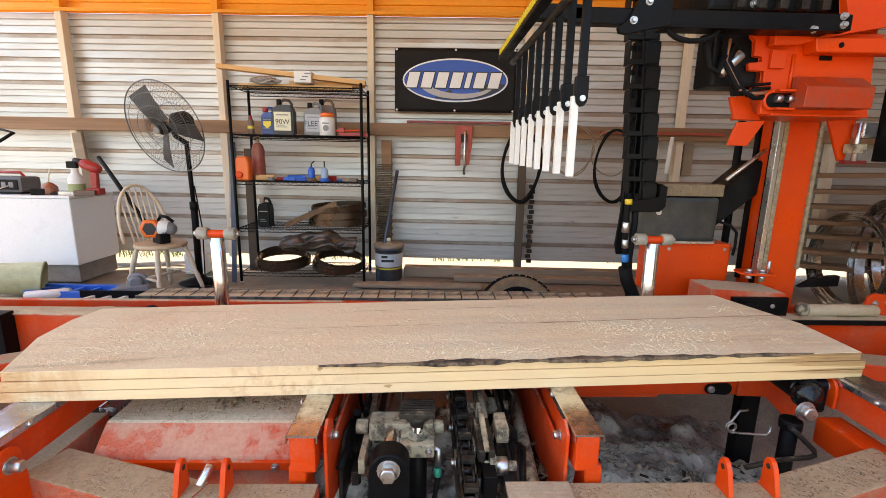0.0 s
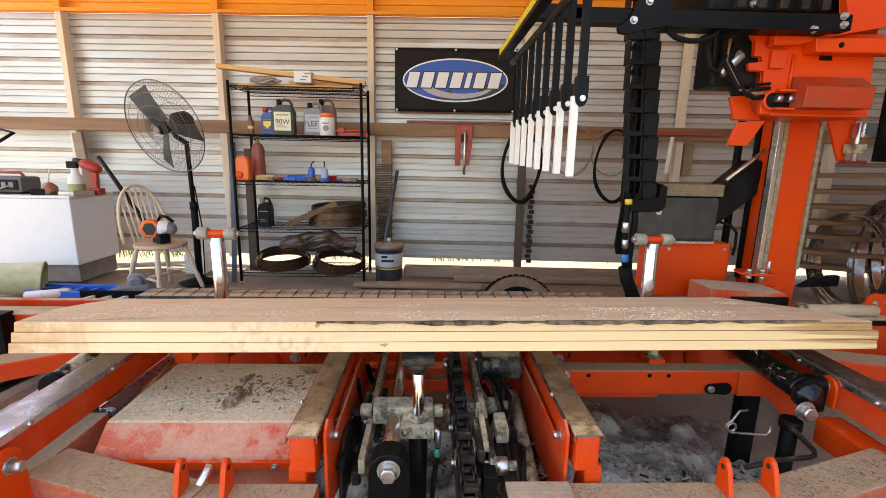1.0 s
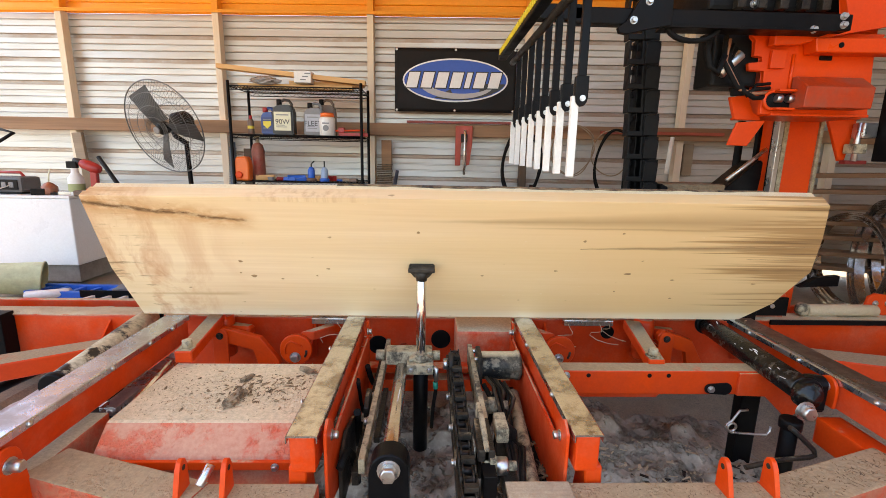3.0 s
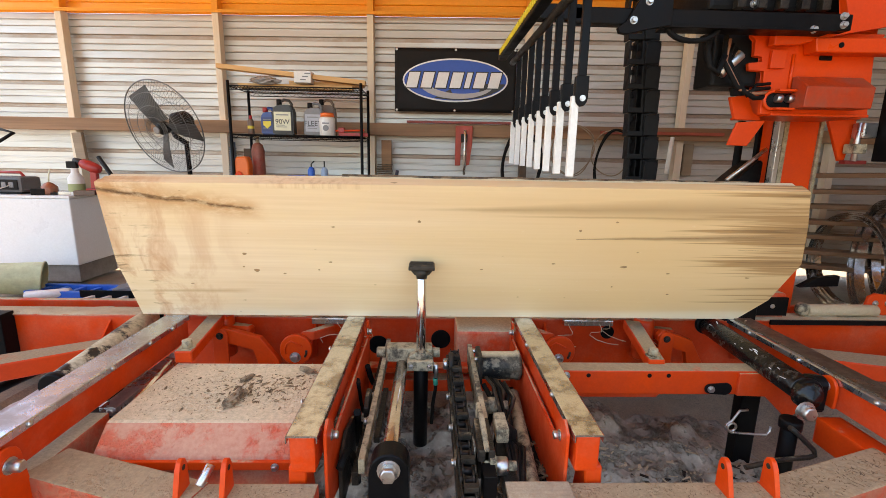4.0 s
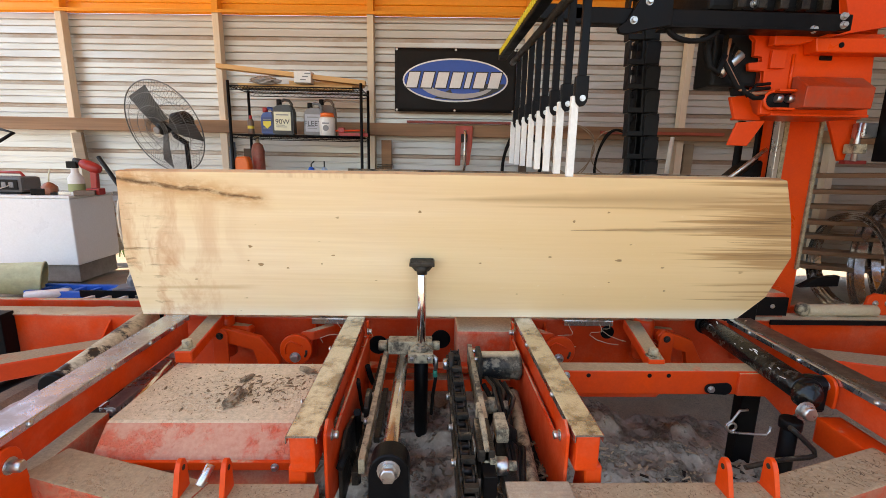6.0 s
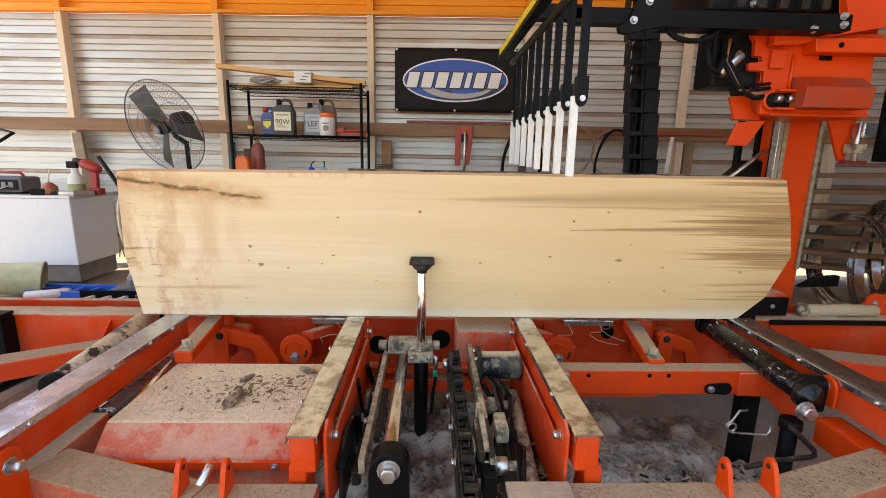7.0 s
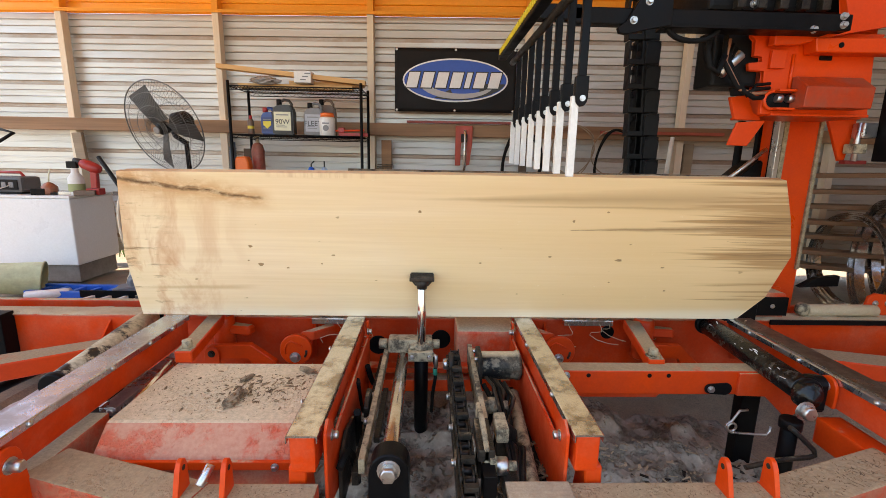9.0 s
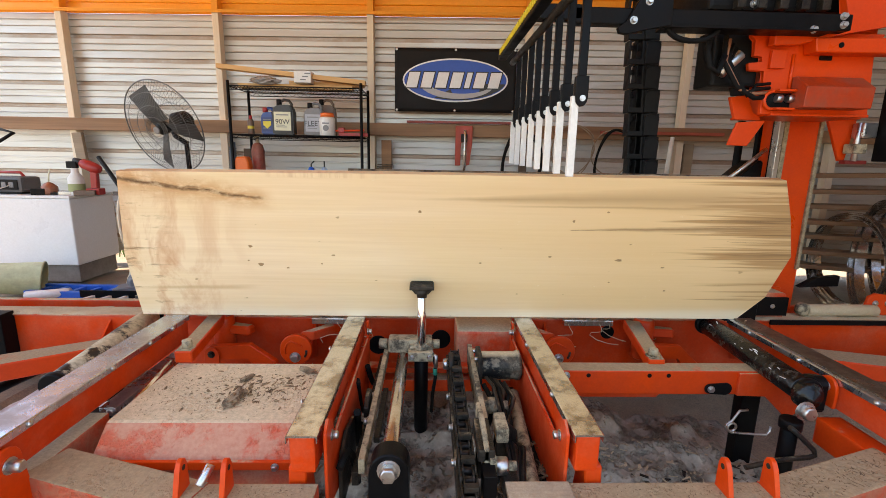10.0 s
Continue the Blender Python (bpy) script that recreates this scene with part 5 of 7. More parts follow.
sp("side_shield", box(B(), 2.42, 2.44, 2.0, 2.30, 1.30, 1.62, 0.004), BLACK)
sp("red_cover", box(B(), 2.24, 2.36, 2.42, 2.46, 1.205, 1.225, 0.003), plain("dark_red_rubber", (0.20, 0.015, 0.01), 0.6))

# black cross arm and the machinery above it
arm = sp("cross_arm", box(B(), 0.60, 1.83, 2.07, 2.13, 1.775, 1.842, 0.006), BLACK, "black square-tube arm")
sp("arm_plate", prism(B(), [(0.80, 1.735), (0.79, 1.755), (0.83, 1.78), (0.87, 1.86), (0.95, 1.95), (1.02, 1.95), (1.02, 1.77), (0.93, 1.755), (0.83, 1.73)], 2.045, 2.069, "y", 0.002), BLACK)
for x, z in ((0.915, 1.86), (0.855, 1.785), (1.785, 1.832), (1.79, 1.797), (1.66, 1.775)):
    sp("bolt", bolt(B(), (x, 2.045 if x < 1 else 2.07, z), (0, -1, 0), 0.012, 0.018), ZINC)
sp("arm_flange", box(B(), 1.0, 1.75, 2.05, 2.15, 1.765, 1.774, 0.002), BLACK)
sp("engine_cover", box(B(), 1.29, 1.95, 2.25, 2.62, 1.90, 2.20, 0.02), PLASTIC_BLACK)
sp("engine_block", box(B(), 1.34, 1.56, 2.24, 2.40, 1.56, 1.82, 0.015), PLASTIC_BLACK)
for i in range(5):
    sp("engine_fin", box(B(), 1.40 + 0.1 * i, 1.44 + 0.1 * i, 2.21, 2.249, 1.90, 2.06, 0.004), GREASE)
sp("engine_bolt", bolt(B(), (1.50, 2.25, 1.93), (0, -1, 0), 0.014, 0.02), ZINC)
sp("belt_guard", prism(B(), [(1.347, 1.622), (1.42, 1.64), (1.56, 1.66), (1.545, 1.80), (1.34, 1.82), (1.30, 1.765), (1.316, 1.705)], 2.27, 2.30, "y", 0.004), PLASTIC_BLACK)
sp("oil_filter", cyl(B(), (1.36, 2.22, 1.61), (1.44, 2.20, 1.70), 0.026, 16), ZINC)
for i, (r, mat) in enumerate(((0.011, RUBBER), (0.008, plain("copper_hose", (0.35, 0.16, 0.09), 0.45)), (0.009, RUBBER), (0.007, RUBBER))):
    sp("hose", tube(B(), [(1.36 + 0.02 * i, 2.2, 1.78 - 0.02 * i), (1.35 + 0.01 * i, 2.18, 1.66), (1.42 + 0.02 * i, 2.17, 1.55 - 0.015 * i), (1.52, 2.18, 1.50 + 0.02 * i), (1.60, 2.20, 1.51 + 0.02 * i)], r, 8), mat)
sp("hose", tube(B(), [(1.02, 2.1, 1.80)] + [(1.02 + 0.12 - 0.12 * math.cos(a), 2.09, 1.79 - 0.07 * math.sin(a)) for a in [0.3 * j for j in range(1, 10)]] + [(1.27, 2.1, 1.80)], 0.012, 8), RUBBER)
sp("hose", tube(B(), [(1.27, 2.15, 1.80), (1.25, 2.15, 1.70), (1.27, 2.15, 1.63), (1.31, 2.15, 1.60), (1.34, 2.16, 1.68)], 0.014, 8), RUBBER)

# blade guide chute, half black, half orange
sp("chute", prism(B(), [(1.444, 1.617), (1.55, 1.627), (1.566, 1.529), (1.481, 1.521)], 2.28, 2.30, "y", 0.003), PLASTIC_BLACK)
sp("chute_lower", prism(B(), [(1.468, 1.517), (1.555, 1.525), (1.588, 1.444), (1.634, 1.424), (1.636, 1.408), (1.507, 1.41)], 2.275, 2.30, "y", 0.003), ORANGE_CLEAN)
sp("chute_flap", prism(B(), [(1.497, 1.394), (1.638, 1.407), (1.562, 1.282), (1.462, 1.285)], 2.24, 2.255, "y", 0.003), ORANGE_CLEAN)

# lower drive: dark case under sawdust, orange case, dust spout
case = sp("drive_case", box(B(), 1.215, 1.69, 2.58, 2.86, 0.735, 1.00, 0.025), rub("dark_green_case", (0.022, 0.023, 0.021), (0.045, 0.042, 0.036), 0.40, 0, 6, 100, 0.6, 0.06, dust=0.25), "dark drive case with sawdust on top")
sp("case_lid", box(B(), 1.34, 1.70, 2.57, 2.86, 1.005, 1.075, 0.008), OLD_DUST, "layer of sawdust on the case", case)
sp("case_rivet", bolt(B(), (1.335, 2.58, 0.91), (0, -1, 0), 0.012, 0.008), ZINC, "", case)
sp("case_rim", box(B(), 1.20, 1.68, 2.565, 2.579, 0.728, 0.742, 0.002), BRIGHT, "", case)
low = sp("lower_case", box(B(), 1.37, 1.81, 2.60, 2.86, 0.395, 0.725, 0.012), ORANGE_CLEAN, "flat orange case")
for x in (1.43, 1.77):
    sp("bolt", bolt(B(), (x, 2.60, 0.69), (0, -1, 0), 0.008, 0.008), ZINC, "", low)
sp("dust_spout", prism(B(), [(1.70, 0.82), (1.70, 0.98), (1.72, 1.04), (1.92, 1.22), (1.95, 1.20), (1.93, 1.02)], 2.62, 2.80, "y", 0.006), PLASTIC_BLACK, "black plastic dust spout")
sp("spout_rod", cyl(B(), (1.72, 2.60, 1.10), (1.93, 2.60, 1.28), 0.012, 8), BRIGHT)
sp("case_cable", tube(B(), [(1.70, 2.58, 0.86), (1.76, 2.56, 0.84), (1.80, 2.56, 0.80), (1.81, 2.57, 0.72), (1.81, 2.58, 0.66)], 0.008, 8), RUBBER)
ctl = sp("scraper_box", prism(B(), [(1.53, 0.36), (1.53, 0.525), (1.60, 0.525), (1.955, 0.505), (1.955, 0.36)], 2.31, 2.52, "y", 0.005), ORANGE_DUSTY)
sp("scraper_front", box(B(), 1.645, 1.957, 2.290, 2.309, 0.385, 0.488, 0.003), BLACK, "", ctl)
for x in (1.75, 1.87):
    sp("bolt", bolt(B(), (x, 2.290, 0.44), (0, -1, 0), 0.009, 0.01), ZINC, "", ctl)

# upright cable chain with its hoses
chn = sp("cable_chain", box(B(), 1.12, 1.20, 2.625, 2.635, 0.96, 2.10, 0.003), PLASTIC_BLACK, "hanging black plastic cable chain")
cl = bpy.data.meshes.new("chain_segment")
bml = B()
cap = [(0.080, -0.060), (0.156, -0.060), (0.160, 0.030)] + [(0.120 + 0.038 * math.cos(radians(a)), 0.040 + 0.026 * math.sin(radians(a))) for a in (0, 30, 60, 90, 120, 150, 180)] + [(0.080, 0.030)]
prism(bml, cap, -0.030, 0.06, "y", 0.003)
box(bml, 0.078, 0.164, -0.018, 0.06, -0.064, 0.060, 0.006)
tube(bml, [(0.120 + 0.036 * math.cos(radians(a)), -0.031, 0.030 + 0.026 * math.sin(radians(a))) for a in range(10, 171, 20)], 0.003, 5)
for x0, x1 in ((-0.005, 0.006), (0.036, 0.041), (0.066, 0.078)):
    box(bml, x0, x1, -0.012, 0.05, -0.062, 0.06, 0.002)
box(bml, -0.008, 0.078, -0.024, 0.0, -0.062, -0.034, 0.004)
box(bml, 0.0, 0.07, 0.03, 0.05, 0.02, 0.045, 0.003)
bmesh.ops.recalc_face_normals(bml, faces=bml.faces)
bml.to_mesh(cl)
bml.free()
cl.materials.append(PLASTIC_BLACK)
for i in range(9):
    ob = new("chain_segment", cl)
    ob.parent = chn
    z = 1.025 + 0.124 * i
    ob.location = Vector((1.125 - 0.085 * (z - 1.0), 2.555, z)) - Vector(SH)
sp("chain_bracket", prism(B(), [(1.13, 0.92), (1.30, 0.92), (1.33, 0.95), (1.33, 1.06), (1.29, 1.08), (1.29, 1.0), (1.13, 0.98)], 2.50, 2.585, "y", 0.004), BLACK)
sp("hose", tube(B(), [(1.12, 2.52, 1.02), (1.115, 2.51, 0.86), (1.12, 2.5, 0.70), (1.13, 2.5, 0.58)], 0.016, 10), RUBBER)
sp("hose", tube(B(), [(1.165, 2.53, 1.02), (1.17, 2.52, 0.86), (1.15, 2.5, 0.66), (1.17, 2.5, 0.40)], 0.018, 10), RUBBER)
sp("hose_sleeve", tube(B(), [(1.13, 2.5, 0.60), (1.15, 2.5, 0.52), (1.20, 2.5, 0.42), (1.24, 2.5, 0.34)], 0.036, 12), RUBBER)
sp("hose_fitting", cyl(B(), (1.118, 2.508, 0.96), (1.117, 2.508, 0.99), 0.020, 12), plain("yellow_fitting", (0.75, 0.50, 0.02), 0.4))
sp("hose_fitting", cyl(B(), (1.116, 2.508, 0.80), (1.116, 2.506, 0.86), 0.020, 12), ZINC)
sp("hose_fitting", cyl(B(), (1.12, 2.5, 0.71), (1.118, 2.5, 0.76), 0.018, 12), ZINC)
sp("hose_fitting", cyl(B(), (1.128, 2.5, 0.63), (1.124, 2.5, 0.675), 0.021, 12), plain("blue_fitting", (0.02, 0.20, 0.55), 0.4))
sp("hose_clip", prism(B(), [(1.10, 0.66), (1.085, 0.72), (1.11, 1.02), (1.13, 1.04), (1.14, 0.66)], 2.56, 2.575, "y", 0.003), BLACK)

# rack of hanging drag fingers with white paddles
bar = sp("finger_bar", prism(B(), [(1.30, 1.745), (1.30, 1.80), (2.72, 1.80), (2.72, 1.745)], 0.38, 0.425, "x", 0.004), BLACK, "black finger bar")
sp("finger_pivot", cyl(B(), (0.462, 1.30, 1.735), (0.462, 2.72, 1.735), 0.017, 14), GREASE)
sp("bar_brace", box(B(), 0.42, 0.66, 2.07, 2.13, 1.79, 1.85, 0.004), BLACK)
YEL = plain("yellow_scale_strip", (0.80, 0.62, 0.03), 0.5)
for i in range(36):
    sp("scale_mark", box(B(), 0.376, 0.3798, 1.45 + i * 0.034, 1.468 + i * 0.034, 1.762, 1.790), YEL, "", bar)
for i in range(8):
    y = 1.50 + 0.157 * i
    fx = 0.478
    fg = sp("finger", box(B(), fx - 0.013, fx + 0.013, y - 0.010, y + 0.010, 1.40, 1.745, 0.003), BLACK, "black steel finger")
    bmf = B()
    prism(bmf, [(fx - 0.020, 1.46), (fx + 0.020, 1.46), (fx + 0.020, 1.395)] + [(fx + 0.018 * math.cos(a), 1.385 + 0.018 * math.sin(a)) for a in (-0.3, -1.0, -1.57, -2.1, -2.8)] + [(fx - 0.020, 1.395)], y - 0.016, y + 0.012, "y", 0.002)
    sp("finger_clevis", bmf, BLACK, "", fg)
    sp("finger_pin", bolt(B(), (fx + 0.002, y - 0.016, 1.392), (0, -1, 0), 0.007, 0.006), ZINC, "", fg)
    sp("paddle", box(B(), fx - 0.030, fx - 0.005, y - 0.008, y + 0.010, 1.145 + 0.004 * i, 1.40, 0.003), WHITE_BAR, "white plastic paddle", fg)

# ---- along the wall ----
WHITE_PAINT = rub("white_enamel", (0.78, 0.79, 0.80), (0.68, 0.68, 0.66), 0.35, 0, 2.5, 60, 0.4, 0.02)
GREY_BLOCK = rub("grey_concrete_block", (0.30, 0.27, 0.24), (0.20, 0.17, 0.15), 0.9, 0, 9, 120, 0.8, 0.4)
CHAIR_WOOD = timber("pale_chair_wood", (0.72, 0.60, 0.44), (0.56, 0.44, 0.29), 2, 1.0, 0.5, 0.4)
RED = plain("red_plastic", (0.36, 0.022, 0.018), 0.4)
BLUE = plain("blue_plastic", (0.015, 0.12, 0.55), 0.4)
BLUE_STEEL = rub("blue_steel", (0.055, 0.075, 0.115), (0.10, 0.10, 0.11), 0.45, 0.3, 10, 100, 0.7, 0.1)
CREAM = plain("cream_label", (0.72, 0.70, 0.50), 0.5)
GREY_JUG = plain("grey_plastic", (0.20, 0.20, 0.205), 0.4)
BROWN_JUG = plain("brown_plastic", (0.16, 0.10, 0.07), 0.45)
WHITE_PL = plain("white_plastic", (0.75, 0.74, 0.70), 0.4)
ORANGE_PL = plain("orange_plastic", (0.85, 0.16, 0.02), 0.4)
YELLOW_PL = plain("yellow_plastic", (0.75, 0.60, 0.05), 0.45)
BAND = rub("blade_steel", (0.16, 0.105, 0.07), (0.07, 0.042, 0.028), 0.30, 0.85, 5, 120, 0.7, 0.03)
BAND_BRIGHT = rub("bright_blade_steel", (0.74, 0.70, 0.66), (0.46, 0.41, 0.36), 0.18, 0.95, 9, 120, 0.7, 0.1)


def label_text(parent, body, size, mat, m):
    cu = bpy.data.curves.new("lettering", "FONT")
    cu.body, cu.size, cu.extrude, cu.align_x, cu.align_y = body, size, 0.0006, "CENTER", "CENTER"
    cu.materials.append(mat)
    ob = new("lettering", cu)
    ob.parent = parent
    ob.matrix_basis = m
    return ob


INK = plain("black_ink", (0.015, 0.015, 0.015), 0.5)
SHELF = (-1.19, 4.39, 0.0)
shelf = thing("wire_shelf", "black wire storage rack with five half-full shelves by the wall", "shelf", pose(*SHELF))
HW, HD = 0.575, 0.225
for x in (-HW, HW):
    for y in (-HD, HD):
        part("shelf_post", cyl(B(), (x, y, 0.0), (x, y, 1.82), 0.0135, 10), BLACK, shelf)
        part("shelf_foot", lathe(B(), [(0.012, 0), (0.018, 0.004), (0.014, 0.02)], 10, pose(x, y, 0)), ZINC, shelf)
SHELF_Z = (0.10, 0.52, 0.955, 1.365, 1.775)
for z in SHELF_Z:
    bms = B()
    for y in (-HD, HD):
        tube(bms, [(-HW, y, z), (HW, y, z)], 0.005, 6)
        tube(bms, [(-HW, y, z - 0.03), (HW, y, z - 0.03)], 0.004, 6)
        zig = [(-HW + HW * 2 * i / 30, y, z - (0.03 if i % 2 else 0.0)) for i in range(31)]
        tube(bms, zig, 0.0028, 4)
    for x in (-HW, HW):
        tube(bms, [(x, -HD, z), (x, HD, z)], 0.005, 6)
    for i in range(1, 40):
        x = -HW + 2 * HW * i / 40
        tube(bms, [(x, -HD, z + 0.002), (x, HD, z + 0.002)], 0.0022, 4)
    for i in range(1, 4):
        tube(bms, [(-HW, -HD + 2 * HD * i / 4, z - 0.003), (HW, -HD + 2 * HD * i / 4, z - 0.003)], 0.0035, 4)
    part("wire_shelf_deck", bms, BLACK, shelf)


def lumber(x0, z0, x1, z1, y, w, h):
    bmx = B()
    L = math.hypot(x1 - x0, z1 - z0)
    box(bmx, 0, L, -w / 2, w / 2, 0, h, 0.003)
    solo("lumber_piece", bmx, PINE, "fresh yellow pine board lying on the rack", "lumber", pose(x0, y, z0, 0, -math.degrees(math.atan2(z1 - z0, x1 - x0)), 2), group="boards on the rack")


lumber(-1.90, 1.935, -0.60, 1.825, 4.30, 0.09, 0.04)
lumber(-1.74, 1.782, -0.72, 1.782, 4.38, 0.14, 0.038)
lumber(-1.30, 1.822, -0.62, 1.822, 4.42, 0.09, 0.038)
blk = thing("white_carton", "small white carton with grey printed bars on the boards", "carton", pose(-1.14, 4.30, 1.825))
part("carton_body", box(B(), -0.075, 0.075, -0.06, 0.06, 0.0, 0.10, 0.005), WHITE_PL, blk)
for i in range(3):
    part("carton_print", box(B(), -0.02 + 0.02 * i, 0.03 + 0.02 * i, -0.0625, -0.0605, 0.02 + 0.026 * i, 0.03 + 0.026 * i), GREY_JUG, blk)
bmx = B()
bmesh.ops.create_icosphere(bmx, subdivisions=3, radius=1)
for v in bmx.verts:
    k = 1 + 0.4 * noise.noise(v.co * 2.5)
    v.co = Vector((v.co.x * 0.13, v.co.y * 0.06, v.co.z * 0.035)) * k
gm, gn, gl, gp = shader("clear_bag")
gp.inputs["Base Color"].default_value, gp.inputs["Roughness"].default_value = (0.45, 0.42, 0.40, 1), 0.25
gp.inputs["Transmission Weight"].default_value = 0.4
solo("plastic_bag", bmx, gm, "crumpled clear plastic bag on the pine boards", "bag", pose(-1.48, 4.28, 1.84))


def jug(name, x, y, z, w, d, h, mat, cap, label, lab_mat, text=None):
    """A square-shouldered jug with a handle loop, neck and cap."""
    t = thing(name, label, "jug", pose(x, y, z), group="jugs on the rack")
    bmj = B()
    prof = [(-w / 2, 0), (-w / 2, h * 0.68), (-w * 0.42, h * 0.76), (-w * 0.20, h * 0.84), (w * 0.36, h * 0.84), (w / 2, h * 0.70), (w / 2, 0)]
    prism(bmj, prof, -d / 2, d / 2, "y")
    bmesh.ops.bevel(bmj, geom=list(bmj.edges), offset=0.012, segments=2, affect="EDGES")
    part("jug_body", bmj, mat, t)
    part("handle", tube(B(), [(-w * 0.16, 0, h * 0.80), (-w * 0.14, 0, h * 0.93), (w * 0.02, 0, h * 0.99), (w * 0.26, 0, h * 0.97), (w * 0.38, 0, h * 0.86), (w * 0.36, 0, h * 0.76)], 0.013, 8), mat, t)
    part("cap", cyl(B(), (-w * 0.22, 0, h * 0.83), (-w * 0.22, 0, h), 0.024, 14), cap, t)
    lb = part("paper_label", box(B(), -w * 0.40, w * 0.40, -d / 2 - 0.003, -d / 2 - 0.001, h * 0.12, h * 0.64), lab_mat, t)
    if text:
        label_text(lb, text, 0.062, INK, pose(0, -d / 2 - 0.0035, h * 0.36, 90))
    for i in range(3):
        part("label_bar", box(B(), -w * 0.30, w * (0.30 - 0.1 * i), -d / 2 - 0.0045, -d / 2 - 0.0032, h * (0.54 if i == 0 else 0.16 + 0.05 * i), h * (0.57 if i == 0 else 0.18 + 0.05 * i)), GREY_JUG if lab_mat is not INK else WHITE_PL, t)
    return t


Z3 = SHELF_Z[3] + 0.005
jug("oil_jug", -1.32, 4.26, Z3, 0.185, 0.12, 0.31, rub("black_jug_plastic", (0.02, 0.02, 0.02), (0.06, 0.055, 0.05), 0.4, 0, 10, 80, 0.5, 0.03), PLASTIC_BLACK, "black oil jug with a cream label on the rack", CREAM, "90W")
jug("oil_jug", -1.06, 4.30, Z3, 0.17, 0.12, 0.29, GREY_JUG, PLASTIC_BLACK, "grey oil jug with a printed label on the rack", plain("pale_grey_label", (0.40, 0.42, 0.46), 0.5), "FLEET")
jug("oil_jug", -0.99, 4.46, Z3, 0.18, 0.12, 0.34, BROWN_JUG, PLASTIC_BLACK, "dusty brown oil jug behind the grey one", BROWN_JUG)
blue_can = jug("lubricant_can", -1.475, 4.30, Z3, 0.12, 0.08, 0.24, plain("blue_can", (0.02, 0.06, 0.25), 0.35), RED, "blue lubricant can with a yellow shield on the rack", plain("blue_can_label", (0.015, 0.035, 0.16), 0.4))
part("shield", prism(B(), [(-0.035, 0.12), (0.035, 0.12), (0.035, 0.085), (0.0, 0.055), (-0.035, 0.085)], -0.0475, -0.045, "y"), YELLOW_PL, blue_can)
sc = thing("spray_can", "small dark spray can with a red cap on the rack", "spray can", pose(-1.62, 4.25, Z3))
part("can_body", lathe(B(), [(0.026, 0), (0.028, 0.004), (0.028, 0.115), (0.020, 0.13), (0.014, 0.135)], 18), BROWN_JUG, sc)
part("cap", cyl(B(), (0, 0, 0.135), (0, 0, 0.165), 0.014, 12), RED, sc)
part("paper_label", lathe(B(), [(0.0285, 0.05), (0.0285, 0.075)], 18, None, False), YELLOW_PL, sc)
wb = thing("white_bottle", "round white bottle with an orange screw cap on the rack", "bottle", pose(-0.93, 4.23, Z3))
part("bottle_body", lathe(B(), [(0.062, 0), (0.070, 0.006), (0.070, 0.145), (0.062, 0.16), (0.055, 0.163)], 26), WHITE_PL, wb)
part("cap", lathe(B(), [(0.060, 0.163), (0.060, 0.192), (0.055, 0.198)], 26), ORANGE_PL, wb)
part("label_bar", box(B(), -0.03, 0.03, -0.0735, -0.0695, 0.10, 0.112), GREY_JUG, wb)
part("label_bar", cyl(B(), (0, -0.0735, 0.065), (0, -0.0695, 0.065), 0.026, 16), GREY_JUG, wb)
ct = thing("clamp_bar", "red steel clamp lying on the rack", "clamp", pose(-0.70, 4.24, Z3))
part("clamp_rail", box(B(), -0.13, 0.13, -0.02, 0.02, 0.0, 0.03, 0.003), RED, ct)
part("clamp_jaw", box(B(), -0.13, -0.08, -0.03, 0.03, 0.03, 0.075, 0.004), RED, ct)
part("clamp_screw", cyl(B(), (-0.2, 0, 0.045), (0.10, 0, 0.055), 0.009, 8), ORANGE_CLEAN, ct)

# third shelf
Z2 = SHELF_Z[2] + 0.005
fx = thing("fire_extinguisher", "dusty red extinguisher bottle with a brass valve on the rack", "extinguisher", pose(-1.60, 4.33, Z2))
part("bottle", lathe(B(), [(0.05, 0), (0.058, 0.01), (0.058, 0.27), (0.045, 0.32), (0.02, 0.34)], 20), rub("dusty_red", (0.30, 0.035, 0.02), (0.30, 0.18, 0.12), 0.5, 0, 8, 60, 0.8, 0.1), fx)
part("valve", cyl(B(), (0, 0, 0.34), (0, 0, 0.39), 0.018, 10), CAST, fx)
part("lever", tube(B(), [(-0.02, -0.02, 0.385), (0.05, -0.03, 0.41)], 0.008, 6), CAST, fx)
oh = thing("orange_tool_case", "orange plastic tool shell standing on the rack", "tool", pose(-1.70, 4.22, Z2))
part("shell", prism(B(), [(-0.06, 0.0), (-0.065, 0.15), (-0.05, 0.21), (0.05, 0.215), (0.07, 0.15), (0.065, 0.0)], -0.05, 0.05, "y", 0.012), ORANGE_PL, oh)
part("vent", lathe(B(), [(0.03, 0), (0.032, 0.012), (0.02, 0.014)], 16, pose(-0.02, -0.05, 0.05, 90)), ORANGE_CLEAN, oh)
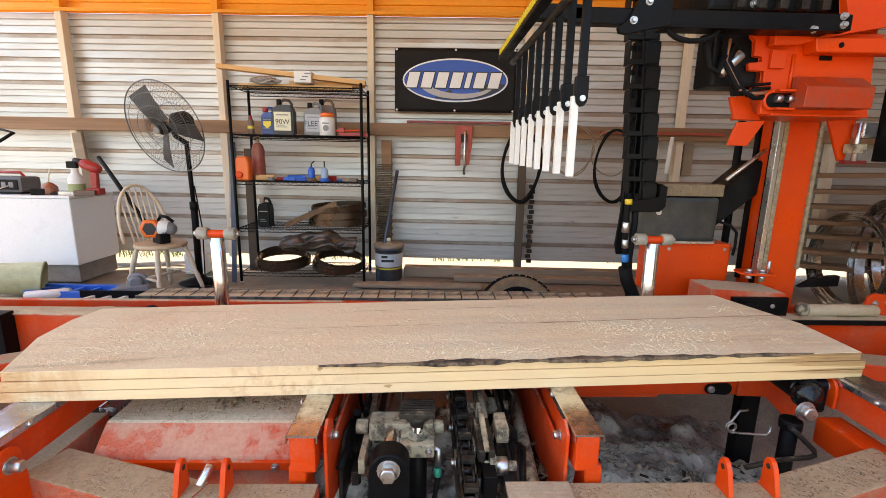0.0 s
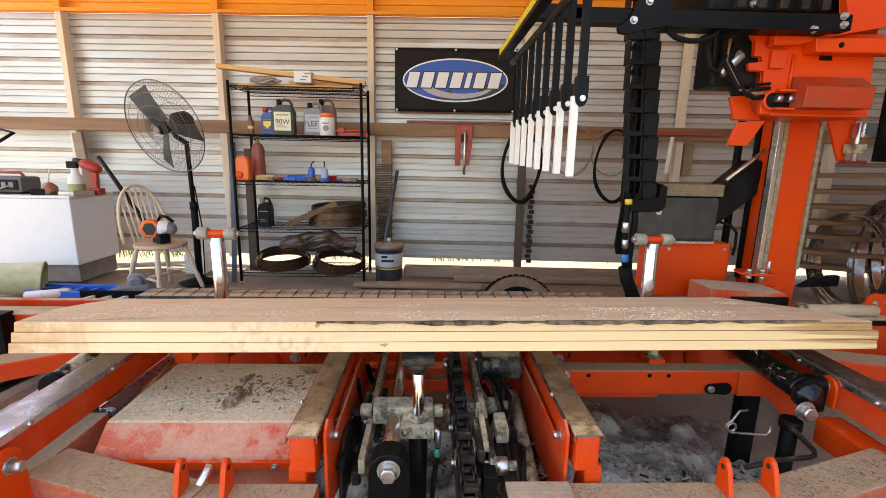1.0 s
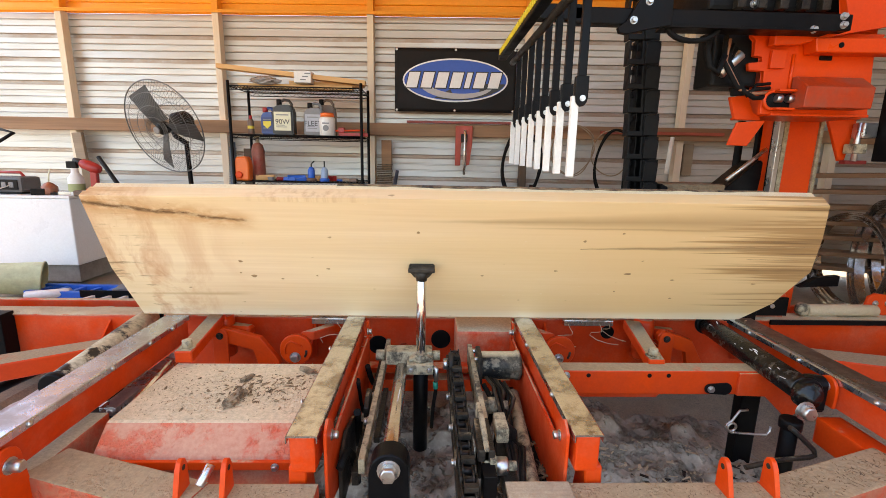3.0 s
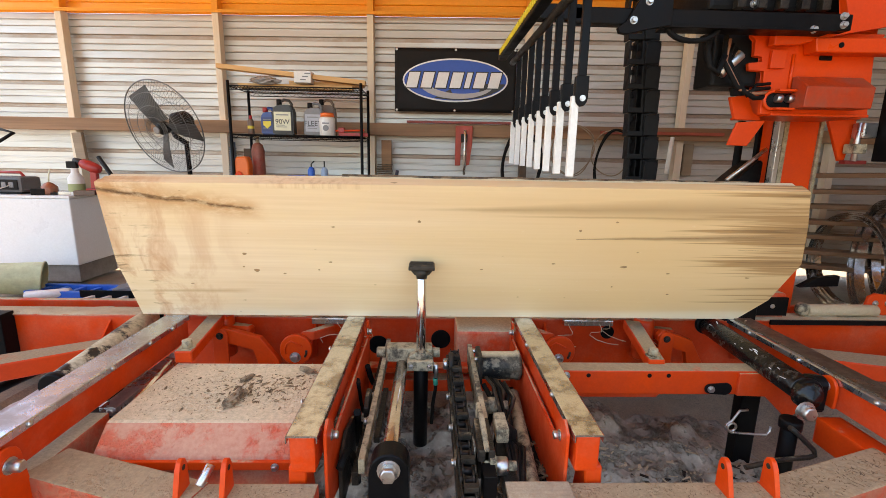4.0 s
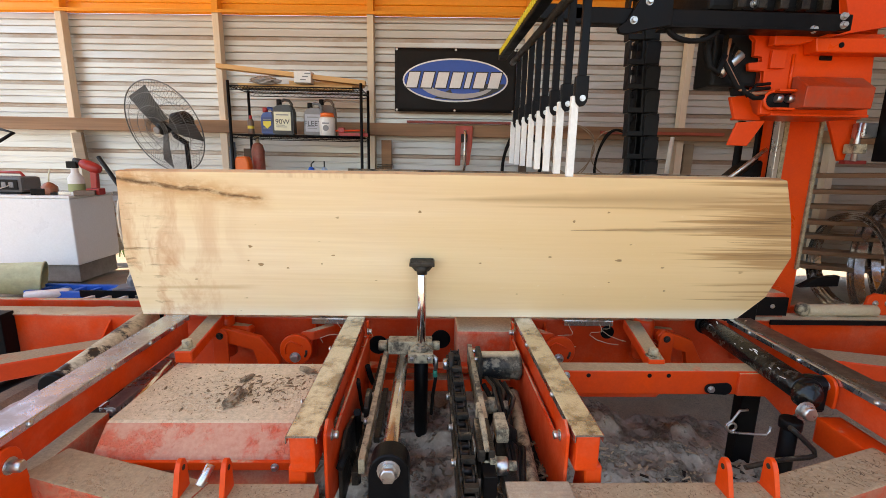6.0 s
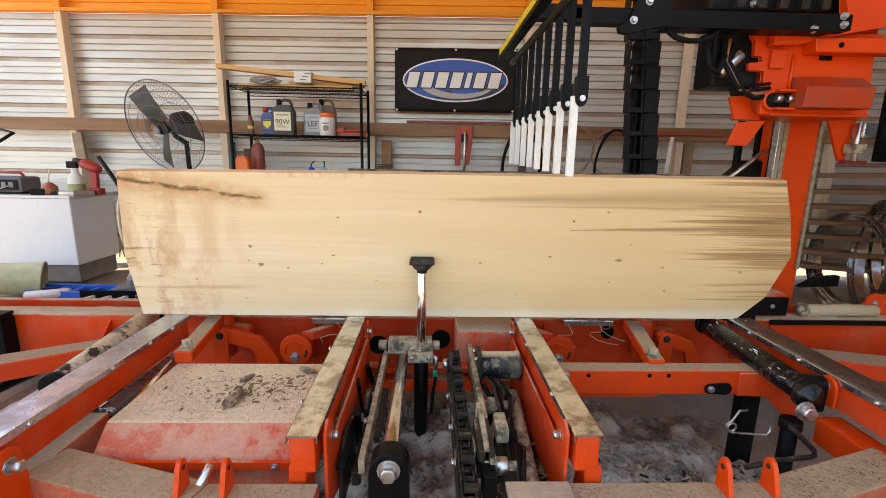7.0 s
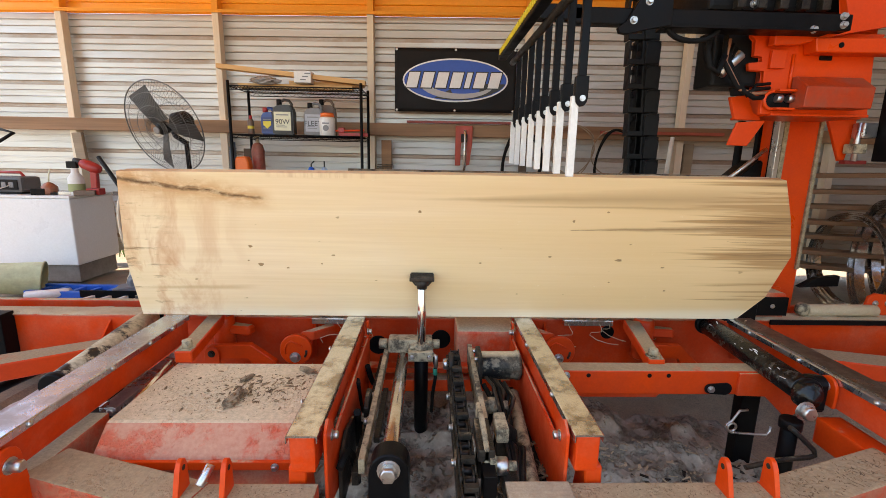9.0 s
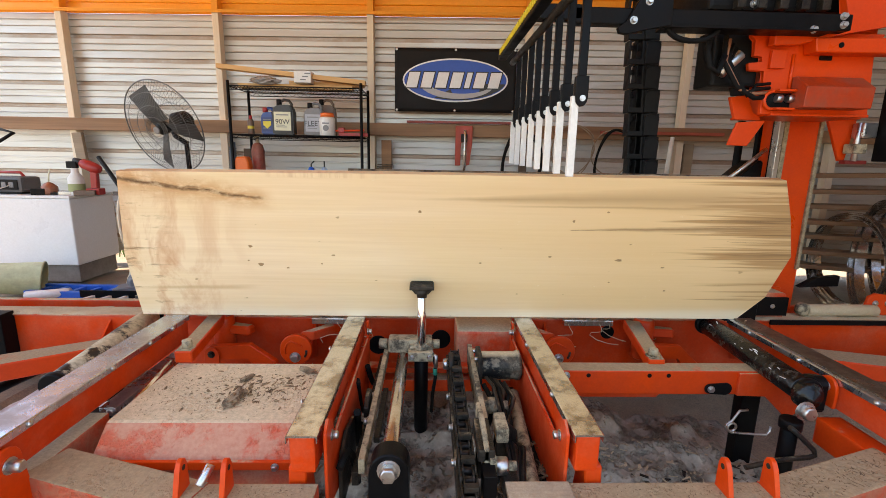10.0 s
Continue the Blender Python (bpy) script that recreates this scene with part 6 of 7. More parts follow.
for i, x in enumerate((-1.095, -0.975)):
    gb = thing("grease_bottle", "small blue squeeze bottle with a nozzle on the rack", "bottle", pose(x, 4.25, Z2), group="blue bottles")
    part("bottle_body", lathe(B(), [(0.028, 0), (0.032, 0.004), (0.032, 0.10), (0.02, 0.125), (0.012, 0.13)], 16), BLUE if i == 0 else plain("pale_blue_can", (0.30, 0.42, 0.60), 0.4), gb)
    part("nozzle", tube(B(), [(0, 0, 0.13), (0, 0, 0.155), (0.03 * (1 - i), 0, 0.185)], 0.006, 6), PLASTIC_BLACK, gb)
    part("bottle_base", lathe(B(), [(0.045, 0), (0.047, 0.02), (0.033, 0.03)], 16), BLUE if i else BROWN_JUG, gb)
r = random.Random(11)
for i in range(16):
    x = -1.72 + 0.067 * i + r.uniform(-0.02, 0.02)
    w, h = r.uniform(0.03, 0.08), r.uniform(0.015, 0.05)
    mt = [OLD_TIMBER, BROWN_JUG, CAST, PINE, GREY_JUG, RED, BLUE][i % 7] if i not in (7, 8, 9) else BLUE
    bmx = B()
    box(bmx, -w, w, -w * 0.5, w * 0.5, 0, h, 0.006)
    for v in bmx.verts:
        v.co += 0.012 * Vector((noise.noise(v.co * 20 + Vector((i, 0, 0))), noise.noise(v.co * 20 + Vector((0, i, 0))), 0))
    solo("shop_scrap", bmx, mt, "small workshop odds and ends lying on the rack", "clutter", pose(x, 4.24 + r.uniform(0, 0.12), Z2, 0, 0, r.uniform(-40, 40)), group="odds and ends")


def band_coil(name, x, y, z, rad, h, turns, mat, label, tilt=(0, 0, 0), squash=0.75, seed=0, loose=1.0):
    """A coiled band-saw blade: thin flat steel, wound in loose turns."""
    rr = random.Random(seed)
    t = thing(name, label, "saw blade", pose(x, y, z, *tilt), group="coiled saw blades")
    for k in range(turns):
        bmx = B()
        n, ro = 72, rad * (1 - 0.035 * k)
        ph, ex = rr.uniform(0, 6.28), rr.uniform(-0.03, 0.03)
        ring = []
        for i in range(n):
            a = 2 * math.pi * i / n
            q = Vector((ro * math.cos(a), ro * squash * math.sin(a), loose * (0.02 * math.sin(a + ph) + 0.012 * k)))
            d = Vector((math.cos(a), math.sin(a), 0)) * 0.0025
            ring.append([bmx.verts.new(q + e) for e in (Vector((0, 0, 0)), d, d + Vector((0, 0, h)), Vector((0, 0, h + 0.0025 * (i % 2))))])
        for i in range(n):
            a, b = ring[i], ring[(i + 1) % n]
            for j in range(4):
                bmx.faces.new((a[j], b[j], b[(j + 1) % 4], a[(j + 1) % 4]))
        part("blade_turn", bmx, mat, t)
    return t


Z1 = SHELF_Z[1] + 0.01
band_coil("blade_coil", -0.90, 4.40, Z1 + 0.015, 0.27, 0.055, 6, BAND, "coiled brown band-saw blade resting on the rack", (0, 0, 0), 0.75, 1, 0.15)
band_coil("blade_coil", -0.89, 4.40, Z1 + 0.083, 0.275, 0.055, 5, BAND, "coiled brown band-saw blade resting on the rack", (0, -2, 6), 0.75, 2, 0.15)
band_coil("blade_coil", -0.88, 4.41, Z1 + 0.155, 0.26, 0.045, 3, BAND, "coiled brown band-saw blade resting on the rack", (3, -3, 20), 0.8, 7, 0.3)
band_coil("blade_coil", -1.42, 4.34, SHELF_Z[0] + 0.06, 0.26, 0.05, 5, BAND, "coiled brown band-saw blade low on the rack", (13, 3, 0), 0.75, 3)
band_coil("blade_coil", -0.87, 4.28, SHELF_Z[0] + 0.055, 0.25, 0.05, 5, BAND, "coiled brown band-saw blade low on the rack", (15, 5, 0), 0.8, 4)
st = thing("blade_strip", "toothed steel blade strip leaning on the coils", "saw blade", pose(-1.33, 4.20, Z1, 0, -24, 0))
bmx = B()
prism(bmx, [(0, 0)] + [(0.013 * i, 0.045 + (0.007 if i % 2 else 0)) for i in range(41)] + [(0.52, 0)], -0.0015, 0.0015, "y")
part("strip", bmx, BAND, st)
jug("black_jug", -1.53, 4.24, Z1, 0.12, 0.11, 0.27, PLASTIC_BLACK, OLD_TIMBER, "black plastic chain-oil jug on the rack", PLASTIC_BLACK)
bmx = B()
bmesh.ops.create_grid(bmx, x_segments=40, y_segments=26, size=1)
for v in bmx.verts:
    u, w = v.co.x, v.co.y
    n1 = noise.noise((u * 2.2, w * 2.0, 3))
    v.co = Vector((u * 0.34 + 0.05 * n1, -0.20 - 0.05 * math.cos(w * 2) + 0.05 * noise.noise((u * 3, w * 3, 8)), w * 0.09 * (1 - 0.35 * u * u) + 0.06 * n1 - 0.02 * u * u))
r0 = bmesh.ops.extrude_face_region(bmx, geom=list(bmx.faces))
bmesh.ops.translate(bmx, vec=(0, 0.05, 0), verts=[e for e in r0["geom"] if isinstance(e, bmesh.types.BMVert)])
for f in bmx.faces:
    f.smooth = True
solo("folded_tarp", bmx, rub("dusty_black_tarp", (0.012, 0.010, 0.009), (0.13, 0.085, 0.055), 0.35, 0, 4, 60, 0.9, 0.2), "crumpled dusty black tarp draped over the rack", "tarp", pose(-1.03, 4.36, 0.40))

# strips beside the rack
cs = thing("perforated_strip", "blue-grey toothed steel strip leaning on the wall", "steel strip", pose(-1.84, 4.18, 0.0, -1, 3, 0))
part("strip", box(B(), -0.022, 0.022, -0.004, 0.004, 0.0, 1.30, 0.001), BLUE_STEEL, cs)
for i in range(40):
    part("tooth", box(B(), -0.035, 0.03, -0.006, 0.006, 0.62 + 0.016 * i, 0.627 + 0.016 * i), BLUE_STEEL, cs)
solo("leaning_plank", box(B(), -0.045, 0.045, -0.018, 0.018, 0.0, 1.25, 0.004), POST, "dark brown plank standing against the wall", "plank", pose(-1.83, 4.66, 0.0, -2, 0, 0))
bs = thing("blade_bundle", "bundle of rusty toothed blades hung on the stud", "saw blade", WALL @ pose(-0.46, -0.16, 0.0))
for i in range(46):
    part("blade_edge", box(B(), -0.075 + 0.008 * math.sin(i), 0.075 + 0.006 * math.sin(i * 1.7), -0.03 + 0.01 * math.sin(i * 2.3), 0.03, 0.30 + 0.018 * i, 0.309 + 0.018 * i), BARK, bs)
solo("wood_block", box(B(), -0.05, 0.05, -0.02, 0.02, 0.0, 0.30, 0.004), GIRT, "brown board end fixed beside the stud", "board", WALL @ pose(-0.44, -0.145, 1.06))
pipe = solo("leaning_pipe", cyl(B(), (-0.33, 4.62, 1.06), (-0.50, 4.28, 0.0), 0.017, 12), BLUE_STEEL, "blue-grey steel pipe leaning on the wall", "pipe")
pail = thing("oil_pail", "dusty black oil pail with a printed label, on the floor", "pail", pose(-0.40, 4.40, 0.0))
part("pail_body", lathe(B(), [(0.125, 0), (0.130, 0.004), (0.138, 0.30), (0.144, 0.302), (0.144, 0.325), (0.138, 0.33)], 32), rub("dark_blue_pail", (0.03, 0.04, 0.07), (0.14, 0.12, 0.10), 0.5, 0, 8, 80, 0.7, 0.08), pail)
part("pail_lid", lathe(B(), [(0.148, 0.325), (0.150, 0.335), (0.150, 0.35), (0.12, 0.358), (0.03, 0.36), (0.03, 0.375)], 32), OLD_TIMBER, pail)
part("pail_knob", lathe(B(), [(0.012, 0.375), (0.024, 0.385), (0.024, 0.40), (0.012, 0.41)], 14), CREAM, pail)
part("paper_label", lathe(B(), [(0.1345, 0.14), (0.1385, 0.27)], 32, None, False), plain("pale_label", (0.55, 0.56, 0.58), 0.5), pail)
part("label_stripe", lathe(B(), [(0.1335, 0.115), (0.1342, 0.13)], 32, None, False), YELLOW_PL, pail)
for i, (x, w, z) in enumerate(((-0.03, 0.03, 0.245), (0.0, 0.06, 0.205))):
    part("label_bar", box(B(), x - w, x + w, -0.139, -0.13, z - 0.012, z + 0.012), INK, pail)

# banner: dark cloth, blue oval, white slanted blocks in place of lettering
ban = thing("banner", "black cloth banner with a blue oval and white blocks", "banner", WALL @ pose(0.245, -0.135, 1.945))
bmx = B()
bmesh.ops.create_grid(bmx, x_segments=40, y_segments=16, size=1)
for v in bmx.verts:
    u, w = v.co.x, v.co.y
    v.co = Vector((u * 0.60, -0.004 * math.sin(u * 7 + w) - 0.003 * math.sin(w * 6), w * 0.30))
r0 = bmesh.ops.extrude_face_region(bmx, geom=list(bmx.faces))
bmesh.ops.translate(bmx, vec=(0, 0.003, 0), verts=[e for e in r0["geom"] if isinstance(e, bmesh.types.BMVert)])
for f in bmx.faces:
    f.smooth = True
part("cloth", bmx, rub("black_vinyl", (0.010, 0.008, 0.0075), (0.020, 0.017, 0.015), 0.55, 0, 4, 60, 0.5, 0.05, spec=0.15), ban)


def oval(rx, rz, y, cx=0.0, cz=0.0, n=48):
    return prism(B(), [(cx + rx * math.cos(2 * math.pi * i / n), cz + rz * math.sin(2 * math.pi * i / n)) for i in range(n)], y, y + 0.002, "y")


LOGO_W, LOGO_B, LOGO_G = plain("print_white", (0.80, 0.79, 0.78), 0.5), plain("print_blue", (0.012, 0.075, 0.42), 0.45), plain("print_grey", (0.42, 0.40, 0.40), 0.5)
part("print_rim", oval(0.52, 0.205, -0.013), LOGO_W, ban)
part("print_oval", oval(0.505, 0.19, -0.0165), LOGO_B, ban)
part("print_shade", prism(B(), arc(0.10, -0.03, 0.155, 200, 360, 16) + [(0.49, -0.03)] + [(0.50 * math.cos(a), 0.185 * math.sin(a)) for a in (-0.25, -0.5, -0.8, -1.1, -1.4, -1.7, -2.0)], -0.020, -0.018, "y"), plain("print_black", (0.02, 0.018, 0.017), 0.45), ban)
crescent = [(0.02 + 0.30 * math.cos(radians(a)) * 1.25, -0.02 + 0.155 * math.sin(radians(a))) for a in range(200, 341, 10)] + [(0.06 + 0.27 * math.cos(radians(a)) * 1.25, 0.0 + 0.125 * math.sin(radians(a))) for a in range(335, 204, -10)]
part("print_swoosh", prism(B(), crescent, -0.0235, -0.0215, "y"), LOGO_G, ban)
for i in range(7):
    x, w, h = -0.485 + 0.143 * i, 0.105 if i != 4 else 0.05, 0.072
    if i > 4:
        x -= 0.055
    part("print_edge", prism(B(), [(x - 0.010, -h - 0.010), (x + w + 0.008, -h - 0.010), (x + w + 0.047, h + 0.010), (x + 0.029, h + 0.010)], -0.0262, -0.0242, "y", 0.0), INK, ban)
    part("print_block", prism(B(), [(x, -h), (x + w, -h), (x + w + 0.035, h), (x + 0.035, h)], -0.0285, -0.0265, "y", 0.0), LOGO_W, ban)
for x in (-0.58, 0.0, 0.58):
    for z in (-0.285, 0.285):
        part("grommet", lathe(B(), [(0.012, 0), (0.012, 0.003), (0.006, 0.004)], 12, pose(x, -0.008, z, 90)), ZINC, ban)

# tools hung on the girt
jb = thing("hanging_jack", "orange steel jack with a bright rod hung on the plank", "tool", WALL @ pose(0.345, -0.17, 1.33))
part("bracket", prism(B(), [(-0.085, 0.18), (0.085, 0.18), (0.085, 0.02), (0.06, -0.20), (0.03, -0.21), (0.03, 0.02), (-0.03, 0.02), (-0.03, -0.21), (-0.085, -0.21)], -0.03, -0.01, "y", 0.003), rub("old_orange", (0.46, 0.038, 0.008), (0.28, 0.04, 0.015), 0.45, 0, 9, 80, 0.8, 0.1), jb)
part("rod", cyl(B(), (0.01, -0.045, -0.30), (0.01, -0.045, 0.14), 0.014, 12), BRIGHT, jb)
part("catch", box(B(), -0.03, 0.035, -0.055, -0.031, 0.02, 0.10, 0.005), GREASE, jb)
solo("red_bar", box(B(), -0.52, 0.52, -0.02, 0.02, -0.012, 0.012, 0.003), rub("dull_red", (0.28, 0.035, 0.025), (0.18, 0.05, 0.04), 0.5, 0, 8, 80, 0.8, 0.1), "long dull red bar laid along the plank", "bar", WALL @ pose(0.29, -0.175, 1.542))
solo("orange_bar", box(B(), -0.6, 0.6, -0.02, 0.02, -0.015, 0.015, 0.003), rub("dull_orange", (0.42, 0.07, 0.03), (0.25, 0.06, 0.04), 0.5, 0, 8, 80, 0.8, 0.1), "long orange bar laid along the plank", "bar", WALL @ pose(2.30, -0.187, 1.47))


def loop(name, x, z, rx, rz, rad, mat, label, turns=2, hang=None):
    bmx = B()
    for k in range(turns):
        tube(bmx, [(rx * (1 - 0.05 * k) * math.cos(a) + 0.012 * math.sin(3 * a + k), -0.01 - 0.02 * k, rz * (1 - 0.03 * k) * math.sin(a) + 0.012 * math.cos(2 * a + k)) for a in [2 * math.pi * i / 40 for i in range(40)]], rad, 6, True)
    solo(name, bmx, mat, label, "hose", WALL @ pose(x, -0.20, z), group="coils on the wall")


loop("hose_coil", 0.93, 1.13, 0.19, 0.36, 0.015, RUBBER, "black rubber hose coil hung on the wall")
loop("wire_coil", 1.43, 1.30, 0.21, 0.25, 0.005, OLD_TIMBER, "thin tan wire coil hung on the wall", 2)
loop("hose_coil", 1.86, 1.15, 0.20, 0.36, 0.010, RUBBER, "thin black hose coil hung on the wall", 2)
loop("wire_coil", 1.82, 1.28, 0.20, 0.22, 0.006, OLD_TIMBER, "thin tan wire coil hung on the wall", 1)
ca = thing("hanging_chain", "rusty dark chain and hook hung beside the post", "chain", WALL @ pose(1.06, -0.15, 0.0))
for i in range(16):
    part("chain_piece", box(B(), -0.02 - 0.012 * (i % 2), 0.02 + 0.012 * ((i + 1) % 2), -0.02, 0.02, 0.12 + 0.052 * i, 0.162 + 0.052 * i, 0.008), GREASE, ca)
solo("light_tube", cyl(B(), (0, 0, 0), (0.02, 0, 0.36), 0.022, 14), WHITE_PL, "white plastic tube fixed to the stud", "tube", WALL @ pose(2.40, -0.16, 1.08))
solo("stud_board", box(B(), -0.05, 0.05, -0.02, 0.02, 0, 0.32, 0.004), OLD_TIMBER, "short weathered board beside the stud", "board", WALL @ pose(2.64, -0.05, 1.06))

# timbers along the wall foot
for x0, x1, y, z, h in ((-0.25, 3.6, 4.52, 0.0, 0.10), (0.25, 2.9, 4.36, 0.0, 0.05), (-0.7, 0.5, 4.12, 0.0, 0.03)):
    solo("ground_timber", box(B(), 0, x1 - x0, -0.07, 0.07, 0, h, 0.008), OLD_TIMBER, "dusty squared timber lying by the wall foot", "timber", pose(x0, y, z, 0, 0, -2.5), group="timbers on the floor")
ty = thing("tyre", "old black tyre lying in sawdust on the floor", "tyre", pose(0.76, 3.74, -0.165, 62))
part("tyre_body", lathe(B(), [(0.20, 0.02), (0.22, 0.0), (0.30, 0.0), (0.34, 0.04), (0.345, 0.10), (0.34, 0.16), (0.30, 0.20), (0.22, 0.20), (0.20, 0.18), (0.20, 0.02)], 40, None, False), RUBBER, ty)
for i in range(40):
    a = 2 * math.pi * i / 40
    part("tread_block", box(B(), 0.338, 0.352, -0.02, 0.02, 0.04, 0.16, 0.004, pose(0, 0, 0, 0, 0, math.degrees(a))), RUBBER, ty)
part("sawdust_rim", lathe(B(), [(0.235, 0.2005), (0.26, 0.208), (0.30, 0.208), (0.325, 0.190)], 40, None, False), OLD_DUST, ty, "sawdust heaped round the tyre")

# ---- pedestal fan ----
FAN = (-2.16, 4.18, 0.0)
fan = thing("pedestal_fan", "black pedestal fan with a round wire guard, standing still", "fan", pose(*FAN))
part("base", lathe(B(), [(0.17, 0), (0.18, 0.01), (0.15, 0.03), (0.05, 0.05), (0.03, 0.08)], 32), BLACK, fan)
part("pole", cyl(B(), (0, 0, 0.05), (0, 0.01, 0.72), 0.030, 16), BLACK, fan)
part("pole", cyl(B(), (0, 0.01, 0.70), (-0.02, 0.02, 1.30), 0.020, 14), BLACK, fan)
part("pole_collar", cyl(B(), (0, 0.01, 0.68), (0, 0.01, 0.76), 0.036, 16), BLACK, fan)
HUBM = Matrix.Translation((-0.10, -0.16, 1.40)) @ (Vector((-0.30, -0.90, -0.32))).to_track_quat("Z", "Y").to_matrix().to_4x4()


def fpart(name, bm, mat, label=""):
    bmesh.ops.transform(bm, matrix=HUBM @ Matrix.Scale(0.91, 4), verts=bm.verts)
    return part(name, bm, mat, fan, label)


GUARD = plain("guard_wire", (0.16, 0.16, 0.16), 0.35, 0.6)
bmx = B()
for rr_, zz in ((0.43, 0.0), (0.33, 0.055), (0.22, 0.075), (0.12, 0.085), (0.33, -0.10), (0.20, -0.14)):
    tube(bmx, [(rr_ * math.cos(2 * math.pi * i / 48), rr_ * math.sin(2 * math.pi * i / 48), zz) for i in range(48)], 0.006 if rr_ > 0.4 else 0.0025, 6, True)
for i in range(84):
    a = 2 * math.pi * i / 84
    c, s = math.cos(a), math.sin(a)
    tube(bmx, [(0.07 * c, 0.07 * s, 0.085), (0.22 * c, 0.22 * s, 0.075), (0.34 * c, 0.34 * s, 0.052), (0.43 * c, 0.43 * s, 0.0)], 0.0015, 3)
    if i % 2 == 0:
        tube(bmx, [(0.43 * c, 0.43 * s, 0.0), (0.33 * c, 0.33 * s, -0.10), (0.10 * c, 0.10 * s, -0.15)], 0.0015, 3)
tagged(fpart("wire_guard", bmx, GUARD, "dark wire guard"), kind="stuff")
fpart("hub", lathe(B(), [(0.055, -0.03), (0.06, 0.0), (0.055, 0.04), (0.02, 0.05)], 24), PLASTIC_BLACK)
fpart("guard_badge", lathe(B(), [(0.034, 0.086), (0.034, 0.092), (0.026, 0.095)], 24), GREY_JUG, "round grey badge")
fpart("motor", lathe(B(), [(0.07, -0.30), (0.095, -0.27), (0.10, -0.16), (0.07, -0.13)], 24), GREASE)
BLADE = rub("dark_blade", (0.05, 0.05, 0.052), (0.09, 0.085, 0.08), 0.45, 0.2, 8, 80, 0.5, 0.05)
for a in (118, -8, 250):
    bmx = B()
    bmesh.ops.create_grid(bmx, x_segments=10, y_segments=8, size=1)
    for v in bmx.verts:
        u, w = (v.co.x + 1) / 2, v.co.y
        v.co = Vector((0.05 + 0.33 * u, w * (0.055 + 0.035 * u), -0.02 + w * 0.035 + 0.01 * math.sin(u * 3)))
    r0 = bmesh.ops.extrude_face_region(bmx, geom=list(bmx.faces))
    bmesh.ops.translate(bmx, vec=(0, 0, 0.004), verts=[e for e in r0["geom"] if isinstance(e, bmesh.types.BMVert)])
    bmesh.ops.transform(bmx, matrix=pose(0, 0, 0, 0, 0, a), verts=bmx.verts)
    fpart("blade", bmx, BLADE)
part("bracket", tube(B(), [(-0.02, 0.02, 1.28), (-0.10, 0.0, 1.34), (-0.16, 0.05, 1.42)], 0.022, 10), BLACK, fan)
part("cord", tube(B(), [(0.0, 0.05, 0.9), (0.05, 0.03, 0.5), (0.10, -0.1, 0.1), (0.2, -0.2, 0.02), (0.0, -0.32, 0.012), (-0.3, -0.25, 0.012)], 0.006, 6), RUBBER, fan)

# ---- chair with a blower on it ----
CHR = (-2.31, 3.88, -0.01)
chair = thing("windsor_chair", "pale wooden spindle-back chair with a worn bare seat", "chair", pose(*CHR, 0, 0, -27))
bmx = B()
prism(bmx, [(0.21 * math.cos(a) * (1.0 if math.cos(a) > 0 else 0.92), 0.20 * math.sin(a)) for a in [2 * math.pi * i / 28 for i in range(28)]], 0.415, 0.45, "z", 0.008)
part("seat", bmx, timber("worn_seat", (0.62, 0.45, 0.28), (0.45, 0.30, 0.17), 0, 1, 0.5, 0.5), chair, "worn brown seat")
for sx, sy in ((1, 1), (1, -1), (-1, 1), (-1, -1)):
    m_, h_ = frame_from((sx * 0.20 + sx * 0.03, sy * 0.20, 0.0), (sx * 0.13, sy * 0.12, 0.42))
    part("leg", lathe(B(), [(0.014, 0), (0.017, h_ * 0.1), (0.020, h_ * 0.35), (0.013, h_ * 0.45), (0.022, h_ * 0.55), (0.020, h_ * 0.8), (0.014, h_)], 12, m_), CHAIR_WOOD, chair)
for sy in (-1, 1):
    part("stretcher", tube(B(), [(-0.19, sy * 0.165, 0.16), (0, sy * 0.16, 0.165), (0.19, sy * 0.165, 0.16)], 0.012, 8), CHAIR_WOOD, chair)
part("stretcher", tube(B(), [(0, -0.16, 0.165), (0, 0.16, 0.165)], 0.012, 8), CHAIR_WOOD, chair)


bow = [(-0.16 - 0.13 * ((z - 0.45) / 0.47), y, z) for y, z in [(0.205 * math.cos(a), 0.45 + 0.47 * math.sin(a) ** 0.8) for a in [math.pi * i / 24 for i in range(25)]]]
part("bow", tube(B(), bow, 0.014, 8), CHAIR_WOOD, chair)
for i in range(-3, 4):
    y = i * 0.045
    zt = 0.45 + 0.47 * math.sin(math.acos(min(1, abs(y * 1.05) / 0.205))) ** 0.8
    part("spindle", tube(B(), [(-0.155, y * 0.9, 0.44), (-0.16 - 0.13 * ((zt - 0.45) / 0.47), y * 1.05, zt)], 0.0075, 8), CHAIR_WOOD, chair)
blw = thing("leaf_blower", "orange and white leaf blower with a black grip on the chair", "blower", pose(-2.27, 3.83, 0.442, 0, 0, -35) @ Matrix.Scale(0.74, 4))
part("base", prism(B(), [(-0.10, 0.0), (-0.07, 0.11), (0.10, 0.12), (0.09, 0.0)], -0.06, 0.06, "y", 0.012), PLASTIC_BLACK, blw)
part("body", lathe(B(), [(0.05, 0.0), (0.080, 0.02), (0.085, 0.09), (0.07, 0.17), (0.04, 0.20)], 20, frame_from((-0.04, -0.02, 0.17), (0.16, 0.18, 0.15))[0]), GREY_JUG, blw)
part("body_panel", lathe(B(), [(0.083, 0.03), (0.089, 0.05), (0.086, 0.10), (0.078, 0.13)], 20, frame_from((-0.04, -0.02, 0.175), (0.16, 0.18, 0.155))[0], False), WHITE_PL, blw)
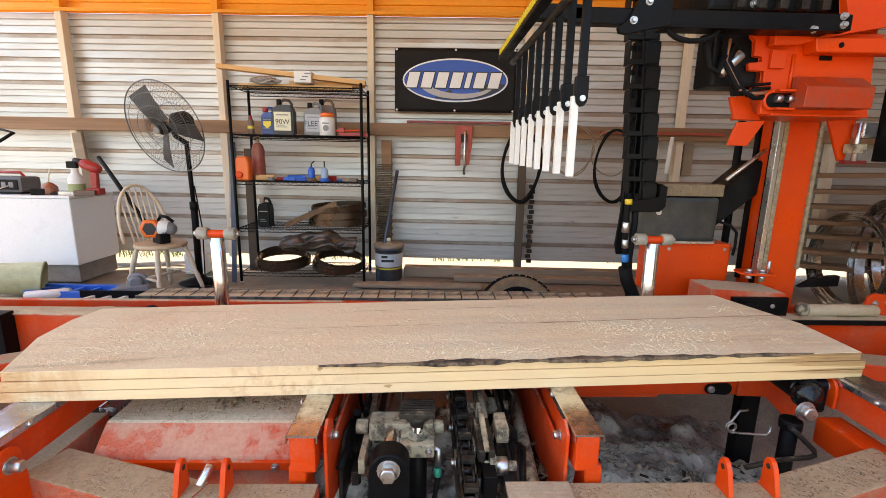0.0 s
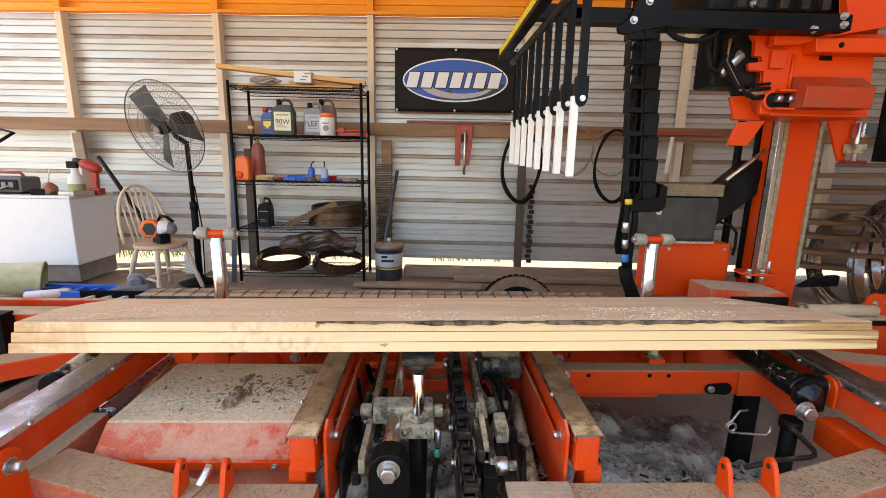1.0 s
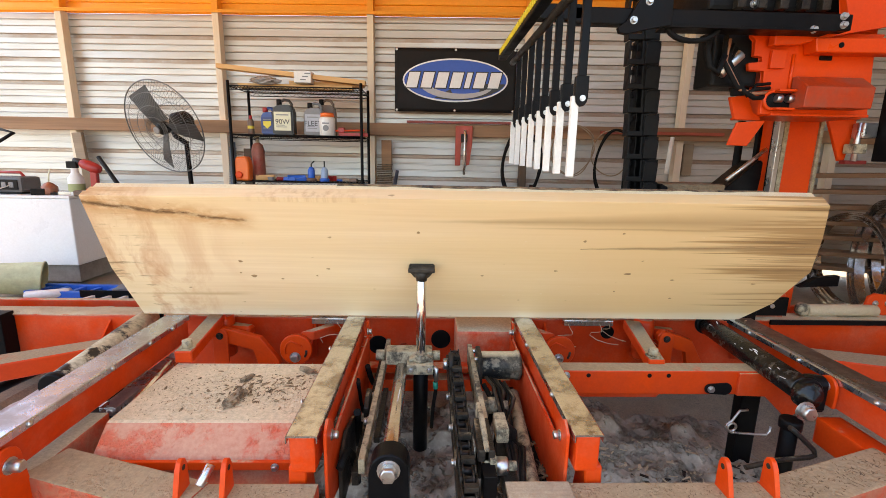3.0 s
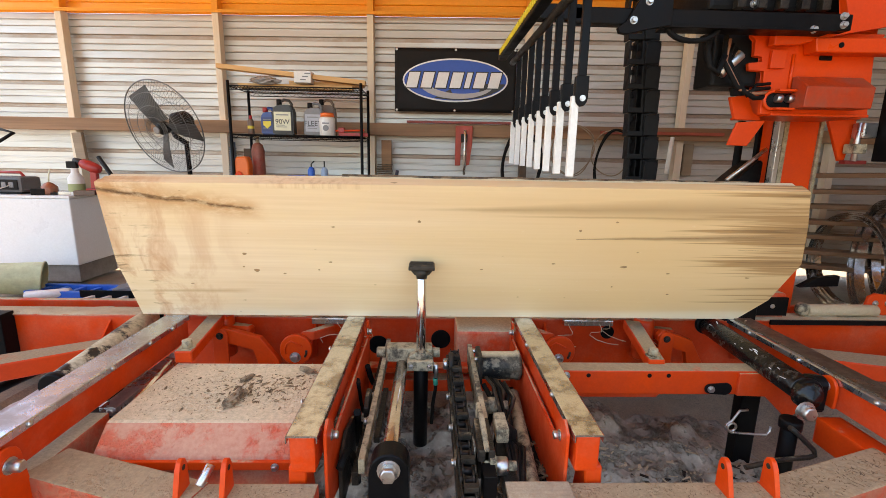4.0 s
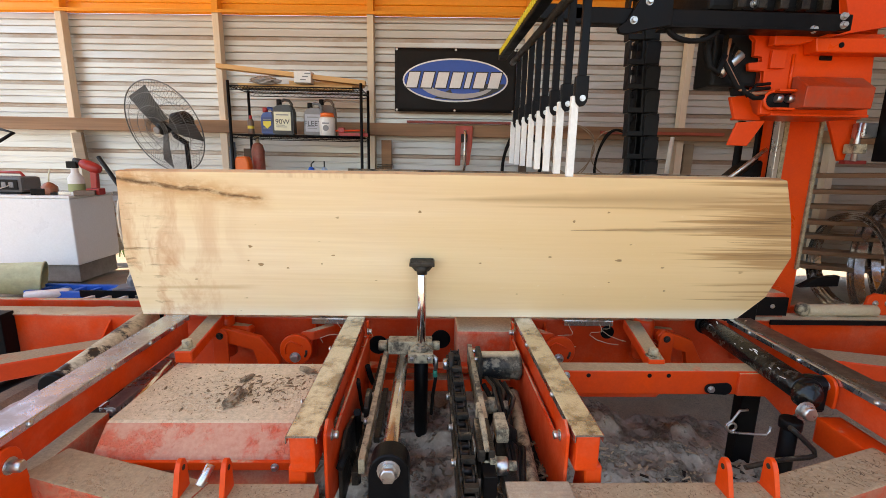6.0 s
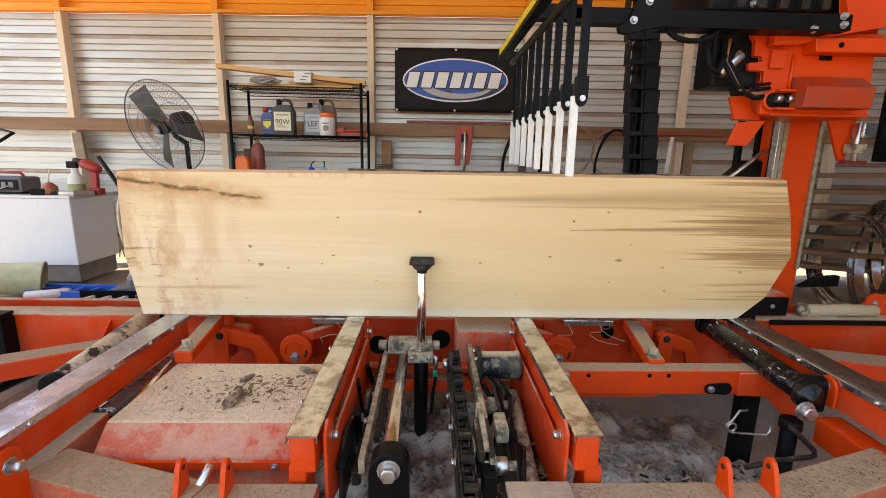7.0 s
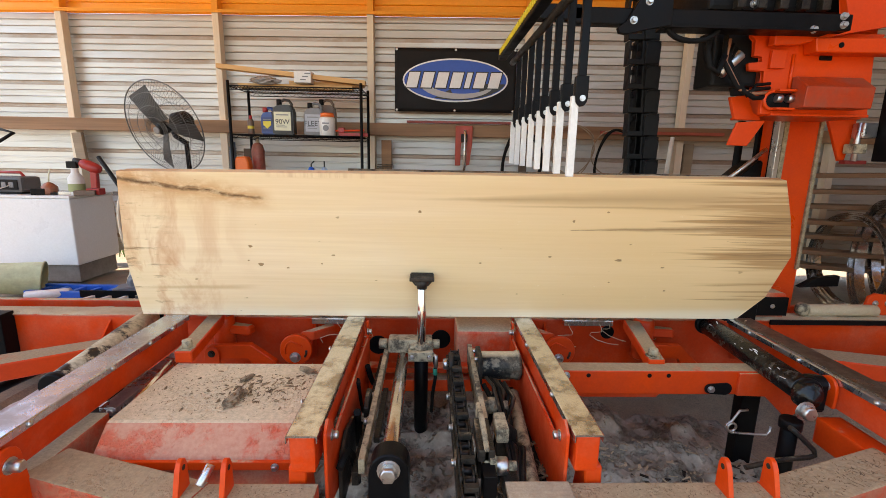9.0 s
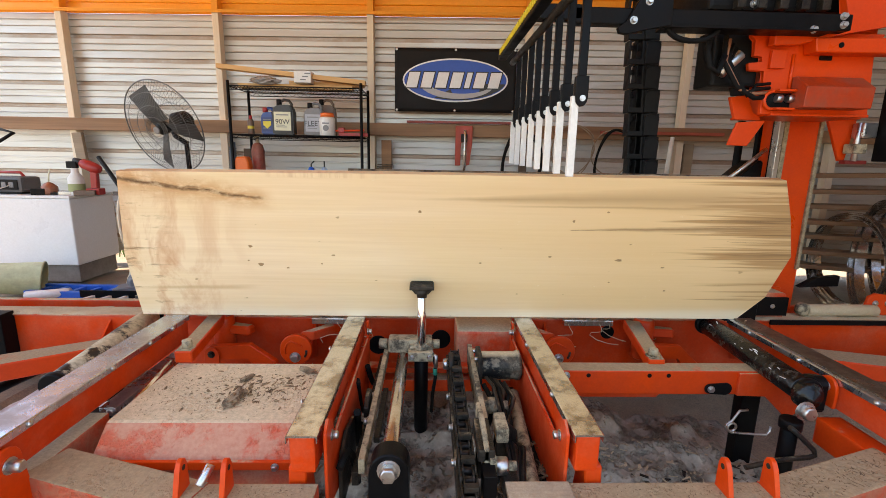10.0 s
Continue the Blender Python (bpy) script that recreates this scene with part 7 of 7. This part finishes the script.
part("intake", lathe(B(), [(0.085, -0.06), (0.105, -0.04), (0.115, 0.05), (0.09, 0.06)], 6, frame_from((-0.07, -0.06, 0.17), (0.15, -0.30, 0.17))[0]), ORANGE_PL, blw)
part("intake_grille", lathe(B(), [(0.075, 0.061), (0.07, 0.064)], 6, frame_from((-0.07, -0.06, 0.17), (0.15, -0.30, 0.17))[0]), INK, blw)
part("grip", tube(B(), [(-0.04, 0, 0.25), (-0.01, 0.02, 0.31), (0.06, 0.05, 0.30), (0.10, 0.10, 0.24)], 0.018, 8), PLASTIC_BLACK, blw)

# ---- white chest and what stands on it ----
chest = thing("white_chest", "white enamelled chest on grey blocks by the wall", "chest", pose(-3.95, 4.36, 0.0))
part("body", box(B(), -1.2, 0.75, -0.26, 0.30, 0.165, 0.775, 0.012), WHITE_PAINT, chest)
part("lid", box(B(), -1.21, 0.757, -0.267, 0.30, 0.777, 0.80, 0.006), WHITE_PAINT, chest)
part("latch", box(B(), 0.33, 0.43, -0.275, -0.255, 0.15, 0.175, 0.006), WHITE_PAINT, chest)
part("plinth", box(B(), -1.0, 0.72, -0.22, 0.28, 0.0, 0.16, 0.006), GREY_BLOCK, chest)
TOP = 0.801
chg = thing("battery_charger", "grey battery charger with a red carry handle on the chest", "charger", pose(-3.86, 4.30, TOP))
part("case", box(B(), -0.19, 0.19, -0.11, 0.11, 0.015, 0.155, 0.03), rub("charcoal_plastic", (0.075, 0.075, 0.08), (0.12, 0.115, 0.11), 0.45, 0, 9, 90, 0.6, 0.05), chg)
part("outlet", box(B(), 0.085, 0.125, -0.121, -0.116, 0.06, 0.11, 0.004), GREY_JUG, chg)
part("outlet", box(B(), 0.02, 0.06, -0.121, -0.116, 0.06, 0.11, 0.004), GREY_JUG, chg)
part("face", box(B(), -0.02, 0.16, -0.117, -0.109, 0.04, 0.13, 0.006), PLASTIC_BLACK, chg)
part("face", box(B(), -0.17, -0.06, -0.117, -0.109, 0.05, 0.12, 0.006), PLASTIC_BLACK, chg)
part("dial", lathe(B(), [(0.012, 0), (0.012, 0.006), (0.008, 0.009)], 16, pose(-0.115, -0.117, 0.085, 90)), ZINC, chg)
part("cord", tube(B(), [(0.10, -0.13, 0.08), (0.06, -0.20, 0.05), (-0.04, -0.25, 0.01), (-0.12, -0.275, -0.10), (-0.20, -0.275, -0.22), (-0.40, -0.275, -0.16)], 0.004, 6), WHITE_PL, chg)
part("carry_handle", tube(B(), [(-0.14, 0, 0.14), (-0.10, 0, 0.19), (0.10, 0, 0.19), (0.14, 0, 0.14)], 0.013, 8), RED, chg)
part("foot", box(B(), -0.17, 0.17, -0.10, 0.10, 0.0, 0.018, 0.004), PLASTIC_BLACK, chg)
oc = thing("oil_can", "copper-coloured oil can with a bent spout on the chest", "oil can", pose(-3.47, 4.24, TOP))
part("can", lathe(B(), [(0.06, 0), (0.065, 0.005), (0.062, 0.07), (0.03, 0.10), (0.012, 0.11)], 20), rub("copper_can", (0.36, 0.15, 0.09), (0.22, 0.09, 0.06), 0.4, 0.5, 10, 80, 0.7, 0.1), oc)
part("spout", tube(B(), [(0, 0, 0.10), (0.01, 0, 0.18), (0.03, 0, 0.23)], 0.006, 8), CREAM, oc)
sb = thing("spray_bottle", "pale plastic spray bottle with a yellow label on the chest", "bottle", pose(-3.23, 4.25, TOP))
part("bottle", lathe(B(), [(0.06, 0), (0.065, 0.008), (0.062, 0.15), (0.03, 0.20), (0.028, 0.24)], 20), WHITE_PL, sb)
part("paper_label", lathe(B(), [(0.0655, 0.03), (0.064, 0.10)], 20, None, False), plain("olive_label", (0.30, 0.33, 0.14), 0.5), sb)
part("trigger_head", box(B(), -0.06, 0.03, -0.02, 0.02, 0.24, 0.30, 0.008), PLASTIC_BLACK, sb)
dr = thing("red_drill", "red cordless drill standing on its battery on the chest", "drill", pose(-3.08, 4.27, TOP))
part("battery", box(B(), -0.06, 0.06, -0.04, 0.04, 0.0, 0.06, 0.008), RED, dr)
part("grip", prism(B(), [(-0.03, 0.05), (0.03, 0.05), (0.04, 0.22), (-0.02, 0.22)], -0.022, 0.022, "y", 0.006), RED, dr)
part("motor_body", lathe(B(), [(0.030, 0), (0.044, 0.02), (0.048, 0.07), (0.046, 0.13), (0.036, 0.17), (0.02, 0.18)], 18, frame_from((-0.10, 0, 0.29), (0.07, 0, 0.22))[0]), RED, dr)
part("chuck", cyl(B(), (-0.16, 0, 0.315), (-0.10, 0, 0.29), 0.022, 14, 0.032), INK, dr)
for i, (x, w, mt) in enumerate(((-3.36, 0.09, PLASTIC_BLACK), (-3.30, 0.05, BRIGHT), (-3.12, 0.08, BROWN_JUG), (-3.52, 0.05, PLASTIC_BLACK))):
    solo("shop_scrap", box(B(), -w, w, -0.03, 0.03, 0, 0.02 + 0.012 * i, 0.006), mt, "small workshop odds and ends lying on the chest", "clutter", pose(x, 4.22 - 0.015 * i, TOP, 0, 0, 10 * i), group="odds and ends")
solo("wall_board", box(B(), -0.05, 0.05, -0.02, 0.02, 0, 0.32, 0.004), OLD_TIMBER, "weathered board end hung beside the stud", "board", WALL @ pose(-3.62, -0.15, 1.06, 0, -4, 0))
solo("long_handle", cyl(B(), (-3.25, 4.60, 1.14), (-2.66, 4.30, 0.50), 0.020, 10), PLASTIC_BLACK, "black long-handled tool leaning by the chest", "tool")
solo("handle_bracket", tube(B(), [(-4.45, 4.85, 1.42), (-4.20, 4.80, 1.36), (-4.40, 4.75, 1.22)], 0.018, 8), BLACK, "black bent steel bracket on the wall", "bracket")

# ---- floor clutter at the left ----
bk = thing("yellow_bucket", "dirty pale yellow bucket lying on its side on the floor", "bucket", pose(-3.42, 3.72, 0.145, 0, 98, 30))
part("shell", lathe(B(), [(0.115, -0.17), (0.12, -0.165), (0.145, 0.16), (0.15, 0.162), (0.15, 0.175), (0.142, 0.175), (0.138, 0.16), (0.112, -0.15), (0.02, -0.15)], 30, None, False), rub("dirty_yellow_plastic", (0.52, 0.52, 0.26), (0.34, 0.31, 0.18), 0.5, 0, 7, 60, 0.8, 0.05), bk)
part("bail", tube(B(), [(0.15, 0, 0.13), (0.19, 0.08, 0.15), (0.20, 0.16, 0.16)], 0.004, 6), ZINC, bk)
bf = thing("vehicle_ramp", "bright blue plastic ramp lying on the floor", "ramp", pose(-2.80, 3.72, 0.0, 0, 0, -3))
part("rail", box(B(), -0.50, 0.42, -0.12, -0.08, 0.0, 0.07, 0.006), BLUE, bf)
part("rail", box(B(), -0.50, 0.42, 0.08, 0.12, 0.0, 0.07, 0.006), BLUE, bf)
for i in range(7):
    part("rung", box(B(), -0.46 + 0.14 * i, -0.42 + 0.14 * i, -0.079, 0.079, 0.02, 0.055, 0.004), BLUE, bf)
gs = thing("grinder_base", "grey metal chop-saw base with a round guard on the floor", "saw", pose(-2.46, 3.70, 0.0, 0, 0, 12))
part("base", prism(B(), [(-0.16, 0), (-0.13, 0.10), (0.13, 0.12), (0.16, 0.0)], -0.08, 0.08, "y", 0.006), GREY_JUG, gs)
part("guard", lathe(B(), [(0.06, 0), (0.08, 0.004), (0.08, 0.03), (0.06, 0.034)], 24, pose(0.03, 0.03, 0.13, 90)), GREY_JUG, gs)
part("guard", lathe(B(), [(0.03, 0), (0.05, 0.004), (0.05, 0.07), (0.03, 0.074)], 20, pose(0.03, 0.02, 0.14, 90)), GREY_JUG, gs)
for x in (-0.05, 0.03):
    part("base_hole", lathe(B(), [(0.016, 0), (0.016, 0.002)], 12, pose(x, -0.0805, 0.05, 90)), INK, gs)
solo("plastic_pipe", cyl(B(), (-3.25, 3.58, 0.04), (-2.95, 3.66, 0.05), 0.038, 14), WHITE_PL, "short dirty white plastic pipe on the floor", "pipe")
solo("white_box", box(B(), -0.10, 0.10, -0.08, 0.08, 0, 0.20, 0.008), WHITE_PAINT, "white plastic tub under the chair by the wall", "tub", pose(-2.35, 4.55, 0.0))
solo("blue_bar", box(B(), -0.2, 0.2, -0.03, 0.03, 0, 0.04, 0.006), BLUE_STEEL, "blue painted bar lying beneath the chair", "bar", pose(-2.15, 3.78, 0.0, 0, 0, 6))

# ---- at the right: standing saw bands, stacked boards, rail fittings ----
for i, (x, y, rd) in enumerate(((3.52, 3.40, 0.46), (3.66, 3.30, 0.52), (3.80, 3.30, 0.55), (3.42, 3.55, 0.40), (3.95, 3.25, 0.55))):
    band_coil("standing_band", x, y, rd + 0.02, rd, 0.05, 4, BAND_BRIGHT, "bright loop of band-saw blade standing on edge", (90, 0, 62 + 7 * i), 1.0, 20 + i)
for i in range(7):
    solo("stacked_board", box(B(), 0, 1.5, -0.10, 0.10, 0, 0.035, 0.003), GIRT, "dark weathered board stacked by the end wall", "board", pose(3.15 + 0.03 * (i % 3), 3.95 - 0.05 * (i % 2), 0.30 + 0.13 * i, 0, 2 - i * 0.6, -12), group="stacked boards")
solo("board_stand", box(B(), -0.05, 0.05, -0.05, 0.05, 0, 1.35, 0.005), POST, "dark upright that holds the stacked boards", "post", pose(3.22, 4.12, 0))
solo("board_stand", box(B(), -0.05, 0.05, -0.05, 0.05, 0, 1.35, 0.005), POST, "dark upright that holds the stacked boards", "post", pose(4.45, 3.85, 0))
mp("rail_ram", cyl(B(), (2.10, 2.335, 0.405), (2.50, 2.335, 0.405), 0.033, 16), SAWDUST, "sawdust-caked hydraulic ram")
mp("rail_ram_eye", lathe(B(), [(0.02, -0.02), (0.036, -0.016), (0.036, 0.016), (0.02, 0.02)], 16, pose(2.08, 2.335, 0.41, 90)), CAST)
mp("ram_bracket", prism(B(), [(2.44, 0.37), (2.46, 0.48), (2.50, 0.50), (2.70, 0.47), (2.70, 0.37)], 2.345, 2.365, "y", 0.003), ORANGE_CLEAN)
for x in (2.50, 2.57):
    mp("bolt", bolt(B(), (x, 2.345, 0.445), (0, -1, 0), 0.012, 0.012), ZINC)
mp("black_guard", prism(B(), [(2.20, 0.48), (2.30, 0.54), (2.44, 0.555), (2.44, 0.49)], 2.52, 2.56, "y", 0.004), BLACK)
mp("black_guard", prism(B(), [(1.58, 0.371), (1.70, 0.465), (1.75, 0.465), (1.75, 0.371)], 2.24, 2.27, "y", 0.003), BLACK)
mp("black_rail", box(B(), 1.85, 5.0, 2.255, 2.268, 0.345, 0.372, 0.002), BLACK)
mp("fender_plate", prism(B(), [(1.86, 0.371), (1.98, 0.50), (2.04, 0.50), (2.04, 0.371)], 2.46, 2.475, "y", 0.003), ORANGE_CLEAN)
bmx = B()
rows_ = []
for i in range(521):
    x = -2.7 + 0.0115 * i
    col = []
    for j in range(9):
        y = 2.268 + 0.0148 * j
        rise = 0.008 + 0.012 * noise.noise((x * 2.4, y * 6, 1)) + 0.007 * noise.noise((x * 9, y * 14, 2)) + 0.003 * noise.noise((x * 40, y * 40, 3))
        col.append(bmx.verts.new((x, y + 0.004 * noise.noise((x * 20, j, 4)), 0.366 + (max(0.0, rise) if 0 < j < 8 else 0))))
    rows_.append(col)
for a_, b_ in zip(rows_, rows_[1:]):
    for j in range(8):
        bmx.faces.new((a_[j], b_[j], b_[j + 1], a_[j + 1])).smooth = True
solo("sawdust_drift", bmx, SAWDUST, "low drift of sawdust lying along the rail", "sawdust", kind="stuff")

# ---- outside the gap: grass ----
bmx = B()
rg = random.Random(3)
for i in range(2600):
    x, y = rg.uniform(-5, 5), 5.25 + abs(rg.gauss(0, 0.5))
    if noise.noise((x * 0.9, y * 0.6, 5)) < 0.02:
        continue
    h, a = rg.uniform(0.05, 0.22), rg.uniform(0, 6.28)
    d = Vector((math.cos(a), math.sin(a), 0)) * 0.006
    p, q = Vector((x, y, -0.02)), Vector((x + rg.uniform(-0.06, 0.06), y + rg.uniform(-0.06, 0.06), h))
    bmx.faces.new([bmx.verts.new(p - d), bmx.verts.new(p + d), bmx.verts.new(q)])
solo("grass", bmx, plain("grass_green", (0.09, 0.17, 0.03), 0.6), "green grass growing outside along the wall", "grass", kind="stuff")


motions()
